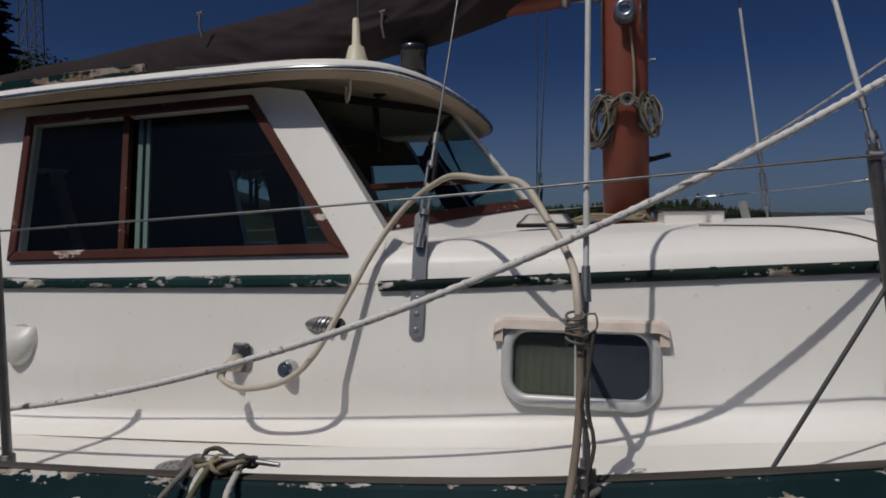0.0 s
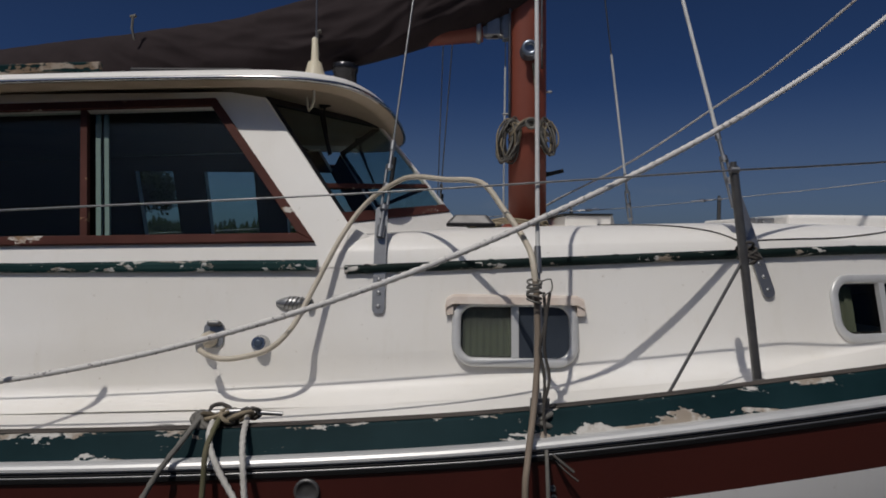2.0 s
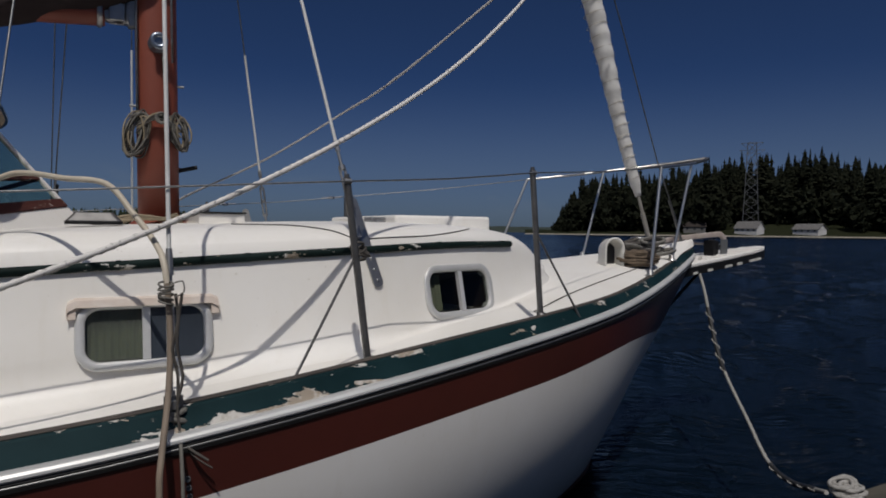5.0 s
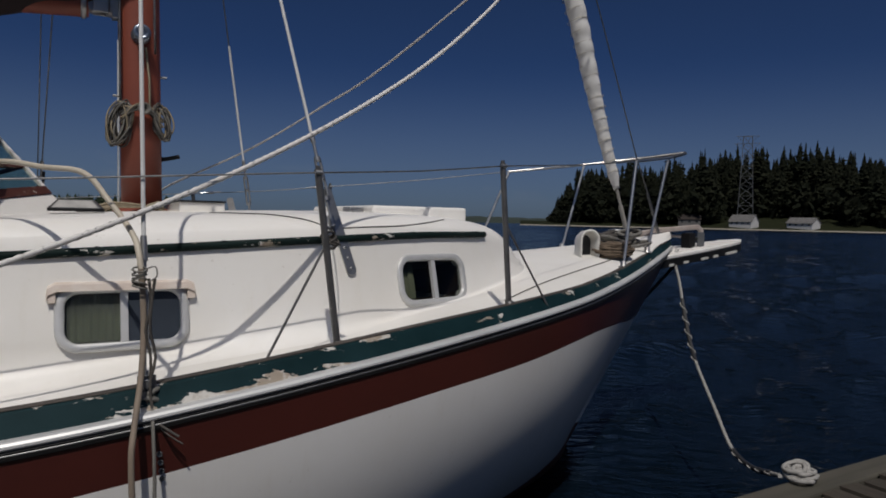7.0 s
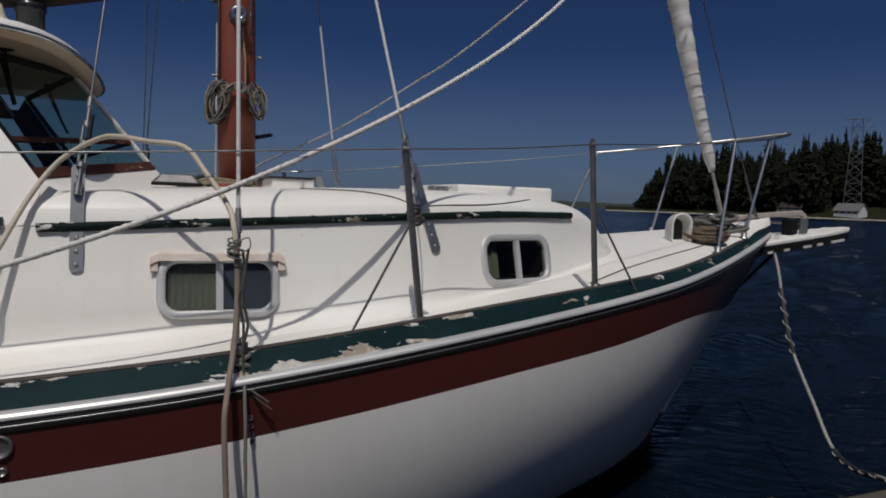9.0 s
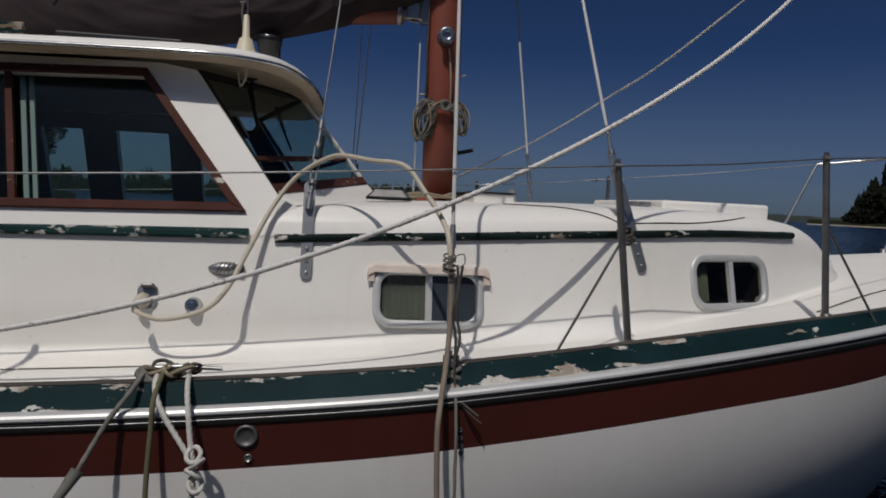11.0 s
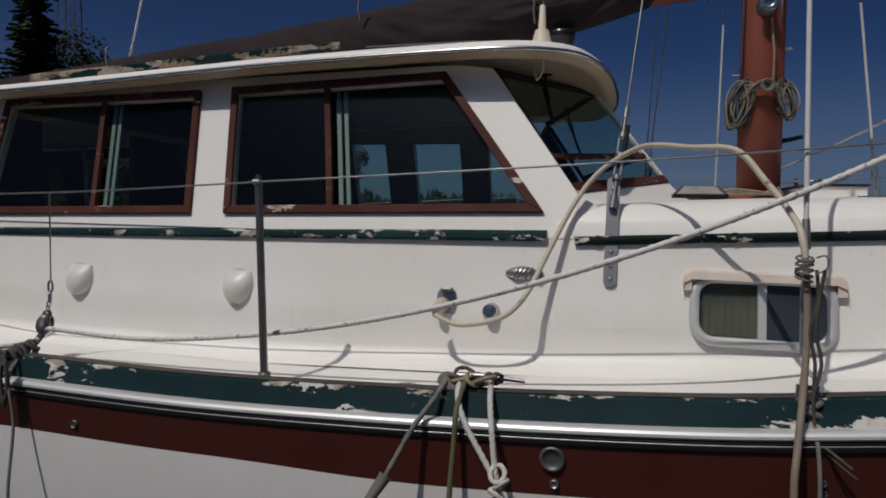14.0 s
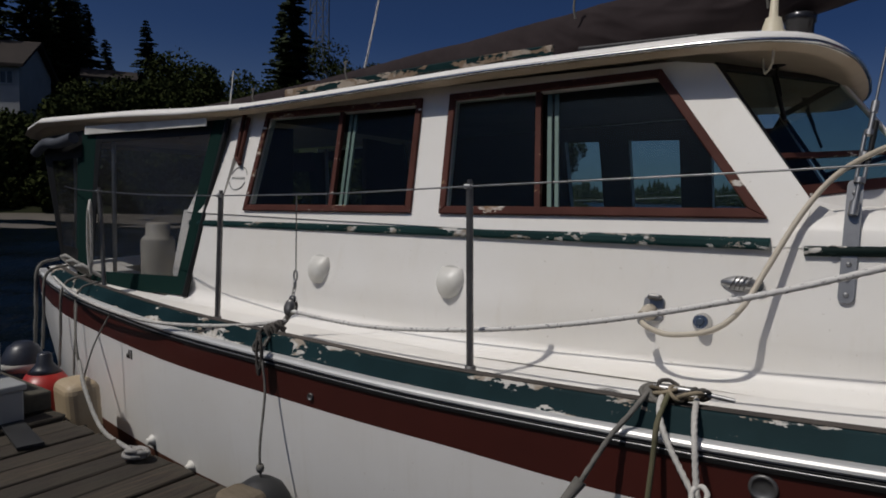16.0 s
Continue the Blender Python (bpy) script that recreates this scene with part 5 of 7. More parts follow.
hatch = part("fore_hatch", bev(box(bmesh.new(), (1.288, -0.475, 1.44), (1.84, 0.475, 1.555)), 0.014, 3), GEL, boat, "cream forward hatch lid")
bm = bmesh.new()
box(bm, (1.19, -0.40, 1.50), (1.27, -0.30, 1.545))
box(bm, (1.20, -0.44, 1.50), (1.24, -0.40, 1.53))
part("hinge", bev(bm, 0.006, 2), DULL, hatch)
ob = part("mast_box", bev(box(bmesh.new(), (0.38, -0.42, 1.47), (0.575, 0.42, 1.545)), 0.006, 2), GEL, boat, "cream box beside the mast")
part("box_lid", bev(box(bmesh.new(), (0.37, -0.43, 1.545), (0.58, 0.43, 1.552)), 0.002, 1), BLACKC, ob)
bm = bmesh.new()
m = pose(-0.022, -0.45, roof_at(-0.022, 0.45) - 0.004) @ Matrix.Diagonal((0.98, 0.95, 0.72, 1))
o = rounded(0.20, 0.15, 0.02, 4)
loft(bm, [[m @ Vector((x * k, y * k, z)) for x, y in o] for k, z in ((1.0, -0.01), (1.0, 0.008), (0.96, 0.012), (0.74, 0.042), (0.70, 0.05), (0.60, 0.052))], True, 0, False, True)
vent = part("deck_vent", bev(bm, 0.008, 2), POST, boat, "polished square deck vent")
bm = bmesh.new()
loft(bm, [[m @ Vector((x * k, y * k, z)) for x, y in o] for k, z in ((1.04, -0.015), (1.04, 0.001), (1.02, 0.004), (1.0, 0.004))], True, 0, False, True)
part("skirt", bm, BLACKC, vent, "black rubber skirt")

# antenna, stove pipe, roof rails, dark panel
bm = bmesh.new()
m = pose(-0.625, -0.74, 2.04)
lathe(bm, [(0.046, 0.0), (0.046, 0.008), (0.036, 0.020), (0.025, 0.060), (0.0145, 0.066), (0.011, 0.15), (0.006, 0.155)], m, 18)
ant = part("antenna", bm, varied("ivory_plastic", (0.70, 0.64, 0.48), (0.6, 0.53, 0.38), 0.45), boat, "ivory antenna base with thin whip")
bm = bmesh.new()
tube(bm, [(-0.625, -0.72, 2.19), (-0.612, -0.72, 4.2)], 0.0035, 6)
part("whip", bm, WIRE, ant)
bm = bmesh.new()
tube(bm, smooth_path([(-0.60, -0.75, 2.06), (-0.585, -0.80, 2.03), (-0.60, -0.855, 1.985), (-0.60, -0.86, 1.93), (-0.625, -0.83, 1.90), (-0.64, -0.80, 1.955)], 0.02), 0.004, 6)
part("antenna_cable", bm, ant.data.materials[0], ant)
bm = bmesh.new()
m = pose(-0.628, -0.07, 2.10) @ Matrix.Diagonal((1.10, 1.10, 1.0, 1))
lathe(bm, [(0.062, 0.0), (0.060, 0.012), (0.053, 0.02), (0.053, 0.05), (0.050, 0.054)], m, 26)
pipe = part("stove_pipe", bm, STEEL, boat, "short dark stove pipe on a stainless collar")
bm = bmesh.new()
lathe(bm, [(0.050, 0.05), (0.051, 0.13), (0.057, 0.134), (0.058, 0.166), (0.05, 0.172), (0.03, 0.174)], m, 26)
part("cap", bm, varied("smoked_steel", (0.06, 0.06, 0.065), (0.035, 0.035, 0.038), 0.25, 12, 90, 0.1, 0.7), pipe, "smoke-darkened steel cap")


def roof_top(x, y):
    e = redge(x)
    return 2.0 + fr(x) + 0.038 + 0.06 * (1 - min(1, (y / (e - 0.1)) ** 2))


for side in (-1, 1):
    bm = bmesh.new()
    rows = []
    n = 90
    for i in range(n + 1):
        x = -3.05 + 1.6 * i / n
        u = (i / n * 4.0) % 1.0
        gap = 0.022 * math.sin(math.pi * u) ** 0.7 if u > 0.05 else 0.0
        y = side * 0.74
        zb = roof_top(x, 0.74) - 0.004
        rows.append([(x, y - 0.014, zb + gap), (x, y + 0.014, zb + gap), (x, y + 0.014, zb + 0.048), (x, y + 0.008, zb + 0.054), (x, y - 0.008, zb + 0.054), (x, y - 0.014, zb + 0.048)])
    loft(bm, rows, True, 0, False, True)
    part("roof_rail", bm, RAILG, boat, "scalloped green wooden roof rail, badly flaking")
bm = bmesh.new()
box(bm, (-1.36, -0.70, roof_top(-1.1, 0.6) - 0.01), (-0.88, -0.1, roof_top(-1.1, 0.55) + 0.012))
part("roof_panel", bev(bm, 0.008, 2), varied("black_glossy_panel", (0.012, 0.012, 0.014), (0.02, 0.02, 0.022), 0.5, spec=0.3), boat, "flat black glossy panel on the roof")

# ---- bow gear ----
def plat_z(x):
    return 1.28 + 0.115 * (x - 4.12)


o = [(3.55, -0.20), (4.2, -0.165), (4.52, -0.125), (4.68, -0.08), (4.76, -0.03), (4.77, 0.03), (4.70, 0.08), (4.52, 0.125), (4.2, 0.165), (3.55, 0.20)]
bm = bmesh.new()
prism(bm, [(x, y, plat_z(x)) for x, y in o], (0, 0, 0.03), 0)
bev(bm, 0.008, 2)
plat = part("bow_platform", bm, GEL, boat, "white bow platform with dark edges")
bm = bmesh.new()
prism(bm, [(x, y * 1.03, plat_z(x) - 0.055) for x, y in o], (0, 0, 0.052), 0)
part("platform_edge", bm, BLACKC, plat)
for k in range(9):
    x = 3.72 + 0.11 * k
    bm = bmesh.new()
    w = 0.15 - 0.014 * max(0, k - 4)
    prism(bm, [(x, -w, plat_z(x) + 0.029), (x + 0.045, -w, plat_z(x + 0.045) + 0.029), (x + 0.045, w, plat_z(x + 0.045) + 0.029), (x, w, plat_z(x) + 0.029)], (0, 0, 0.006))
    part("tread_slat", bev(bm, 0.003, 1), NONSKID, plat)
for x, w, l in ((3.74, 0.196, 0.05), (3.90, 0.187, 0.06), (4.10, 0.177, 0.09), (4.25, 0.168, 0.06), (4.42, 0.148, 0.15)):
    bm = bmesh.new()
    prism(bm, [(x, -w - 0.006, plat_z(x) - 0.050), (x + l, -w - 0.006 + 0.12 * l, plat_z(x + l) - 0.050), (x + l, -w - 0.006 + 0.12 * l, plat_z(x + l) - 0.034), (x, -w - 0.006, plat_z(x) - 0.034)], (0, 0.012, 0))
    part("platform_strap", bm, PLASTW, plat)
SHANK = varied("galvanised_anchor", (0.50, 0.44, 0.40), (0.36, 0.29, 0.25), 0.6, 14, 90, 0.2)
bm = bmesh.new()
prism(bm, [(3.52, 0.005, 1.385), (3.83, 0.005, 1.427), (4.28, 0.005, 1.455), (4.335, 0.005, 1.43), (4.35, 0.005, 1.45), (4.29, 0.005, 1.497), (3.83, 0.005, 1.462), (3.52, 0.005, 1.42)], (0, 0.03, 0))
anchor = single("anchor", bev(bm, 0.006, 2), SHANK, "pale galvanised anchor shank lying in the bow roller", "anchor")
bm = bmesh.new()
tube(bm, smooth_path([(3.50, 0.055, 1.37), (3.85, 0.055, 1.405), (4.2, 0.055, 1.40)], 0.05), 0.011, 8)
part("stock", bm, SHANK, anchor)
bm = bmesh.new()
for s in (-1, 1):
    box(bm, (4.20, s * 0.055 - 0.006, plat_z(4.23) + 0.02), (4.275, s * 0.055 + 0.006, 1.436))
lathe(bm, [(0.03, -0.045), (0.018, -0.02), (0.018, 0.02), (0.03, 0.045)], pose(4.24, 0, 1.385, 90, 0, 0), 14)
roller = part("bow_roller", bev(bm, 0.002, 1), GALV, boat, "grey metal bow roller")
part("chain_stop", bev(box(bmesh.new(), (4.13, -0.045, plat_z(4.15) + 0.02), (4.195, 0.045, 1.43)), 0.008, 2), BLACKC, roller, "black block behind the roller")
bm = bmesh.new()
tube(bm, [(4.08, 0, 1.22), (3.50, -0.02, 0.80)], 0.012, 8)
part("bobstay", bm, BLACKC, boat, "dark bobstay under the bow")

# forestay with furled sail, inner stay
def stay_x(z):
    return 3.36 - 0.362 * (z - 1.83)


bm = bmesh.new()
rows = []
n = 330
for i in range(n):
    z = 1.74 + (9.0 - 1.74) * i / (n - 1)
    r = (min(0.022 + 0.03 * (z - 1.74) / 0.14, 0.041 + 0.032 * (z - 1.85)) if z < 2.9 else 0.0746) * 0.86
    r = max(0.016, r * (1 + 0.05 * math.sin(z * 52) + 0.07 * noise.noise((z * 5, 1, 2))))
    tw = z * 4
    rows.append([(stay_x(z) + r * math.cos(a) * (1 + 0.12 * math.cos(a - tw)), r * math.sin(a) * (1 + 0.12 * math.cos(a - tw)), z + 0.010 * math.cos(a + 1)) for a in [2 * math.pi * k / 18 for k in range(18)]])
loft(bm, rows, True, 0, True, True)
jib = thing("furled_jib", (3.36, 0, 1.3), "white furled jib wrapped round the forestay", "sail")
part("sail_roll", bm, SAILW, jib)
bm = bmesh.new()
tube(bm, [(stay_x(1.26), 0, 1.26), (stay_x(1.8), 0, 1.8)], 0.011, 8)
tube(bm, [(stay_x(1.45), 0, 1.45), (stay_x(1.62), 0, 1.62)], 0.016, 8)
part("stay_foot", bm, varied("stay_grey", (0.4, 0.38, 0.34), (0.3, 0.28, 0.25), 0.6), jib)
# thin darker rings, colouring in the shade between the sail's wraps
bm = bmesh.new()
for i in range(46):
    z = 1.86 + 0.072 * i
    r = (0.041 + 0.032 * (z - 1.85)) * 0.93 if z < 2.9 else 0.069
    c = Vector((stay_x(z), 0, z))
    tube(bm, [c + Vector((r * math.cos(a), r * math.sin(a), 0.02 * math.cos(a + 0.8))) for a in [2 * math.pi * k / 16 for k in range(17)]], 0.0022, 4)
part("wrap_shade", bm, varied("seam_shadow", (0.5, 0.47, 0.4), (0.4, 0.37, 0.3), 0.8), jib)
bm = bmesh.new()
tube(bm, [(3.90, 0, 1.30), (3.76, 0, 1.61), (3.57, 0, 2.0), (3.22, 0, 2.87), (0.6, 0, 9.0)], 0.005, 6)
tube(bm, [(3.86, 0, 1.36), (3.70, 0, 1.72)], 0.011, 6)
part("forestay", bm, WIRE, boat)

# cowl vent: an upright hood with an arched mouth
m = pose(2.81, -0.35, deck_z(2.81, 0.35) - 0.005, 0, 0, -14) @ Matrix.Diagonal((0.90, 0.95, 0.91, 1))


def arch(w, h, y):
    r = w / 2
    return [m @ Vector(p) for p in [(-r, y, 0.0), (-r, y, (h - r) * 0.5)] + [(-r * math.cos(a), y, h - r + r * math.sin(a)) for a in [math.pi * k / 12 for k in range(13)]] + [(r, y, (h - r) * 0.5), (r, y, 0.0)]]


bm = bmesh.new()
loft(bm, [arch(0.09, 0.13, 0.075), arch(0.115, 0.165, 0.06), arch(0.13, 0.182, 0.02), arch(0.138, 0.188, -0.04), arch(0.146, 0.192, -0.055), arch(0.146, 0.192, -0.062), arch(0.124, 0.178, -0.062), arch(0.118, 0.172, -0.03), arch(0.10, 0.15, 0.04)], False, 0, True)
cowl = part("cowl_vent", bm, PLASTW, boat, "white cowl vent with a dark arched mouth")
# black plate set in the mouth in place of the shade inside the hood
bm = bmesh.new()
prism(bm, arch(0.102, 0.152, 0.03), m.to_3x3() @ Vector((0, 0.004, 0)))
part("mouth", bm, RUBBER, cowl)
bm = bmesh.new()
box(bm, (2.90, -0.37, deck_z(2.9, 0.3) - 0.005), (2.99, -0.28, deck_z(2.9, 0.3) + 0.085))
single("anchor_locker_lid", bev(bm, 0.006, 2), BLACKC, "small black deck locker beside the cowl vent", "locker")

# flat coil of brown rope on the foredeck and a heap behind it
bm = bmesh.new()
rnd = random.Random(8)
for layer in range(6):
    z = deck_z(2.97, 0.42) + 0.006 + 0.0155 * layer
    for k in range(3 if layer < 4 else 5):
        c = (2.97 + 0.010 * rnd.uniform(-1, 1), -0.425 + 0.010 * rnd.uniform(-1, 1))
        rr = 0.118 - 0.006 * abs(layer - 2) - 0.021 * k + 0.005 * rnd.uniform(-1, 1)
        p1, p2 = rnd.uniform(0, 6), rnd.uniform(0, 6)
        pts = [(c[0] + rr * math.cos(a) * (1 + 0.03 * math.sin(2 * a + p1)), c[1] + rr * math.sin(a) * (1 + 0.03 * math.sin(3 * a + p2)), z + 0.004 * math.sin(2 * a + p1) + 0.003 * math.sin(5 * a + p2)) for a in [2 * math.pi * i / 28 for i in range(29)]]
        tube(bm, pts, 0.0095, 7)
single("rope_coil", bm, varied("rope_brown_old", (0.17, 0.125, 0.085), (0.07, 0.052, 0.036), 0.9, 24, 260, 0.6), "flat coil of brown rope on the foredeck", "rope coil")
heap = thing("old_rope", (3.27, -0.1, deck_z(3.2, 0.1)), "old grey rope heaped by the stem head", "rope")
for k in range(16):
    bm = bmesh.new()
    c = Vector((3.20 + rnd.uniform(-0.16, 0.2), -0.19 + rnd.uniform(-0.08, 0.12), deck_z(3.2, 0.15) + 0.02 + 0.0050 * k))
    r = rnd.uniform(0.03, 0.07)
    tilt = rnd.uniform(-0.5, 0.5)
    tube(bm, [c + Vector((r * math.cos(a) * 1.3, r * math.sin(a), r * tilt * math.cos(a + k))) for a in [2 * math.pi * i / 16 for i in range(17)]], 0.013, 6)
    part("loop", bm, (ROPED, ROPEK, ROPEK)[k % 3], heap)
bm = bmesh.new()
lathe(bm, [(0.06, 0), (0.06, 0.012), (0.035, 0.024), (0.035, 0.06), (0.055, 0.072), (0.055, 0.084), (0.03, 0.09)], pose(3.42, 0.02, deck_z(3.4, 0.02)), 18)
box(bm, (3.36, -0.10, deck_z(3.4, 0.02) - 0.01), (3.50, 0.12, deck_z(3.4, 0.02) + 0.03))
part("windlass", bm, DULL, boat, "small grey windlass on the foredeck")
bm = bmesh.new()
tube(bm, smooth_path([(x, y, deck_z(x, y) + 0.004) for x, y in ((1.70, -1.06), (2.04, -0.89), (2.43, -0.71), (2.78, -0.55), (2.88, -0.50))], 0.05), 0.0030, 6)
single("deck_line", bm, ROPED, "thin grey line lying along the foredeck to the rope coil", "rope")

# ---- cockpit ----
bm = bmesh.new()
box(bm, (-4.85, -1.0, 0.38), (-3.5, 1.0, 0.42))
box(bm, (-4.85, -1.02, 0.40), (-3.5, -0.96, 0.88))
box(bm, (-4.85, 0.96, 0.40), (-3.5, 1.02, 0.88))
box(bm, (-4.9, -1.0, 0.40), (-4.84, 1.0, 0.90))
box(bm, (-4.8, -0.95, 0.42), (-3.9, -0.5, 0.72))
box(bm, (-4.8, 0.5, 0.42), (-3.9, 0.95, 0.72))
part("cockpit_well", bev(bm, 0.012, 2), GEL, boat, "cream moulded cockpit with side seats")
bm = bmesh.new()
prism(bm, [(-4.12, -0.80, 0.72), (-3.93, -0.80, 0.72), (-3.80, -0.80, 1.235), (-3.88, -0.80, 1.235)], (0, 0.5, 0))
part("seat_back", bev(bm, 0.02, 2), GEL, boat)
bm = bmesh.new()
lathe(bm, [(0.09, 0), (0.105, 0.02), (0.105, 0.40), (0.09, 0.425), (0.075, 0.43), (0.075, 0.50), (0.06, 0.515)], pose(-4.20, -0.80, 0.725), 24)
single("white_canister", bm, varied("dull_white_plastic", (0.42, 0.40, 0.36), (0.34, 0.32, 0.28), 0.6, 9, 80, 0.05), "white round canister standing on the cockpit seat", "canister")

# canvas enclosure with smoky clear panes
enc = thing("cockpit_enclosure", (-4.2, 0, 0.86), "green canvas cockpit enclosure with smoky clear vinyl windows", "canvas enclosure")
for side in (-1, 1):
    g = lambda x, y, z: Vector((x, -y * side, z))
    q = [g(-3.47, -1.105, 0.878), g(-4.60, -1.12, 0.82), g(-4.67, -1.03, 1.82), g(-3.40, -0.868, 1.864)]

    def en(u, v, out=0.0):
        return q[0].lerp(q[1], u).lerp(q[3].lerp(q[2], u), v) + Vector((0, side * out, 0))
    for nm, u0, u1, v0, v1, mt in (("front_band", 0, 0.075, 0, 1, GREENC), ("bottom_band", 0.075, 0.85, 0, 0.10, GREENC), ("rear_band", 0.89, 1.0, 0, 1, GREENC), ("rear_seam", 0.85, 0.89, 0, 1, BLACKC), ("top_band", 0.075, 0.85, 0.92, 1.0, BLACKC)):
        bm = bmesh.new()
        prism(bm, [en(u0, v0), en(u1, v0), en(u1, v1), en(u0, v1)], (0, side * 0.006, 0))
        part(nm, bm, mt, enc)
    bm = bmesh.new()
    prism(bm, [en(0.07, 0.09, 0.001), en(0.86, 0.09, 0.001), en(0.86, 0.93, 0.001), en(0.07, 0.93, 0.001)], (0, side * 0.002, 0))
    part("vinyl_window", bm, VINYL, enc)
    bm = bmesh.new()
    tube(bm, [en(-0.012, -0.01, 0.0), en(-0.012, 1, 0.0)], 0.016, 8)
    part("edge_roll", bm, BLACKC, enc)
    bm = bmesh.new()
    prism(bm, [g(-3.50, -0.93, 1.825), g(-4.62, -1.044, 1.80), g(-4.62, -1.04, 1.855), g(-3.50, -0.926, 1.87)], (0, side * 0.006, 0))
    part("valance", bm, PLASTW, enc, "white valance strip under the roof edge")
    # aft side panel
    r = [g(-4.62, -1.10, 0.95), g(-5.05, -1.0, 0.95), g(-5.35, -0.98, 1.80), g(-4.66, -1.03, 1.83)]
    for nm, u0, u1, v0, v1, mt in (("aft_pane", 0.12, 0.8, 0.12, 0.8, VINYL), ("aft_edge", 0.8, 1, 0, 1, BLACKC), ("aft_foot", 0, 0.8, 0, 0.12, BLACKC), ("aft_head", 0, 0.8, 0.8, 1.0, BLACKC), ("aft_front", 0, 0.12, 0.12, 0.8, GREENC)):
        bm = bmesh.new()
        f = lambda u, v: r[0].lerp(r[1], u).lerp(r[3].lerp(r[2], u), v)
        prism(bm, [f(u0, v0), f(u1, v0), f(u1, v1), f(u0, v1)], (0, side * 0.005, 0))
        part(nm, bm, mt, enc)
    # rolled-up flap tied under the eave
    bm = bmesh.new()
    tube(bm, smooth_path([g(-4.66, -1.10, 1.775), g(-4.9, -1.09, 1.745), g(-5.1, -1.07, 1.75), g(-5.45, -0.98, 1.70)], 0.06), 0.036, 10)
    part("rolled_flap", bm, varied("grey_blue_canvas", (0.04, 0.045, 0.06), (0.09, 0.10, 0.12), 0.85, 12, 200, 0.3), enc, "rolled grey-blue canvas flap")
bm = bmesh.new()
prism(bm, [(-5.08, -1.0, 0.95), (-5.08, 1.0, 0.95), (-5.33, 0.95, 1.80), (-5.33, -0.95, 1.80)], (-0.005, 0, 0))
part("stern_pane", bm, VINYL, enc)
for x, y in ((-4.40, -0.98), (-4.40, 0.98), (-5.05, -0.9), (-5.05, 0.9)):
    bm = bmesh.new()
    tube(bm, [(x, y, 0.86), (x - 0.03, y * 0.98, 1.85)], 0.014, 8)
    part("pole", bm, DULL, enc)

# ---- running ropes, hose, dock lines ----
def rope(name, pts, r, mat, label, category="rope", strands=3, step=0.012, pitch=0.045, seg=9):
    bm = bmesh.new()
    tube(bm, smooth_path(pts, step), r, seg, 0, strands, pitch)
    return single(name, bm, mat, label, category)


def braid(name, a, b):
    """White braided rope with dark flecks."""
    m = Mat(name, a, 0.9)
    fl = m.noise(70, 2, 0.5, None, 0.3)
    col = m.mix(m.ramp(fl, ((0.60, 0.0), (0.66, 0.8))), a, b)
    m.color(col).bump(m.noise(220, 2), 0.5, 0.001)
    return m.m


FLECK = braid("rope_flecked", (0.66, 0.64, 0.61), (0.22, 0.20, 0.20))
rope("jib_sheet", [(-2.33, -1.371, 0.963), (-1.924, -1.352, 0.95), (-1.517, -1.352, 0.989), (-1.111, -1.378, 1.063), (-0.704, -1.413, 1.169), (-0.298, -1.433, 1.305), (0.108, -1.406, 1.473), (0.515, -1.311, 1.672), (0.921, -1.138, 1.902), (1.328, -0.902, 2.164), (1.734, -0.651, 2.471), (2.14, -0.471, 2.85), (2.75, -0.652, 3.68)], 0.0085, FLECK, "white flecked jib sheet running from block to jib", "rope", 2, 0.012, 0.03)
rope("jib_sheet", [(2.619, -0.236, 3.355), (1.708, 0.254, 2.477), (1.361, 0.553, 2.197), (0.964, 0.805, 1.92), (0.538, 1.056, 1.691), (0.06, 1.358, 1.41), (-1.5, 1.45, 1.05), (-2.3, 1.4, 0.95)], 0.0070, braid("rope_worn_flecked", (0.40, 0.38, 0.36), (0.14, 0.12, 0.12)), "far jib sheet, thin worn rope beyond the mast", "rope", 2, 0.03, 0.03)
rope("jib_sheet_tail", [(-2.347, -1.36, 0.935), (-2.342, -1.42, 0.915), (-2.65, -1.5, 0.873), (-3.027, -1.56, 0.849), (-3.493, -1.52, 0.846), (-3.976, -1.45, 0.867), (-4.635, -1.25, 0.884)], 0.008, ROPEW, "white sheet tail led aft along the rail", "rope", 2, 0.012, 0.03)
hs = [(-0.905, -1.13, 1.088), (-0.887, -1.165, 1.071), (-0.847, -1.185, 1.058), (-0.784, -1.195, 1.052), (-0.668, -1.191, 1.081), (-0.597, -1.158, 1.149), (-0.54, -1.085, 1.279), (-0.468, -1.005, 1.442), (-0.386, -0.965, 1.561), (-0.275, -0.985, 1.634), (-0.206, -1.045, 1.642), (-0.115, -1.155, 1.624), (-0.005, -1.262, 1.606), (0.061, -1.325, 1.522), (0.117, -1.39, 1.432), (0.135, -1.45, 1.361), (0.143, -1.49, 1.188), (0.133, -1.537, 1.035), (0.108, -1.62, 0.897), (0.1, -1.645, 0.8), (0.11, -1.66, 0.5), (0.11, -1.68, 0.3)]
hose = thing("water_hose", hs[-1], "cream water hose looped from inlet to shroud", "hose")
bm = bmesh.new()
hpath = smooth_path(hs, 0.02)
drop = next(i for i, p in enumerate(hpath) if p[0] > 0.0 and p[2] < 1.33)
tube(bm, hpath[:drop + 1], 0.0088, 12)
part("hose", bm, HOSE, hose)
bm = bmesh.new()
tube(bm, hpath[drop:], 0.0084, 12)
part("hose_drop", bm, HOSEB, hose, "dirt-browned lower run of the hose")
hp = smooth_path(hs[:3], 0.006)
bm = bmesh.new()
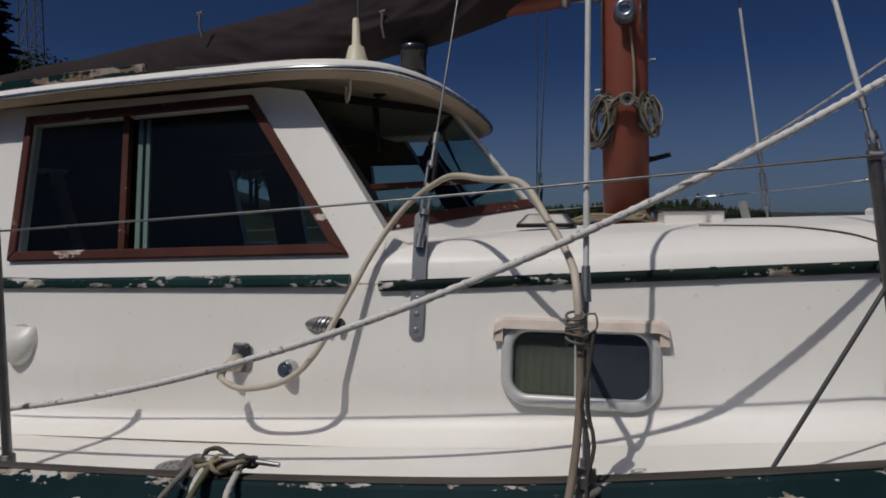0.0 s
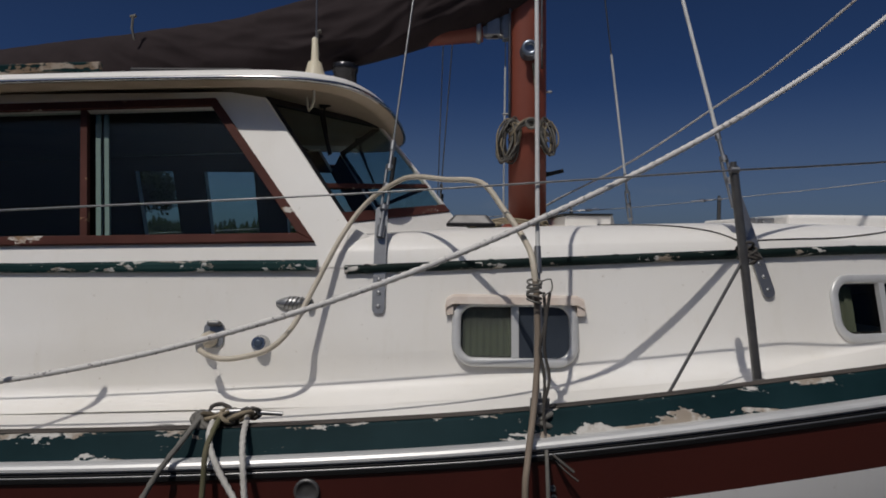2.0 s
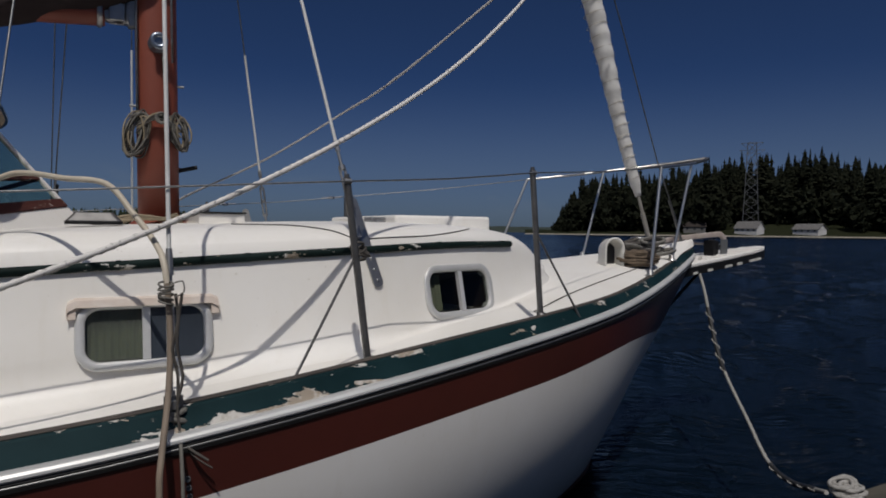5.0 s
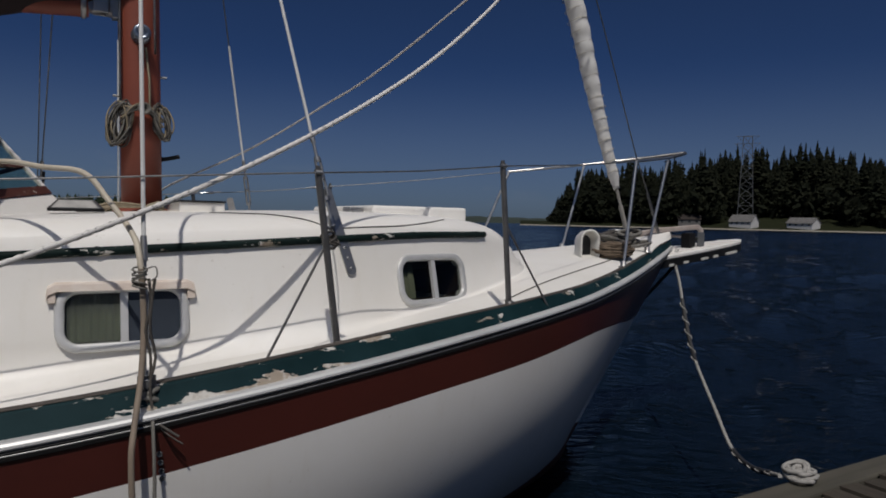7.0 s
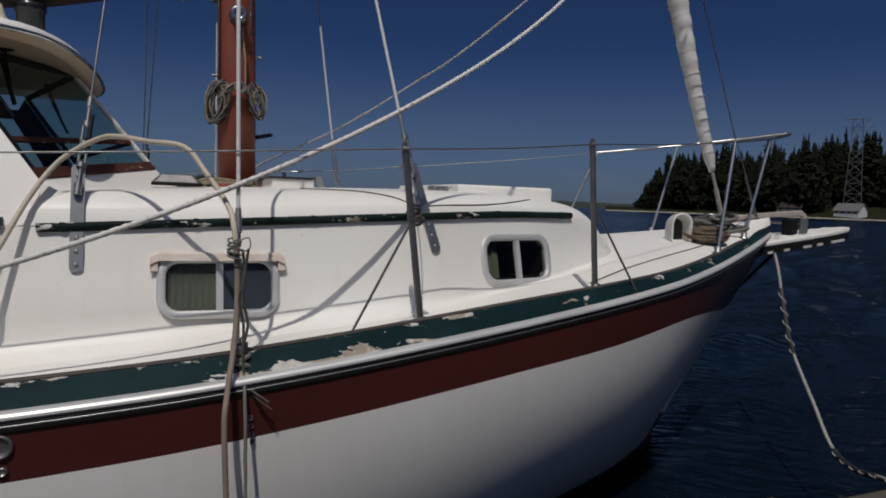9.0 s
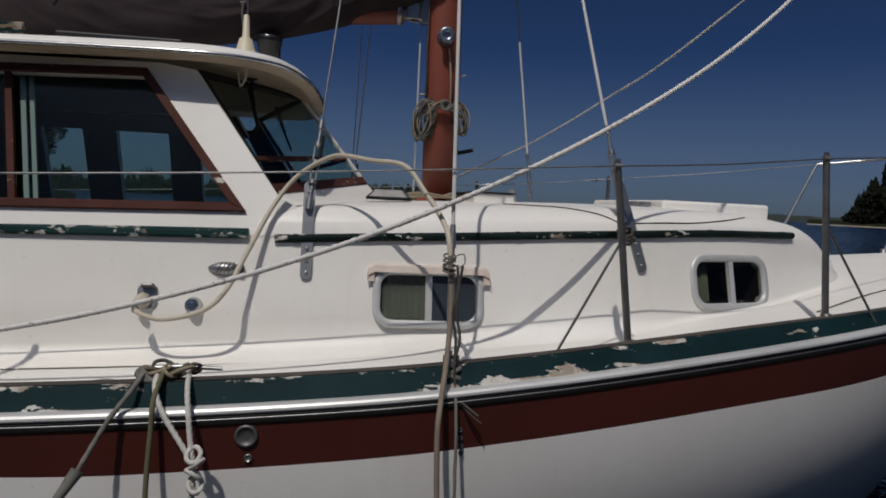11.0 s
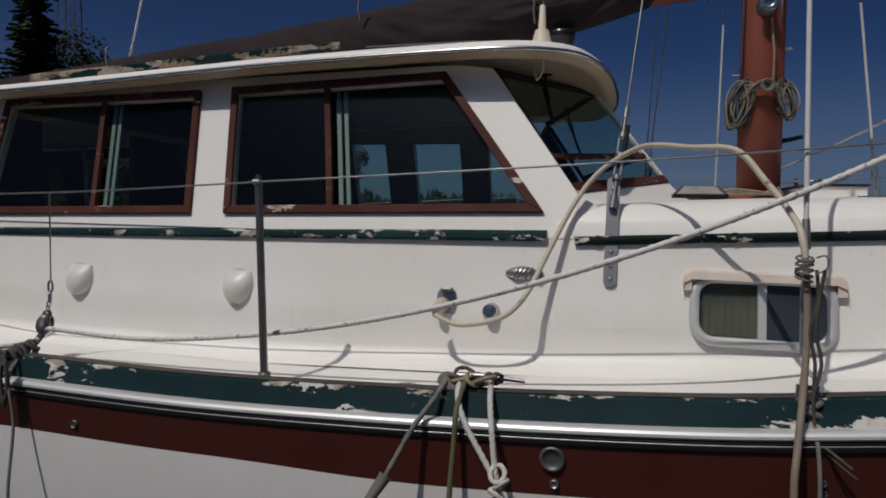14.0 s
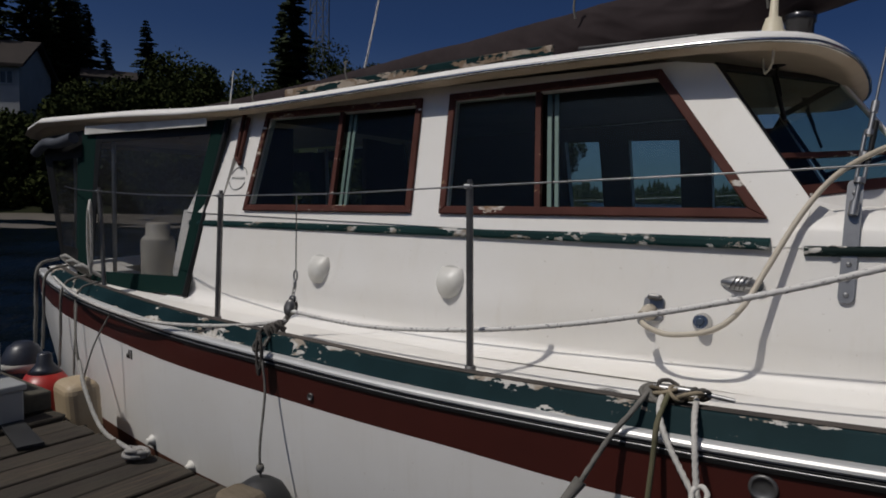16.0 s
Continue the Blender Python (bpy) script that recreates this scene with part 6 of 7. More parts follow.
tube(bm, hp[:7], 0.0125, 12)
part("coupling", bm, DULL, hose, "grey hose coupling")

# snatch block hung from the lifeline by a wire, with a short strop to the rail
blk = thing("snatch_block", (-2.33, -1.36, 0.9), "dark snatch block hung by a wire above the toe rail", "block")
bm = bmesh.new()
tube(bm, [(-2.22, -1.43, 1.45), (-2.295, -1.36, 1.13)], 0.0026, 6)
part("wire", bm, WIRE, blk)
bm = bmesh.new()
tube(bm, [(-2.297 + 0.010 * math.cos(a), -1.36, 1.115 + 0.022 * math.sin(a)) for a in [2 * math.pi * k / 12 for k in range(13)]], 0.004, 6)
lathe(bm, [(0.004, -0.03), (0.007, -0.02), (0.007, 0.0), (0.003, 0.012)], pose(-2.30, -1.36, 1.085), 8)
for k in range(3):
    tube(bm, [(-2.305 - 0.005 * k + 0.007 * math.cos(a) * (k % 2), -1.36 + 0.007 * math.cos(a) * (1 - k % 2), 1.052 - 0.018 * k + 0.013 * math.sin(a)) for a in [2 * math.pi * i / 10 for i in range(11)]], 0.0025, 6)
part("snap_hook", bm, DULL, blk, "small metal snap hook and chain links")
tilt = pose(-2.325, -1.36, 0.975, 0, 14, 20)
bm = bmesh.new()
for s in (-1, 1):
    lathe(bm, [(0.0, 0.012), (0.020, 0.011), (0.027, 0.006), (0.030, 0.0), (0.030, -0.003)], tilt @ pose(0, s * 0.013, 0, 90 if s < 0 else -90, 0, 0) @ Matrix.Diagonal((0.86, 1.3, 1, 1)), 20)
part("cheeks", bm, POST, blk, "dark rounded block cheeks")
bm = bmesh.new()
tube(bm, [tilt @ Vector((0.013 * math.cos(a), 0, 0.036 + 0.016 * math.sin(a))) for a in [2 * math.pi * i / 12 for i in range(13)]], 0.0045, 6)
lathe(bm, [(0.010, -0.02), (0.010, 0.02)], tilt @ pose(0, 0, 0, 90, 0, 0), 10)
part("pin_and_bail", bm, STEEL, blk)
bm = bmesh.new()
rnd = random.Random(4)
for k in range(9):
    c = Vector((-2.325 + 0.006 * (k % 3), -1.42 - 0.012 * k, 0.885 - 0.002 * k))
    pts = [c + Vector((0.032 * math.cos(a) + 0.01 * rnd.uniform(-1, 1), -0.05 * max(0, -math.sin(a)) + 0.006 * rnd.uniform(-1, 1), 0.042 * math.sin(a))) for a in [2 * math.pi * i / 14 for i in range(15)]]
    tube(bm, pts, 0.006, 6)
tube(bm, smooth_path([(-2.328, -1.365, 0.945), (-2.325, -1.40, 0.915), (-2.32, -1.45, 0.895)], 0.02), 0.012, 6)
part("strop", bm, ROPEK, blk, "dark rope strop lashed to the toe rail")

# fender hung amidships on a thin line, spare loops at the rail
fy = -1.66
fen = thing("round_fender", (-2.155, fy, 0.08), "black round fender hung on a thin line beside the hull", "fender")
bm = bmesh.new()
lathe(bm, [(0.01, 0.0), (0.08, 0.02), (0.115, 0.09), (0.122, 0.16), (0.112, 0.22), (0.085, 0.265), (0.045, 0.292), (0.012, 0.30)], pose(-2.155, fy, 0.08), 26)
part("ball", bm, RUBBER, fen)
bm = bmesh.new()
tube(bm, smooth_path([(-2.31, -1.47, 0.89), (-2.22, -1.60, 0.84), (-2.185, -1.615, 0.7), (-2.16, fy, 0.5), (-2.155, fy, 0.375)], 0.03), 0.005, 6)
lathe(bm, [(0.012, -0.015), (0.016, 0), (0.012, 0.015)], pose(-2.158, fy, 0.415), 8)
part("line", bm, ROPED, fen)
bm = bmesh.new()
for k in range(3):
    tube(bm, [(-2.235 + 0.014 * math.cos(a) + 0.006 * k, -1.605 - 0.004 * k, 0.835 + (0.085 - 0.012 * k) * math.sin(a)) for a in [2 * math.pi * i / 18 for i in range(19)]], 0.0055, 6)
part("spare_line", bm, ROPEK, fen)
bm = bmesh.new()
box(bm, (-2.05, -1.96, 0.40), (-1.89, -1.84, 0.468))
bev(bm, 0.03, 3)
for v in bm.verts:
    v.co += Vector((0.014 * noise.noise(v.co * 9), 0.014 * noise.noise(v.co * 9 + Vector((3, 1, 2))), 0))
single("mooring_timber", bm, varied("old_timber", (0.19, 0.15, 0.10), (0.12, 0.095, 0.065), 0.9, 9, 60, 0.5, stretch=(1, 5, 5)), "short worn timber block on the dock edge", "timber block")

# cleat on the toe rail with a gathered bunch of ropes
clt = thing("rail_cleat_ropes", (-0.70, -1.5, 0.93), "bunch of old ropes made fast over the toe rail", "mooring ropes")
bm = bmesh.new()
tube(bm, [(-0.75, -1.47, 0.955), (-0.66, -1.47, 0.962), (-0.54, -1.47, 0.957)], 0.010, 8, r2=0.006)
lathe(bm, [(0.016, 0), (0.012, 0.05)], pose(-0.70, -1.47, 0.91), 10)
part("cleat", bm, DULL, clt)
rnd = random.Random(11)
OLIVE = varied("olive_rope", (0.12, 0.095, 0.06), (0.07, 0.055, 0.035), 0.9, 24, 260, 0.6)
for k in range(9):
    bm = bmesh.new()
    c = Vector((-0.72 + 0.011 * k + rnd.uniform(-0.012, 0.012), -1.475 + rnd.uniform(-0.018, 0.012), 0.948 + 0.004 * (k % 3)))
    w, d, h, p = rnd.uniform(0.018, 0.036), rnd.uniform(0.020, 0.034), rnd.uniform(0.008, 0.020), rnd.uniform(0, 6)
    tube(bm, [c + Vector((w * math.cos(a), d * math.sin(a), h * math.sin(a + p))) for a in [2 * math.pi * i / 18 for i in range(19)]], 0.0058, 7, 0, 3, 0.024)
    part("turn", bm, (OLIVE, ROPEB, ROPEK)[k % 3], clt)
for k in range(3):
    bm = bmesh.new()
    x = -0.765 + 0.012 * k
    tube(bm, smooth_path([(x + 0.03, -1.44, 0.94), (x, -1.47, 0.958), (x - 0.012, -1.495, 0.945), (x + 0.012, -1.505, 0.925), (x + 0.035, -1.49, 0.945)], 0.01), 0.0070, 7, 0, 3, 0.03)
    part("turn", bm, ROPED, clt)
bm = bmesh.new()
tube(bm, smooth_path([(-0.755, -1.49, 0.95), (-0.775, -1.575, 0.905), (-0.815, -1.62, 0.84), (-0.865, -1.68, 0.73)], 0.012), 0.0070, 9, 0, 3, 0.04)
tube(bm, smooth_path([(-0.865, -1.68, 0.73), (-0.905, -1.72, 0.66)], 0.01), 0.018, 9, r2=0.012)
part("grey_tail", bm, ROPED, clt, "grey rope leading down to a dark spliced end")
bm = bmesh.new()
tube(bm, smooth_path([(-0.70, -1.50, 0.955), (-0.70, -1.595, 0.90), (-0.70, -1.615, 0.82), (-0.705, -1.64, 0.62), (-0.70, -1.65, 0.3)], 0.02), 0.0075, 8)
part("strap", bm, varied("olive_strap", (0.15, 0.13, 0.08), (0.10, 0.10, 0.05), 0.9, 9, 200, 0.3), clt, "flat olive strap hanging over the side")
LAID = varied("laid_white_rope", (0.64, 0.62, 0.57), (0.46, 0.44, 0.4), 0.9, 30, 260, 0.6)
for pts in ([(-0.72, -1.475, 0.955), (-0.705, -1.565, 0.92), (-0.668, -1.61, 0.86), (-0.605, -1.64, 0.775), (-0.57, -1.65, 0.72)], [(-0.635, -1.465, 0.957), (-0.615, -1.57, 0.92), (-0.60, -1.615, 0.86), (-0.585, -1.645, 0.78), (-0.575, -1.655, 0.70), (-0.585, -1.66, 0.45)]):
    bm = bmesh.new()
    tube(bm, smooth_path(pts, 0.006), 0.0076, 12, 0, 3, 0.020)
    part("white_rope", bm, LAID, clt, "white three-strand rope")
bm = bmesh.new()
for k in range(4):
    c = Vector((-0.573 + 0.006 * (k % 2), -1.66, 0.765 - 0.028 * k))
    tube(bm, [c + Vector((0.018 * math.cos(a), 0.017 * math.sin(a), 0.016 * math.sin(a + 2 * k))) for a in [2 * math.pi * i / 20 for i in range(21)]], 0.0066, 10, 0, 3, 0.022)
part("hitch", bm, LAID, clt)

# lashings round hose and cap shroud, dark tails
lash = thing("shroud_lashing", (0.135, -1.5, 0.85), "dark cord lashing tying hose to the shroud", "rope")
for k in range(6):
    bm = bmesh.new()
    c = Vector((0.133, -1.482, 1.325 - 0.010 * k))
    tube(bm, [c + Vector((0.019 * math.cos(a), 0.020 * math.sin(a), 0.006 * math.sin(a + k))) for a in [2 * math.pi * i / 12 for i in range(13)]], 0.003, 5)
    part("cord_turn", bm, ROPED, lash)
bm = bmesh.new()
tube(bm, smooth_path([(0.15, -1.515, 1.33), (0.172, -1.512, 1.335), (0.175, -1.512, 1.305), (0.15, -1.512, 1.29)], 0.01), 0.0022, 5)
part("cord_loop", bm, ROPED, lash)
for k in range(2):
    bm = bmesh.new()
    x = 0.155 + 0.008 * k
    pts = [(x + 0.009 * math.sin(2.3 * i + k), -1.50 - 0.008 * k - 0.005 * i, 1.30 - 0.075 * i) for i in range(6)]
    tube(bm, smooth_path(pts, 0.02), 0.0042, 6, 0, 3, 0.03)
    part("black_tail", bm, ROPEK, lash)
bm = bmesh.new()
for k in range(9):
    c = Vector((0.15 + 0.008 * math.sin(k), -1.50, 0.985 - 0.017 * k))
    r = 0.018 + 0.012 * math.sin(k * 0.45)
    tube(bm, [c + Vector((r * math.cos(a), r * math.sin(a), 0.012 * math.sin(a + 2 * k))) for a in [2 * math.pi * i / 10 for i in range(11)]], 0.008, 6)
part("clump", bm, ROPED, lash, "clump of grey rope at the chainplate")
bm = bmesh.new()
tube(bm, smooth_path([(0.16, -1.53, 0.90), (0.19, -1.585, 0.885), (0.225, -1.60, 0.86)], 0.015), 0.004, 6)
tube(bm, smooth_path([(0.16, -1.53, 0.90), (0.20, -1.592, 0.865), (0.235, -1.605, 0.84)], 0.015), 0.0025, 5)
part("loose_tail", bm, ROPEK, lash)
bm = bmesh.new()
tube(bm, smooth_path([(0.162, -1.53, 0.93), (0.159, -1.60, 0.87), (0.16, -1.625, 0.7), (0.165, -1.63, 0.35)], 0.03), 0.005, 7, 0, 3, 0.035)
part("hanging_line", bm, ROPED, lash)
bm = bmesh.new()
box(bm, (0.125, -1.505, 0.86), (0.175, -1.495, 1.02))
lathe(bm, [(0.012, -0.02), (0.012, 0.03)], pose(0.15, -1.50, 1.0, 90, 0, 0), 10)
part("rail_plate", bm, DULL, lash)

# bow line with a dark chafe wrap, and the pile at its foot on the dock
bl = [(3.86, -0.13, 1.24), (3.738, -0.295, 1.085), (3.628, -0.443, 0.887), (3.462, -0.669, 0.651), (3.16, -1.078, 0.447), (2.968, -1.338, 0.331), (2.796, -1.573, 0.338), (2.586, -1.86, 0.43)]
line = thing("bow_line", (bl[-1][0], bl[-1][1], 0.4), "white bow line with dark spiral chafe wraps", "mooring rope")
bm = bmesh.new()
tube(bm, smooth_path(bl, 0.02), 0.0095, 9, 0, 3, 0.05)
part("line", bm, ROPEG, line)
sp = smooth_path(bl, 0.01)
n = len(sp)
for u0, u1 in ((0.17, 0.40), (0.74, 0.96)):
    bm = bmesh.new()
    seg = sp[int(u0 * n):int(u1 * n)]
    tube(bm, seg, 0.0135, 8)
    part("chafe_sleeve", bm, RUBBER, line)
    bm = bmesh.new()
    pts = []
    for i, p in enumerate(seg):
        a = i * 0.55
        pts.append(p + Vector((0.017 * math.cos(a), 0.017 * math.sin(a), 0)))
    tube(bm, pts[::1], 0.0042, 6)
    part("wrap", bm, ROPEG, line)
bm = bmesh.new()
tube(bm, smooth_path([(3.98, -0.06, 1.29), (3.90, -0.12, 1.31), (3.86, -0.13, 1.25), (3.80, -0.16, 1.22)], 0.02), 0.011, 8)
part("bight", bm, ROPEW, line)


def rope_pile(name, c, r, n, mat, label, seed):
    rnd = random.Random(seed)
    ob = thing(name, c, label, "rope")
    for k in range(n):
        bm = bmesh.new()
        o = Vector((c[0] + rnd.uniform(-r, r) * 0.5, c[1] + rnd.uniform(-r, r) * 0.4, c[2] + 0.010 + 0.004 * k))
        rr = rnd.uniform(0.4, 0.8) * r
        t1, t2 = rnd.uniform(-0.35, 0.35), rnd.uniform(-0.35, 0.35)
        tube(bm, [o + Vector((rr * math.cos(a), rr * 0.8 * math.sin(a), max(-0.002, rr * (t1 * math.cos(a) + t2 * math.sin(a))))) for a in [2 * math.pi * i / 18 for i in range(19)]], 0.009, 8, 0, 3, 0.04)
        part("loop", bm, mat, ob)


rope_pile("tangled_rope", (bl[-1][0] + 0.10, bl[-1][1] - 0.03, 0.40), 0.062, 12, ROPEG, "tangle of white rope on the dock edge", 3)
rope("stern_line", [(-3.624, -1.6, 0.571), (-3.413, -1.68, 0.483), (-3.129, -1.75, 0.371), (-2.64, -1.886, 0.43)], 0.0095, ROPEG, "white stern line led down to the dock", "mooring rope", 3, 0.012, 0.045)
rope_pile("hitched_rope", (-2.60, -1.89, 0.41), 0.055, 7, ROPEG, "white rope hitched on the dock edge", 9)

# stern: cleat ropes, coil on the stanchion, fenders
stn = thing("stern_ropes", (-4.6, -1.2, 0.9), "white ropes bundled on the stern rail", "mooring ropes")
rnd = random.Random(21)
bm = bmesh.new()
for k in range(9):
    x = -4.95 + 0.07 * k
    y = -(half(x) - 0.12)
    z = sheer(x) + 0.11
    tube(bm, smooth_path([(x, y + 0.05, z - 0.03), (x + 0.05, y - 0.02, z + 0.02 + 0.015 * (k % 3)), (x + 0.12, y + 0.01, z + 0.01), (x + 0.16, y + 0.06, z - 0.03)], 0.03), 0.011, 7, 0, 3, 0.04)
part("turns", bm, ROPEG, stn)
for x, z1, rr in ((-5.02, 0.35, 0.012), (-4.72, 0.42, 0.009), (-4.30, 0.40, 0.008), (-4.05, 0.40, 0.006)):
    bm = bmesh.new()
    y = -half(x)
    tube(bm, smooth_path([(x, y + 0.12, sheer(x) + 0.10), (x + 0.01, y - 0.02, sheer(x) + 0.05), (x + 0.03, y - 0.05, 0.6), (x + 0.05, y - 0.07, z1)], 0.03), rr, 7, 0, 3, 0.04)
    part("hanging_line", bm, ROPED, stn)
bm = bmesh.new()
for k in range(5):
    tube(bm, [(-4.06 + 0.02 * math.cos(a) + 0.006 * k, -1.31 - 0.005 * k, 1.17 + (0.22 - 0.012 * k) * math.sin(a)) for a in [2 * math.pi * i / 22 for i in range(23)]], 0.0055, 6)
single("hung_rope", bm, ROPEW, "thin white rope hung on the stern stanchion", "rope")

red = thing("red_buoy_fender", (-4.0, -1.60, 0.08), "red ball fender with black neck hung at the stern", "fender")
m = pose(-4.0, -1.60, 0.08)
bm = bmesh.new()
lathe(bm, [(0.02, 0), (0.09, 0.03), (0.135, 0.12), (0.145, 0.22), (0.13, 0.30), (0.085, 0.37)], m, 26)
part("ball", bm, RED, red)
bm = bmesh.new()
lathe(bm, [(0.088, 0.365), (0.062, 0.395), (0.04, 0.42), (0.036, 0.47), (0.02, 0.48)], m, 20)
part("neck", bm, BLUEV, red)
blue = thing("blue_fender", (-4.35, -1.56, 0.1), "dark blue and white fender behind the red one", "fender")
bm = bmesh.new()
lathe(bm, [(0.02, 0), (0.10, 0.04), (0.12, 0.15), (0.12, 0.35), (0.08, 0.43), (0.04, 0.46)], pose(-4.35, -1.56, 0.1), 22)
part("body", bm, BLUEV, blue)
bm = bmesh.new()
lathe(bm, [(0.121, 0.30), (0.122, 0.34), (0.115, 0.36)], pose(-4.35, -1.56, 0.1), 22)
part("band", bm, PLASTW, blue)
bm = bmesh.new()
m = pose(-3.60, -1.60, 0.05, 4, 0, -8)
box(bm, (-0.115, -0.085, 0), (0.115, 0.085, 0.44), m)
bev(bm, 0.05, 4)
tan = thing("tan_fender", (-3.60, -1.60, 0.05), "faded tan block fender hung against the hull", "fender")
part("block", bm, TANV, tan)
bm = bmesh.new()
tube(bm, smooth_path([(-3.60, -1.60, 0.48), (-3.70, -1.58, 0.66), (-3.85, -1.50, 0.83)], 0.03), 0.007, 6)
tube(bm, smooth_path([(-3.59, -1.60, 0.48), (-3.54, -1.57, 0.66), (-3.5, -1.50, 0.83)], 0.03), 0.004, 6)
part("line", bm, ROPED, tan)

# ---- dock ----
OLDW = Mat("weathered_dock_plank", (0.13, 0.11, 0.085), 0.9)
gr = OLDW.noise(14, 6, 0.65, (6.0, 0.35, 3.0), 0.4)
obi = OLDW.n.new("ShaderNodeObjectInfo")
tone = OLDW.mix(obi.outputs["Random"], (0.042, 0.030, 0.020), (0.082, 0.060, 0.040))
col = OLDW.mix(OLDW.ramp(gr, ((0.35, 0.0), (0.62, 1.0))), (0.020, 0.016, 0.013), tone)
col = OLDW.mix(OLDW.ramp(OLDW.noise(3, 5, 0.6), ((0.45, 0.0), (0.75, 0.6))), col, (0.05, 0.052, 0.035))
OLDW.color(col).bump(gr, 0.7, 0.006).bump(OLDW.noise(90, 3, 0.6, (4, 0.4, 1)), 0.4, 0.002)
BEAM = varied("dock_beam_grey", (0.085, 0.076, 0.058), (0.05, 0.046, 0.034), 0.9, 4, 60, 0.5, stretch=(0.3, 4, 4))

dock = thing("dock", (0, -2.9, 0.3), "weathered grey plank dock floating beside the boat", "dock", kind="structure")
bm = bmesh.new()
for y in (-1.9, -2.6, -3.4, -4.1):
    box(bm, (-7.0, y - 0.06, 0.12), (9.0, y + 0.06, 0.355))
part("stringer", bm, BEAM, dock)
bm = bmesh.new()
for y in (-2.25, -3.75):
    box(bm, (-6.8, y - 0.3, -0.2), (8.8, y + 0.3, 0.15))
part("float", bm, RUBBER, dock)
# curb timber along the forward edge
bm = bmesh.new()
box(bm, (2.10, -2.0, 0.24), (9.0, -1.868, 0.402))
part("curb", bev(bm, 0.012, 2), BEAM, dock, "grey timber along the dock edge")

# grey dock box and a timber beside it
dbox = thing("dock_box", (-4.1, -2.3, 0.4), "grey metal dock box standing on the planks", "dock box")
bm = bmesh.new()
GREYB = varied("grey_painted_box", (0.36, 0.37, 0.37), (0.28, 0.29, 0.29), 0.5, 4, 60, 0.1)
box(bm, (-4.4, -2.6, 0.4), (-3.41, -1.95, 0.545))
part("body", bev(bm, 0.01, 2), GREYB, dbox)
bm = bmesh.new()
box(bm, (-4.41, -2.61, 0.545), (-3.40, -1.94, 0.575))
part("lid", bev(bm, 0.008, 2), GREYB, dbox)
bm = bmesh.new()
box(bm, (-4.2, -2.5, 0.575), (-3.61, -1.96, 0.74))
part("upper_box", bev(bm, 0.01, 2), GREYB, dbox)
bm = bmesh.new()
box(bm, (-5.6, -1.935, 0.402), (-3.48, -1.80, 0.495))
single("dock_timber", bev(bm, 0.012, 2), BEAM, "square timber lying along the dock edge", "timber")
bm = bmesh.new()
prism(bm, [(-3.40, -2.055, 0.402), (-3.07, -2.125, 0.402), (-3.05, -2.03, 0.402), (-3.40, -1.965, 0.402)], (0, 0, 0.012))
single("rubber_mat", bm, RUBBER, "black rubber mat strip lying on the planks", "mat")

# planks, each its own piece
plank_meshes = []
for s in range(5):
    rnd = random.Random(s)
    bm = bmesh.new()
    w, l = 0.0625, 1.29
    box(bm, (-w, -l, -0.02), (w, l, 0.02))
    bmesh.ops.bevel(bm, geom=[e for e in bm.edges if abs(e.verts[0].co.y - e.verts[1].co.y) > 1], offset=0.006, segments=1, affect="EDGES")
    for v in bm.verts:
        v.co.x += 0.004 * rnd.uniform(-1, 1)
        v.co.z += 0.003 * rnd.uniform(-1, 1)
        v.co.y += 0.02 * rnd.uniform(-1, 1) * (1 if abs(v.co.y) > 1 else 0)
    bmesh.ops.recalc_face_normals(bm, faces=bm.faces)
    me = bpy.data.meshes.new("plank")
    bm.to_mesh(me)
    bm.free()
    me.materials.append(OLDW.m)
    plank_meshes.append(me)
rnd = random.Random(1)
for i in range(112):
    x = -6.95 + 0.142 * i
    ob = new("plank", plank_meshes[rnd.randrange(5)])
    ob.parent = dock
    ob.location = Vector((x, (-3.10 if x < 2.05 else -3.305) + 0.012 * rnd.uniform(-1, 1), 0.378 + 0.004 * rnd.uniform(-1, 1))) - Vector((0, -2.9, 0.3))
    ob.rotation_euler = (0.004 * rnd.uniform(-1, 1), 0.012 * rnd.uniform(-1, 1), radians(0.4 * rnd.uniform(-1, 1)))

# ---- shores ----
EYE_AT = Vector((-0.15, -3.3, 1.47))


def polar(az, d, z=0.0):
    return Vector((EYE_AT.x + d * math.cos(radians(az)), EYE_AT.y + d * math.sin(radians(az)), z))


SOIL = varied("hill_undergrowth", (0.013, 0.017, 0.008), (0.026, 0.028, 0.014), 0.95, 0.3, 2.0, 0.6, spec=0.05)
SAND = varied("beach_sand", (0.12, 0.105, 0.085), (0.075, 0.065, 0.05), 0.95, 0.3, 3.0, 0.3)


def leaf_mat(name, a, b):
    m = Mat(name, a, 0.9, 0, 0.06)
    g = m.n.new("ShaderNodeNewGeometry")
    col = m.mix(g.outputs["Random Per Island"], a, b)
    m.color(m.mix(0.35, col, m.mix(m.noise(0.5, 3), (0.3, 0.3, 0.3), (1, 1, 1)), "MULTIPLY"))
    return m.m


FIR = leaf_mat("fir_needles", (0.028, 0.040, 0.025), (0.052, 0.066, 0.036))
LEAF = leaf_mat("broad_leaves", (0.017, 0.026, 0.008), (0.046, 0.055, 0.016))
BARK = varied("bark", (0.05, 0.038, 0.028), (0.03, 0.024, 0.018), 0.95, 2, 12, 0.6)


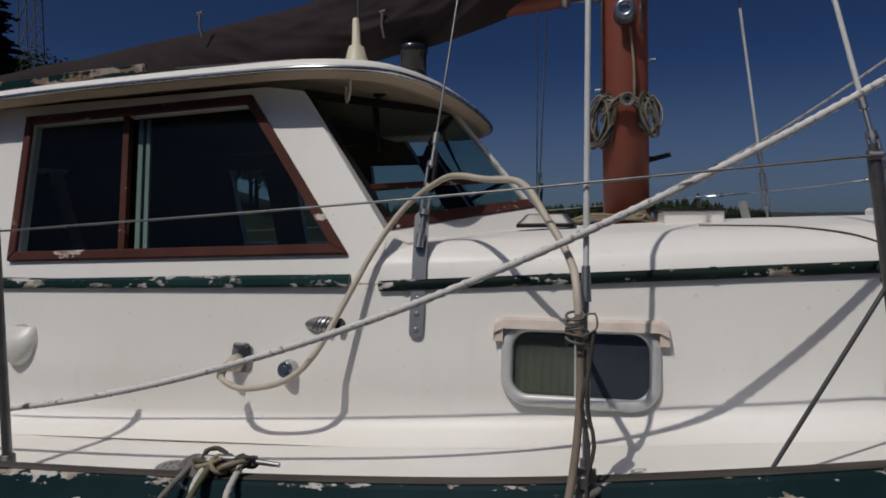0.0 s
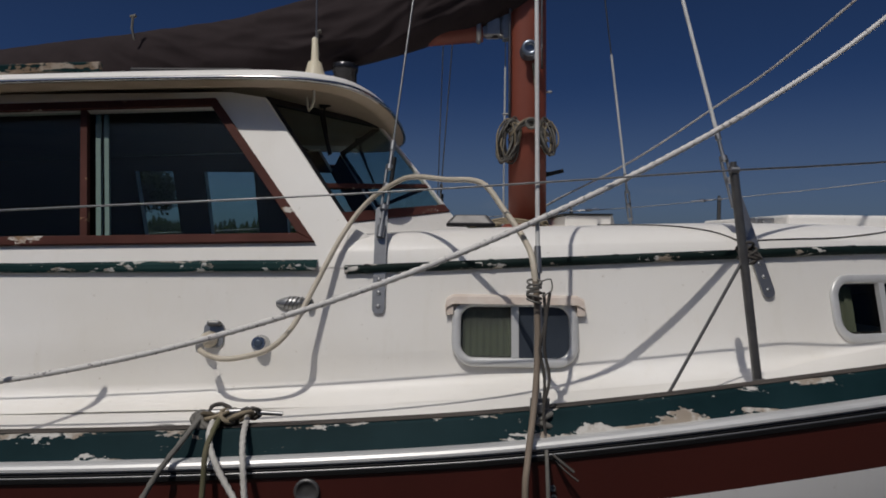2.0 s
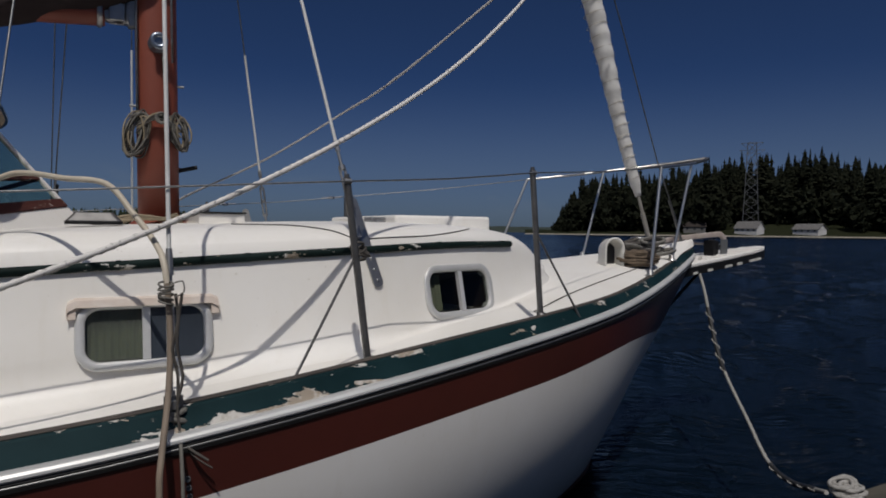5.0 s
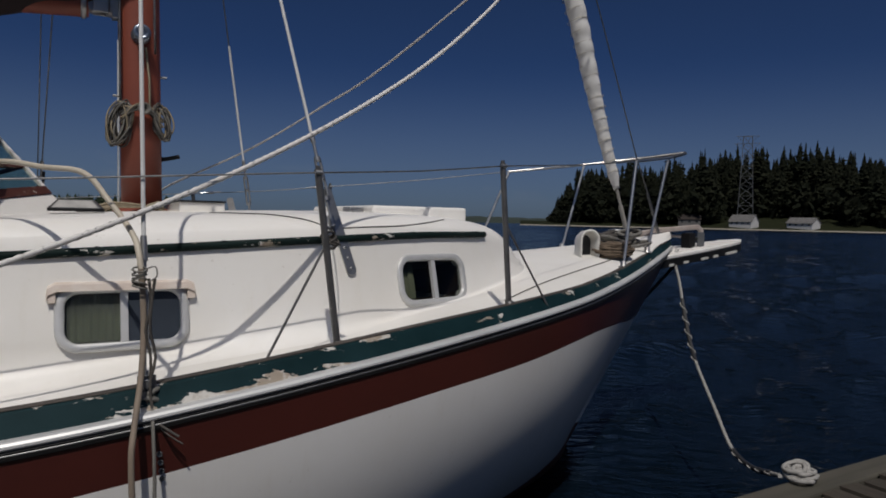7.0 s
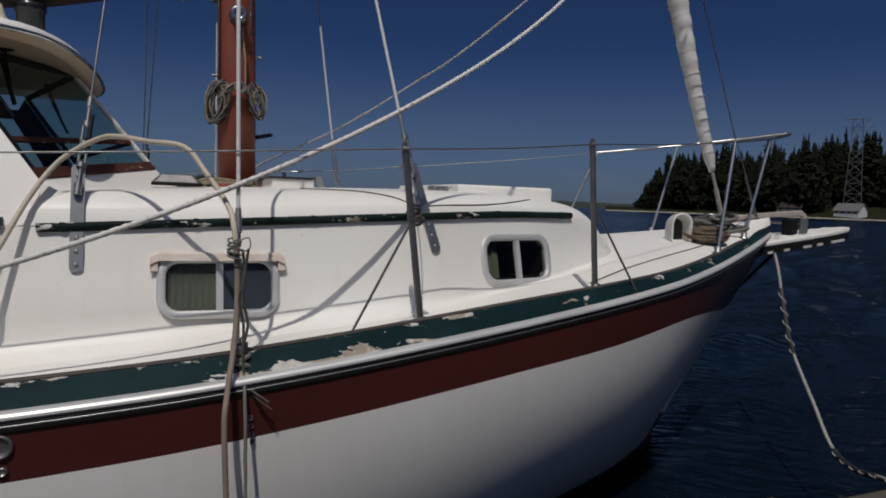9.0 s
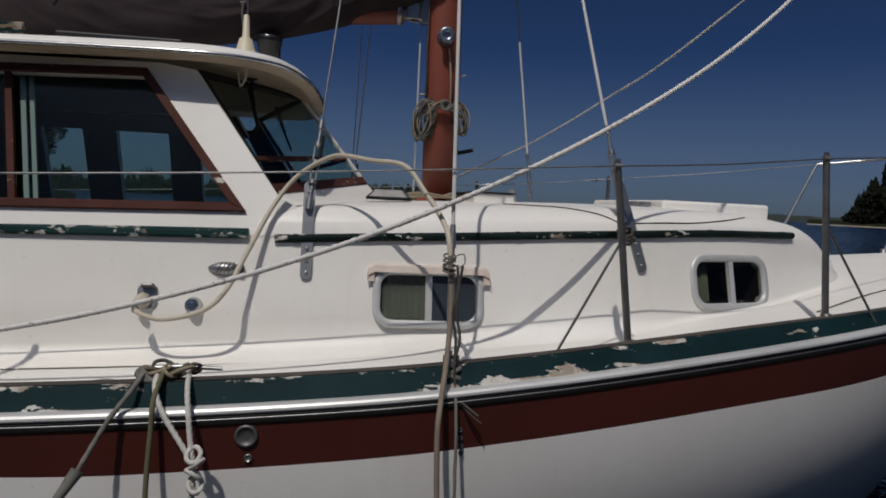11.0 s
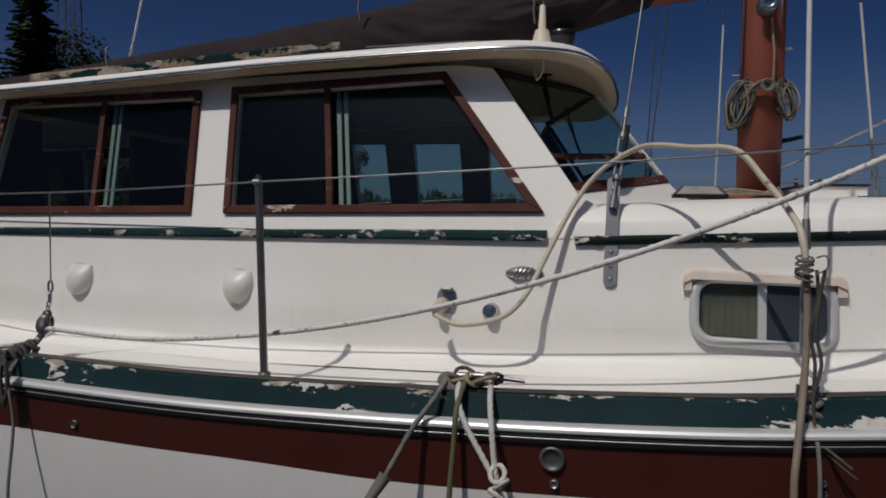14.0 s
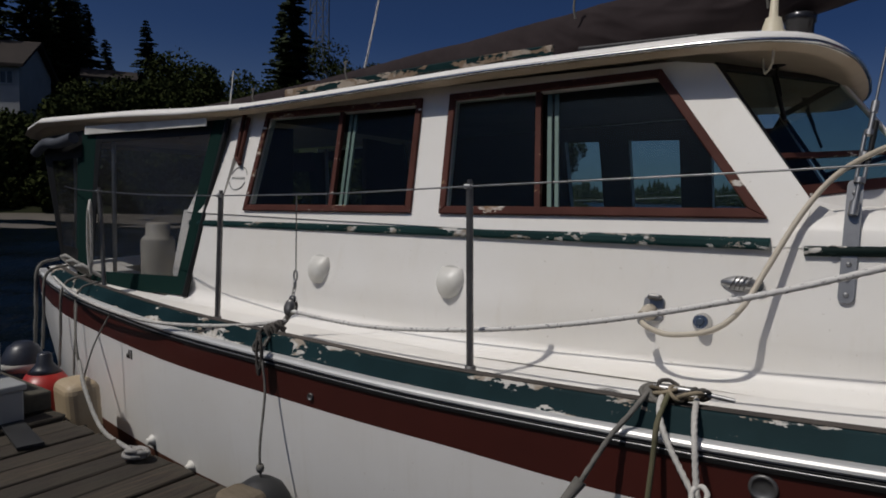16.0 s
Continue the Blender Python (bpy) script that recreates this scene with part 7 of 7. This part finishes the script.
def far_fir(verts, faces, base, h, r, rnd):
    """A small far-off fir: a leaning stack of ragged skirts of uneven width."""
    n = 25
    lx, ly = rnd.uniform(-0.03, 0.03) * h, rnd.uniform(-0.03, 0.03) * h
    p = rnd.uniform(0.65, 1.15)
    for k in range(n):
        u = k / n
        z0 = base.z + h * (0.02 + 0.92 * u)
        rr = r * (1 - u) ** p * rnd.uniform(0.55, 1.25) + 0.02 * r
        cx, cy = base.x + lx * u + rnd.uniform(-0.15, 0.15) * r * (1 - u), base.y + ly * u
        top = len(verts)
        verts.append((cx, cy, z0 + h * rnd.uniform(0.05, 0.08)))
        m = 12
        for i in range(m):
            a = 2 * math.pi * (i + rnd.random() * 0.9) / m
            q = rr * rnd.uniform(0.3, 1.4)
            verts.append((cx + q * math.cos(a), cy + q * math.sin(a), z0 + h * rnd.uniform(-0.045, 0.02)))
        for i in range(m):
            faces.append((top, top + 1 + i, top + 1 + (i + 1) % m))


def far_broad(verts, faces, base, h, r, rnd):
    """A small far-off leafy tree: clumps of ragged leaf masses."""
    for k in range(7):
        a, q = rnd.uniform(0, 6.28), r * rnd.uniform(0.0, 0.65)
        c = (base.x + q * math.cos(a), base.y + q * math.sin(a), base.z + h * rnd.uniform(0.35, 0.85))
        cr = r * rnd.uniform(0.3, 0.55)
        for i in range(16):
            v = Vector((rnd.gauss(0, 1), rnd.gauss(0, 1), rnd.gauss(0, 0.8))).normalized() * cr * rnd.uniform(0.5, 1.1)
            s = cr * rnd.uniform(0.25, 0.5)
            t1 = Vector((rnd.gauss(0, 1), rnd.gauss(0, 1), rnd.gauss(0, 1))).normalized() * s
            t2 = Vector((rnd.gauss(0, 1), rnd.gauss(0, 1), rnd.gauss(0, 1))).normalized() * s
            n0 = len(verts)
            p = Vector(c) + v
            verts += [tuple(p - t1), tuple(p + t2), tuple(p + t1), tuple(p - t2)]
            faces.append((n0, n0 + 1, n0 + 2, n0 + 3))


def stuff(name, verts, faces, mat, label, category, kind="stuff"):
    me = bpy.data.meshes.new(name)
    me.from_pydata(verts, [], faces)
    me.materials.append(mat)
    return tagged(new(name, me), label, category, kind=kind)


# the far headland: hill, beach, woods
top_el = curve([20, 27, 31, 34, 37, 40, 44, 48, 49.6, 50.3, 51.0, 51.8, 53], [5.2, 5.0, 6.3, 5.9, 5.9, 5.4, 5.0, 4.7, 4.2, 3.4, 1.9, 0.6, 0.3])
bm = bmesh.new()
rows = []
for k in range(60):
    az = 8 + 46 * k / 59
    hh = max(0.2, 400 * math.tan(radians(max(0.05, top_el(az) - 4.0))))
    rows.append([polar(az, 392, -0.5), polar(az, 400, 0.6), polar(az, 408, 1.6), polar(az, 440, 2.5 + hh * 0.35), polar(az, 520, 3 + hh), polar(az, 700, 2 + hh)])
loft(bm, rows, False, [1, 0, 0, 0, 0])
single("headland", bm, (SOIL, varied("far_beach_sand", (0.34, 0.31, 0.25), (0.25, 0.22, 0.18), 0.95, 0.3, 3.0, 0.3)), "wooded headland with a pale beach across the water", "headland", kind="structure")
verts, faces, rnd = [], [], random.Random(14)
for k in range(1150):
    az = rnd.uniform(8, 51.2)
    d = rnd.uniform(425, 560)
    # stands of taller and lower firs
    stand = 0.90 + 0.16 * noise.noise((az * 0.9, 2.0, 1.0)) + 0.10 * noise.noise((az * 2.7, 4.0, 1.0))
    el = top_el(az) * stand * (0.74 + 0.46 * rnd.random() ** 1.4)
    if 29.5 < az < 38.2 and d < 455:
        d += 45
    ztop = 1.47 + d * math.tan(radians(el))
    h = min(ztop, rnd.uniform(14, 30))
    far_fir(verts, faces, polar(az, d, ztop - h), h, h * rnd.uniform(0.13, 0.24), rnd)
for k in range(620):
    az = rnd.uniform(8, 51.6)
    d = rnd.uniform(412, 470) + (30 if 29.5 < az < 38.2 else 0)
    h = d * math.tan(radians(top_el(az) * rnd.uniform(0.22, 0.62))) + 1.0
    far_broad(verts, faces, polar(az, d, 0.5), h, h * rnd.uniform(0.3, 0.5) + 1.5, rnd)
stuff("far_woods", verts, faces, leaf_mat("far_fir_needles", (0.011, 0.014, 0.009), (0.020, 0.022, 0.013)), "dark fir woods covering the headland", "woods")

# low hills beyond the open water, right round to the north
bm = bmesh.new()
low = curve([40, 52, 60, 70, 80, 84, 90, 100, 118, 135], [0.5, 0.45, 0.55, 0.3, 0.5, 0.95, 0.85, 0.6, 0.8, 0.8])
rows = []
for k in range(180):
    az = 40 + 95 * k / 179
    hh = 1200 * math.tan(radians(low(az) * (0.9 + 0.25 * noise.noise((az * 1.7, 3, 1)) + 0.12 * noise.noise((az * 9, 1, 1))))) + 1.5
    rows.append([polar(az, 1190, -1), polar(az, 1200, hh * 0.5), polar(az, 1220, hh), polar(az, 1500, hh * 0.8)])
loft(bm, rows, False, 0)
single("far_hills", bm, varied("far_forest", (0.02, 0.03, 0.022), (0.03, 0.042, 0.035), 0.95, 0.02, 0.2, 0.3), "low dark wooded hills on the horizon", "hills", kind="structure")
verts, faces, rnd = [], [], random.Random(4)
for k in range(520):
    az = rnd.uniform(78, 101)
    d = rnd.uniform(560, 640)
    el = low(az) * rnd.uniform(0.9, 1.9)
    h = d * math.tan(radians(el)) + 1.4
    far_fir(verts, faces, polar(az, d, -0.2), h, h * rnd.uniform(0.2, 0.35), rnd)
for k in range(420):
    az = rnd.uniform(100, 133)
    d = rnd.uniform(300, 360)
    h = d * math.tan(radians(max(0.6, 1.3 + 0.9 * noise.noise((az * 0.5, 2, 7)) + 0.5 * noise.noise((az * 1.9, 5, 7))))) * rnd.uniform(0.7, 1.25) + 1.4
    far_fir(verts, faces, polar(az, d, -0.2), h, h * rnd.uniform(0.2, 0.35), rnd)
stuff("island_trees", verts, faces, FIR, "dark trees on a low point beyond the mast", "woods")


def gable_house(name, az, d, base, w, dep, h, rise, wall, roofm, label, nwin, turn=0.0):
    """A small house facing the water: walls, gable roof, windows with panes."""
    c = polar(az, d, base)
    m = Matrix.Translation(c) @ pose(0, 0, 0, 0, 0, az - 90 + turn)
    ob = thing(name, c, label, "house")
    bm = bmesh.new()
    prism(bm, [m @ Vector(p) for p in ((-w / 2, 0, -2.5), (w / 2, 0, -2.5), (w / 2, 0, h), (-w / 2, 0, h))], m.to_3x3() @ Vector((0, dep, 0)))
    for s in (-1, 1):
        bm.faces.new([bm.verts.new(m @ Vector(p)) for p in ((s * w / 2, 0, h), (s * w / 2, dep, h), (s * w / 2, dep / 2, h + rise))])
    part("wall", bm, wall, ob)
    bm = bmesh.new()
    o = 0.5
    for s in (0, 1):
        y0, y1 = (-o, dep / 2) if s == 0 else (dep + o, dep / 2)
        prism(bm, [m @ Vector(p) for p in ((-w / 2 - o, y0, h - o * rise / dep * 2), (w / 2 + o, y0, h - o * rise / dep * 2), (w / 2 + o, y1, h + rise), (-w / 2 - o, y1, h + rise))], (0, 0, 0.25))
    part("roof", bm, roofm, ob)
    for i in range(nwin):
        x = -w / 2 + w * (i + 0.5) / nwin
        ww, wh = min(1.3, w / nwin * 0.5), h * 0.34
        bm = bmesh.new()
        for a, b in (((x - ww / 2 - 0.1, -0.08, h * 0.42 - 0.1), (x + ww / 2 + 0.1, 0, h * 0.42)), ((x - ww / 2 - 0.1, -0.08, h * 0.42 + wh), (x + ww / 2 + 0.1, 0, h * 0.42 + wh + 0.1)), ((x - ww / 2 - 0.1, -0.08, h * 0.42), (x - ww / 2, 0, h * 0.42 + wh)), ((x + ww / 2, -0.08, h * 0.42), (x + ww / 2 + 0.1, 0, h * 0.42 + wh)), ((x - 0.04, -0.06, h * 0.42), (x + 0.04, 0, h * 0.42 + wh))):
            box(bm, a, b, m)
        win = part("window", bm, wall, ob)
        bm = bmesh.new()
        box(bm, (x - ww / 2, -0.04, h * 0.42), (x + ww / 2, -0.02, h * 0.42 + wh), m)
        part("pane", bm, varied("dark_pane", (0.02, 0.025, 0.03), (0.03, 0.035, 0.04), 0.1), win)
    return ob


PALE = varied("pale_siding", (0.62, 0.61, 0.60), (0.52, 0.51, 0.50), 0.8, 0.6, 4, 0.2)
ROOFG = varied("grey_shingle", (0.16, 0.155, 0.15), (0.11, 0.105, 0.10), 0.9, 0.8, 6, 0.4)
ROOFD = varied("dark_shingle", (0.035, 0.03, 0.028), (0.05, 0.042, 0.038), 0.9, 0.8, 6, 0.4, spec=0.1)
gable_house("shore_house", 36.45, 405, 2.2, 13, 8, 2.6, 3.6, PALE, ROOFG, "grey-roofed white house on the far beach", 4, -30)
gable_house("shore_house", 32.3, 405, 2.2, 14, 8, 2.2, 2.8, PALE, ROOFG, "low pale house on the far beach", 4, -30)
gable_house("shore_house", 40.2, 409, 2.2, 12, 8, 3.4, 3.0, ROOFG, ROOFD, "dark house among trees on the far beach", 3)

# lattice power tower
def lattice(name, base, h, w0, w1, turn, label, arms):
    ob = thing(name, base, label, "tower")
    m = Matrix.Translation(base) @ pose(0, 0, 0, 0, 0, turn)
    n = 9
    lv = [(h * k / n, w0 + (w1 - w0) * (k / n) ** 0.8) for k in range(n + 1)]
    for sx in (-1, 1):
        for sy in (-1, 1):
            bm = bmesh.new()
            tube(bm, [m @ Vector((sx * w / 2, sy * w / 2, z)) for z, w in lv], h * (0.0036 if arms else 0.0026), 4)
            part("leg", bm, GALV, ob)
    bm = bmesh.new()
    for (z0, wa), (z1, wb) in zip(lv, lv[1:]):
        for sy in (-1, 1):
            tube(bm, [m @ Vector((-wa / 2, sy * wa / 2, z0)), m @ Vector((wb / 2, sy * wb / 2, z1))], h * (0.0016 if arms else 0.0013), 4)
            tube(bm, [m @ Vector((wa / 2, sy * wa / 2, z0)), m @ Vector((-wb / 2, sy * wb / 2, z1))], h * (0.0016 if arms else 0.0013), 4)
            tube(bm, [m @ Vector((sy * wa / 2, -wa / 2, z0)), m @ Vector((sy * wb / 2, wb / 2, z1))], h * (0.0016 if arms else 0.0013), 4)
            tube(bm, [m @ Vector((-wb / 2, sy * wb / 2, z1)), m @ Vector((wb / 2, sy * wb / 2, z1))], h * (0.0016 if arms else 0.0013), 4)
    part("bracing", bm, GALV, ob)
    if arms:
        for z, a in ((h, 5.8), (h * 0.92, 6.8)):
            bm = bmesh.new()
            tube(bm, [m @ Vector((-a, 0, z)), m @ Vector((a, 0, z))], h * 0.003, 4)
            for s in (-1, 1):
                tube(bm, [m @ Vector((s * a, 0, z)), m @ Vector((s * w1 / 2, 0, z - h * 0.06))], h * 0.002, 4)
            part("cross_arm", bm, GALV, ob)


lattice("power_tower", polar(36.1, 417, 2.5), 51, 9, 4.6, 36.1 - 90, "grey steel lattice power tower among firs", True)

# ---- the near wooded shore behind the stern ----
bm = bmesh.new()
rows = []
for k in range(90):
    az = 112 + 215 * k / 89
    a = 1 + 0.12 * noise.noise((az * 0.06, 1, 5)) * 3
    f = min(1, max(0.0, (az - 112) / 16))
    j = noise.noise((az * 0.4, 2, 2))
    rows.append([polar(az, 24, -0.4), polar(az, 27.3 + j, 0.0), polar(az, 36 + j, 0.14 * f), polar(az, 38 + 2 * j, 1.0 * f), polar(az, 44 * a, 2.9 * f), polar(az, 62, 6.3 * a * f), polar(az, 90, 9.5 * f), polar(az, 140, 13 * f)])
loft(bm, rows, False, [1, 1, 0, 0, 0, 0, 0])
single("near_shore", bm, (SOIL, SAND), "steep bank with undergrowth above a narrow beach", "shore", kind="structure")


def fir(az, d, base, h, r, seed, label):
    """A tall fir: tapered trunk, whorls of drooping ragged boughs with gaps."""
    rnd = random.Random(seed)
    c = polar(az, d, base)
    ob = thing("fir_tree", c, label, "tree", "firs on the near shore")
    bm = bmesh.new()
    tube(bm, [c + Vector((0, 0, h * u)) for u in (0, 0.3, 0.6, 0.97)], h * 0.016, 8, r2=h * 0.002)
    part("trunk", bm, BARK, ob)
    verts, faces = [], []
    nw = int(h * 2.6)
    for k in range(nw):
        u = 0.12 + 0.88 * k / nw
        z = h * u
        rr = r * (1 - u) ** 0.75 * rnd.uniform(0.55, 1.15) + 0.12
        for i in range(10):
            if rnd.random() < 0.16:
                continue
            a = rnd.uniform(0, 2 * math.pi)
            q = rr * rnd.uniform(0.6, 1.15)
            d2 = Vector((math.cos(a), math.sin(a), 0))
            s2 = Vector((-d2.y, d2.x, 0))
            jit = rnd.uniform(-0.45, 0.45) * (1 - u)
            droop = -0.22 * q * rnd.uniform(0.5, 1.4)
            for j in range(7):
                v = (j + rnd.random()) / 7
                p = c + Vector((0, 0, z + jit)) + d2 * q * v + Vector((0, 0, droop * v * v + 0.1 * q * v))
                wd = 0.37 * q * (1 - v * 0.7) * rnd.uniform(0.5, 1.1) + 0.1
                n0 = len(verts)
                for sgn in (-1, 1):
                    tip = p + s2 * sgn * wd + d2 * wd * 0.8 + Vector((0, 0, -0.28 * wd * rnd.random() - 0.04))
                    n0 = len(verts)
                    verts += [tuple(p), tuple(p + d2 * 0.20 * q * 0.6 + Vector((0, 0, 0.05))), tuple(tip), tuple(p + s2 * sgn * wd * 0.55 - Vector((0, 0, 0.12 + 0.1 * rnd.random())))]
                    faces.append((n0, n0 + 1, n0 + 2, n0 + 3))
    me = bpy.data.meshes.new("crown")
    me.from_pydata([tuple(Vector(v) - c) for v in verts], [], faces)
    me.materials.append(FIR)
    cr = new("crown", me)
    cr.parent = ob


def broadleaf(az, d, base, h, r, seed, label="rounded leafy tree on the bank above the beach"):
    rnd = random.Random(seed)
    c = polar(az, d, base)
    ob = thing("leafy_tree", c, label, "tree", "leafy trees on the near shore")
    bm = bmesh.new()
    tube(bm, [c, c + Vector((0.1, 0, h * 0.35)), c + Vector((0.2, 0.1, h * 0.6))], h * 0.03, 8, r2=h * 0.012)
    lumps = []
    for k in range(9):
        a = rnd.uniform(0, 6.28)
        q = r * rnd.uniform(0.15, 0.75)
        p = c + Vector((q * math.cos(a), q * math.sin(a), h * rnd.uniform(0.42, 0.86)))
        lumps.append((p, r * rnd.uniform(0.28, 0.5)))
        tube(bm, [c + Vector((0.1, 0, h * 0.3)), p], h * 0.012, 6, r2=h * 0.004)
    part("trunk", bm, BARK, ob)
    verts, faces = [], []
    for p, rr in lumps:
        for k in range(420):
            v = Vector((rnd.gauss(0, 1), rnd.gauss(0, 1), rnd.gauss(0, 0.8))).normalized() * rr * rnd.uniform(0.55, 1.12)
            q = p + v
            s = rnd.uniform(0.07, 0.17)
            t1 = Vector((rnd.gauss(0, 1), rnd.gauss(0, 1), rnd.gauss(0, 1))).normalized() * s
            t2 = Vector((rnd.gauss(0, 1), rnd.gauss(0, 1), rnd.gauss(0, 1))).normalized() * s
            n0 = len(verts)
            verts += [tuple(q - t1 - c), tuple(q + t2 - c), tuple(q + t1 - c), tuple(q - t2 - c)]
            faces.append((n0, n0 + 1, n0 + 2, n0 + 3))
    me = bpy.data.meshes.new("crown")
    me.from_pydata(verts, [], faces)
    me.materials.append(LEAF)
    cr = new("crown", me)
    cr.parent = ob


TALL = "tall dark fir rising above the near shore"
for az, d, base, h, r, s in ((158.6, 84, 9, 17, 3.2, 1), (155.4, 86, 9, 20, 3.4, 2), (153.6, 88, 9, 15, 2.6, 3), (151.6, 92, 9, 10.5, 2.2, 4), (148.8, 84, 9, 11.6, 2.8, 5), (137.6, 76, 8, 17.5, 4.2, 6), (138.5, 80, 8, 15.0, 3.0, 7), (156.4, 80, 9, 18.5, 3.8, 21), (154.3, 82, 9, 17, 3.4, 22), (152.9, 86, 9, 13, 2.8, 23), (161, 70, 8, 19, 3.5, 8), (164.5, 75, 8, 17, 3.5, 9), (147.2, 95, 9.5, 8, 2.0, 10)):
    fir(az, d, base, h, r, s, TALL)
rnd = random.Random(77)
for k, (az, d, base, h, r) in enumerate(((147.6, 66, 6.6, 5.3, 3.0), (151.4, 66, 6.6, 2.7, 2.4), (146, 64, 6.2, 6.0, 3.2), (143.5, 62, 6, 5.0, 2.9), (141.2, 66, 6.2, 3.7, 2.5), (149.2, 60, 6, 3.4, 2.4), (152, 58, 5.5, 2.8, 2.3), (133.6, 66, 6.3, 8.4, 3.6), (131.2, 70, 6.4, 7.8, 3.0), (139, 58, 5.5, 4.6, 2.8), (153.4, 56, 5, 3.4, 2.4), (158.5, 55, 4.4, 1.6, 2.0), (144.5, 54, 4.8, 4.6, 2.8), (148, 52, 4.4, 4.2, 2.6), (136, 60, 5.8, 4.5, 2.6), (129, 75, 6.5, 7, 3.2), (141.5, 50, 4.2, 3.8, 2.6), (151, 50, 4.2, 3.4, 2.4), (154, 48, 3.6, 2.8, 2.2), (157.4, 48, 3.2, 1.8, 2.0))):
    broadleaf(az, d, base - 0.4, h * 1.28, r * 1.15, 40 + k)
for k in range(26):
    az = 128 + 36 * k / 25 + rnd.uniform(-0.6, 0.6)
    broadleaf(az, rnd.uniform(38.5, 43), 0.7, rnd.uniform(2.2, 3.6), rnd.uniform(1.6, 2.2), 140 + k, "dense dark shrub growing on the bank above the beach")
for k in range(30):
    az = 128 + 36 * k / 29 + rnd.uniform(-0.5, 0.5)
    broadleaf(az, rnd.uniform(36.6, 38.2), 0.05, rnd.uniform(1.0, 1.9), rnd.uniform(0.9, 1.4), 240 + k, "low dark bush at the top of the beach")
for k in range(12):
    az = 116 + 12 * k / 11 + rnd.uniform(-0.5, 0.5)
    broadleaf(az, rnd.uniform(50, 64), 2.5, rnd.uniform(6.5, 9.5) * (0.5 + 0.5 * min(1, (az - 115) / 5)), rnd.uniform(2.6, 3.6), 340 + k, "leafy tree on the bank beyond the boat")
# woods behind the dock, only seen in reflections
verts, faces = [], []
for k in range(420):
    az = rnd.uniform(163, 326)
    d = rnd.uniform(60, 120)
    h = rnd.uniform(8, 16)
    far_fir(verts, faces, polar(az, d, 2 + (d - 60) * 0.05), h, h * rnd.uniform(0.16, 0.26), rnd)
stuff("shore_woods", verts, faces, FIR, "dark fir woods on the bank behind the dock", "woods")

gable_house("hill_house", 160.9, 66, 8.4, 9.0, 7, 2.75, 2.2, varied("white_siding", (0.44, 0.44, 0.44), (0.36, 0.36, 0.36), 0.8, 0.6, 4, 0.2), ROOFD, "white house with dark roof on the hillside", 5, -24)
gable_house("hill_house", 151.4, 78, 9.6, 4.4, 5, 3.0, 1.0, PALE, ROOFD, "small pale house between the trees", 2)
gable_house("hill_house", 138.8, 74, 8.4, 5.5, 5, 1.8, 0.8, varied("blue_grey_siding", (0.10, 0.12, 0.14), (0.08, 0.09, 0.11), 0.8), ROOFG, "low blue-grey house behind the trees", 2)
lattice("radio_tower", polar(135.5, 82, 8), 26, 1.9, 1.5, 20, "slim steel lattice mast behind a tall fir", False)
# lazy line up from the boom, short whip on the roof
rope("lazy_line", [(-3.15, 0, 2.24), (-3.09, 0, 2.46), (-2.9, 0, 3.2), (-2.3, 0, 5.6)], 0.0065, FLECK, "grey braided line rising from the boom", "rope", 2, 0.05, 0.04)
bm = bmesh.new()
zr = roof_top(-3.86, 0.5)
lathe(bm, [(0.022, -0.01), (0.022, 0.01), (0.009, 0.018)], pose(-3.86, -0.5, zr), 12)
tube(bm, [(-3.86, -0.5, zr), (-3.82, -0.5, zr + 0.25)], 0.005, 6, r2=0.003)
part("roof_whip", bm, PLASTW, boat, "short white whip aerial")
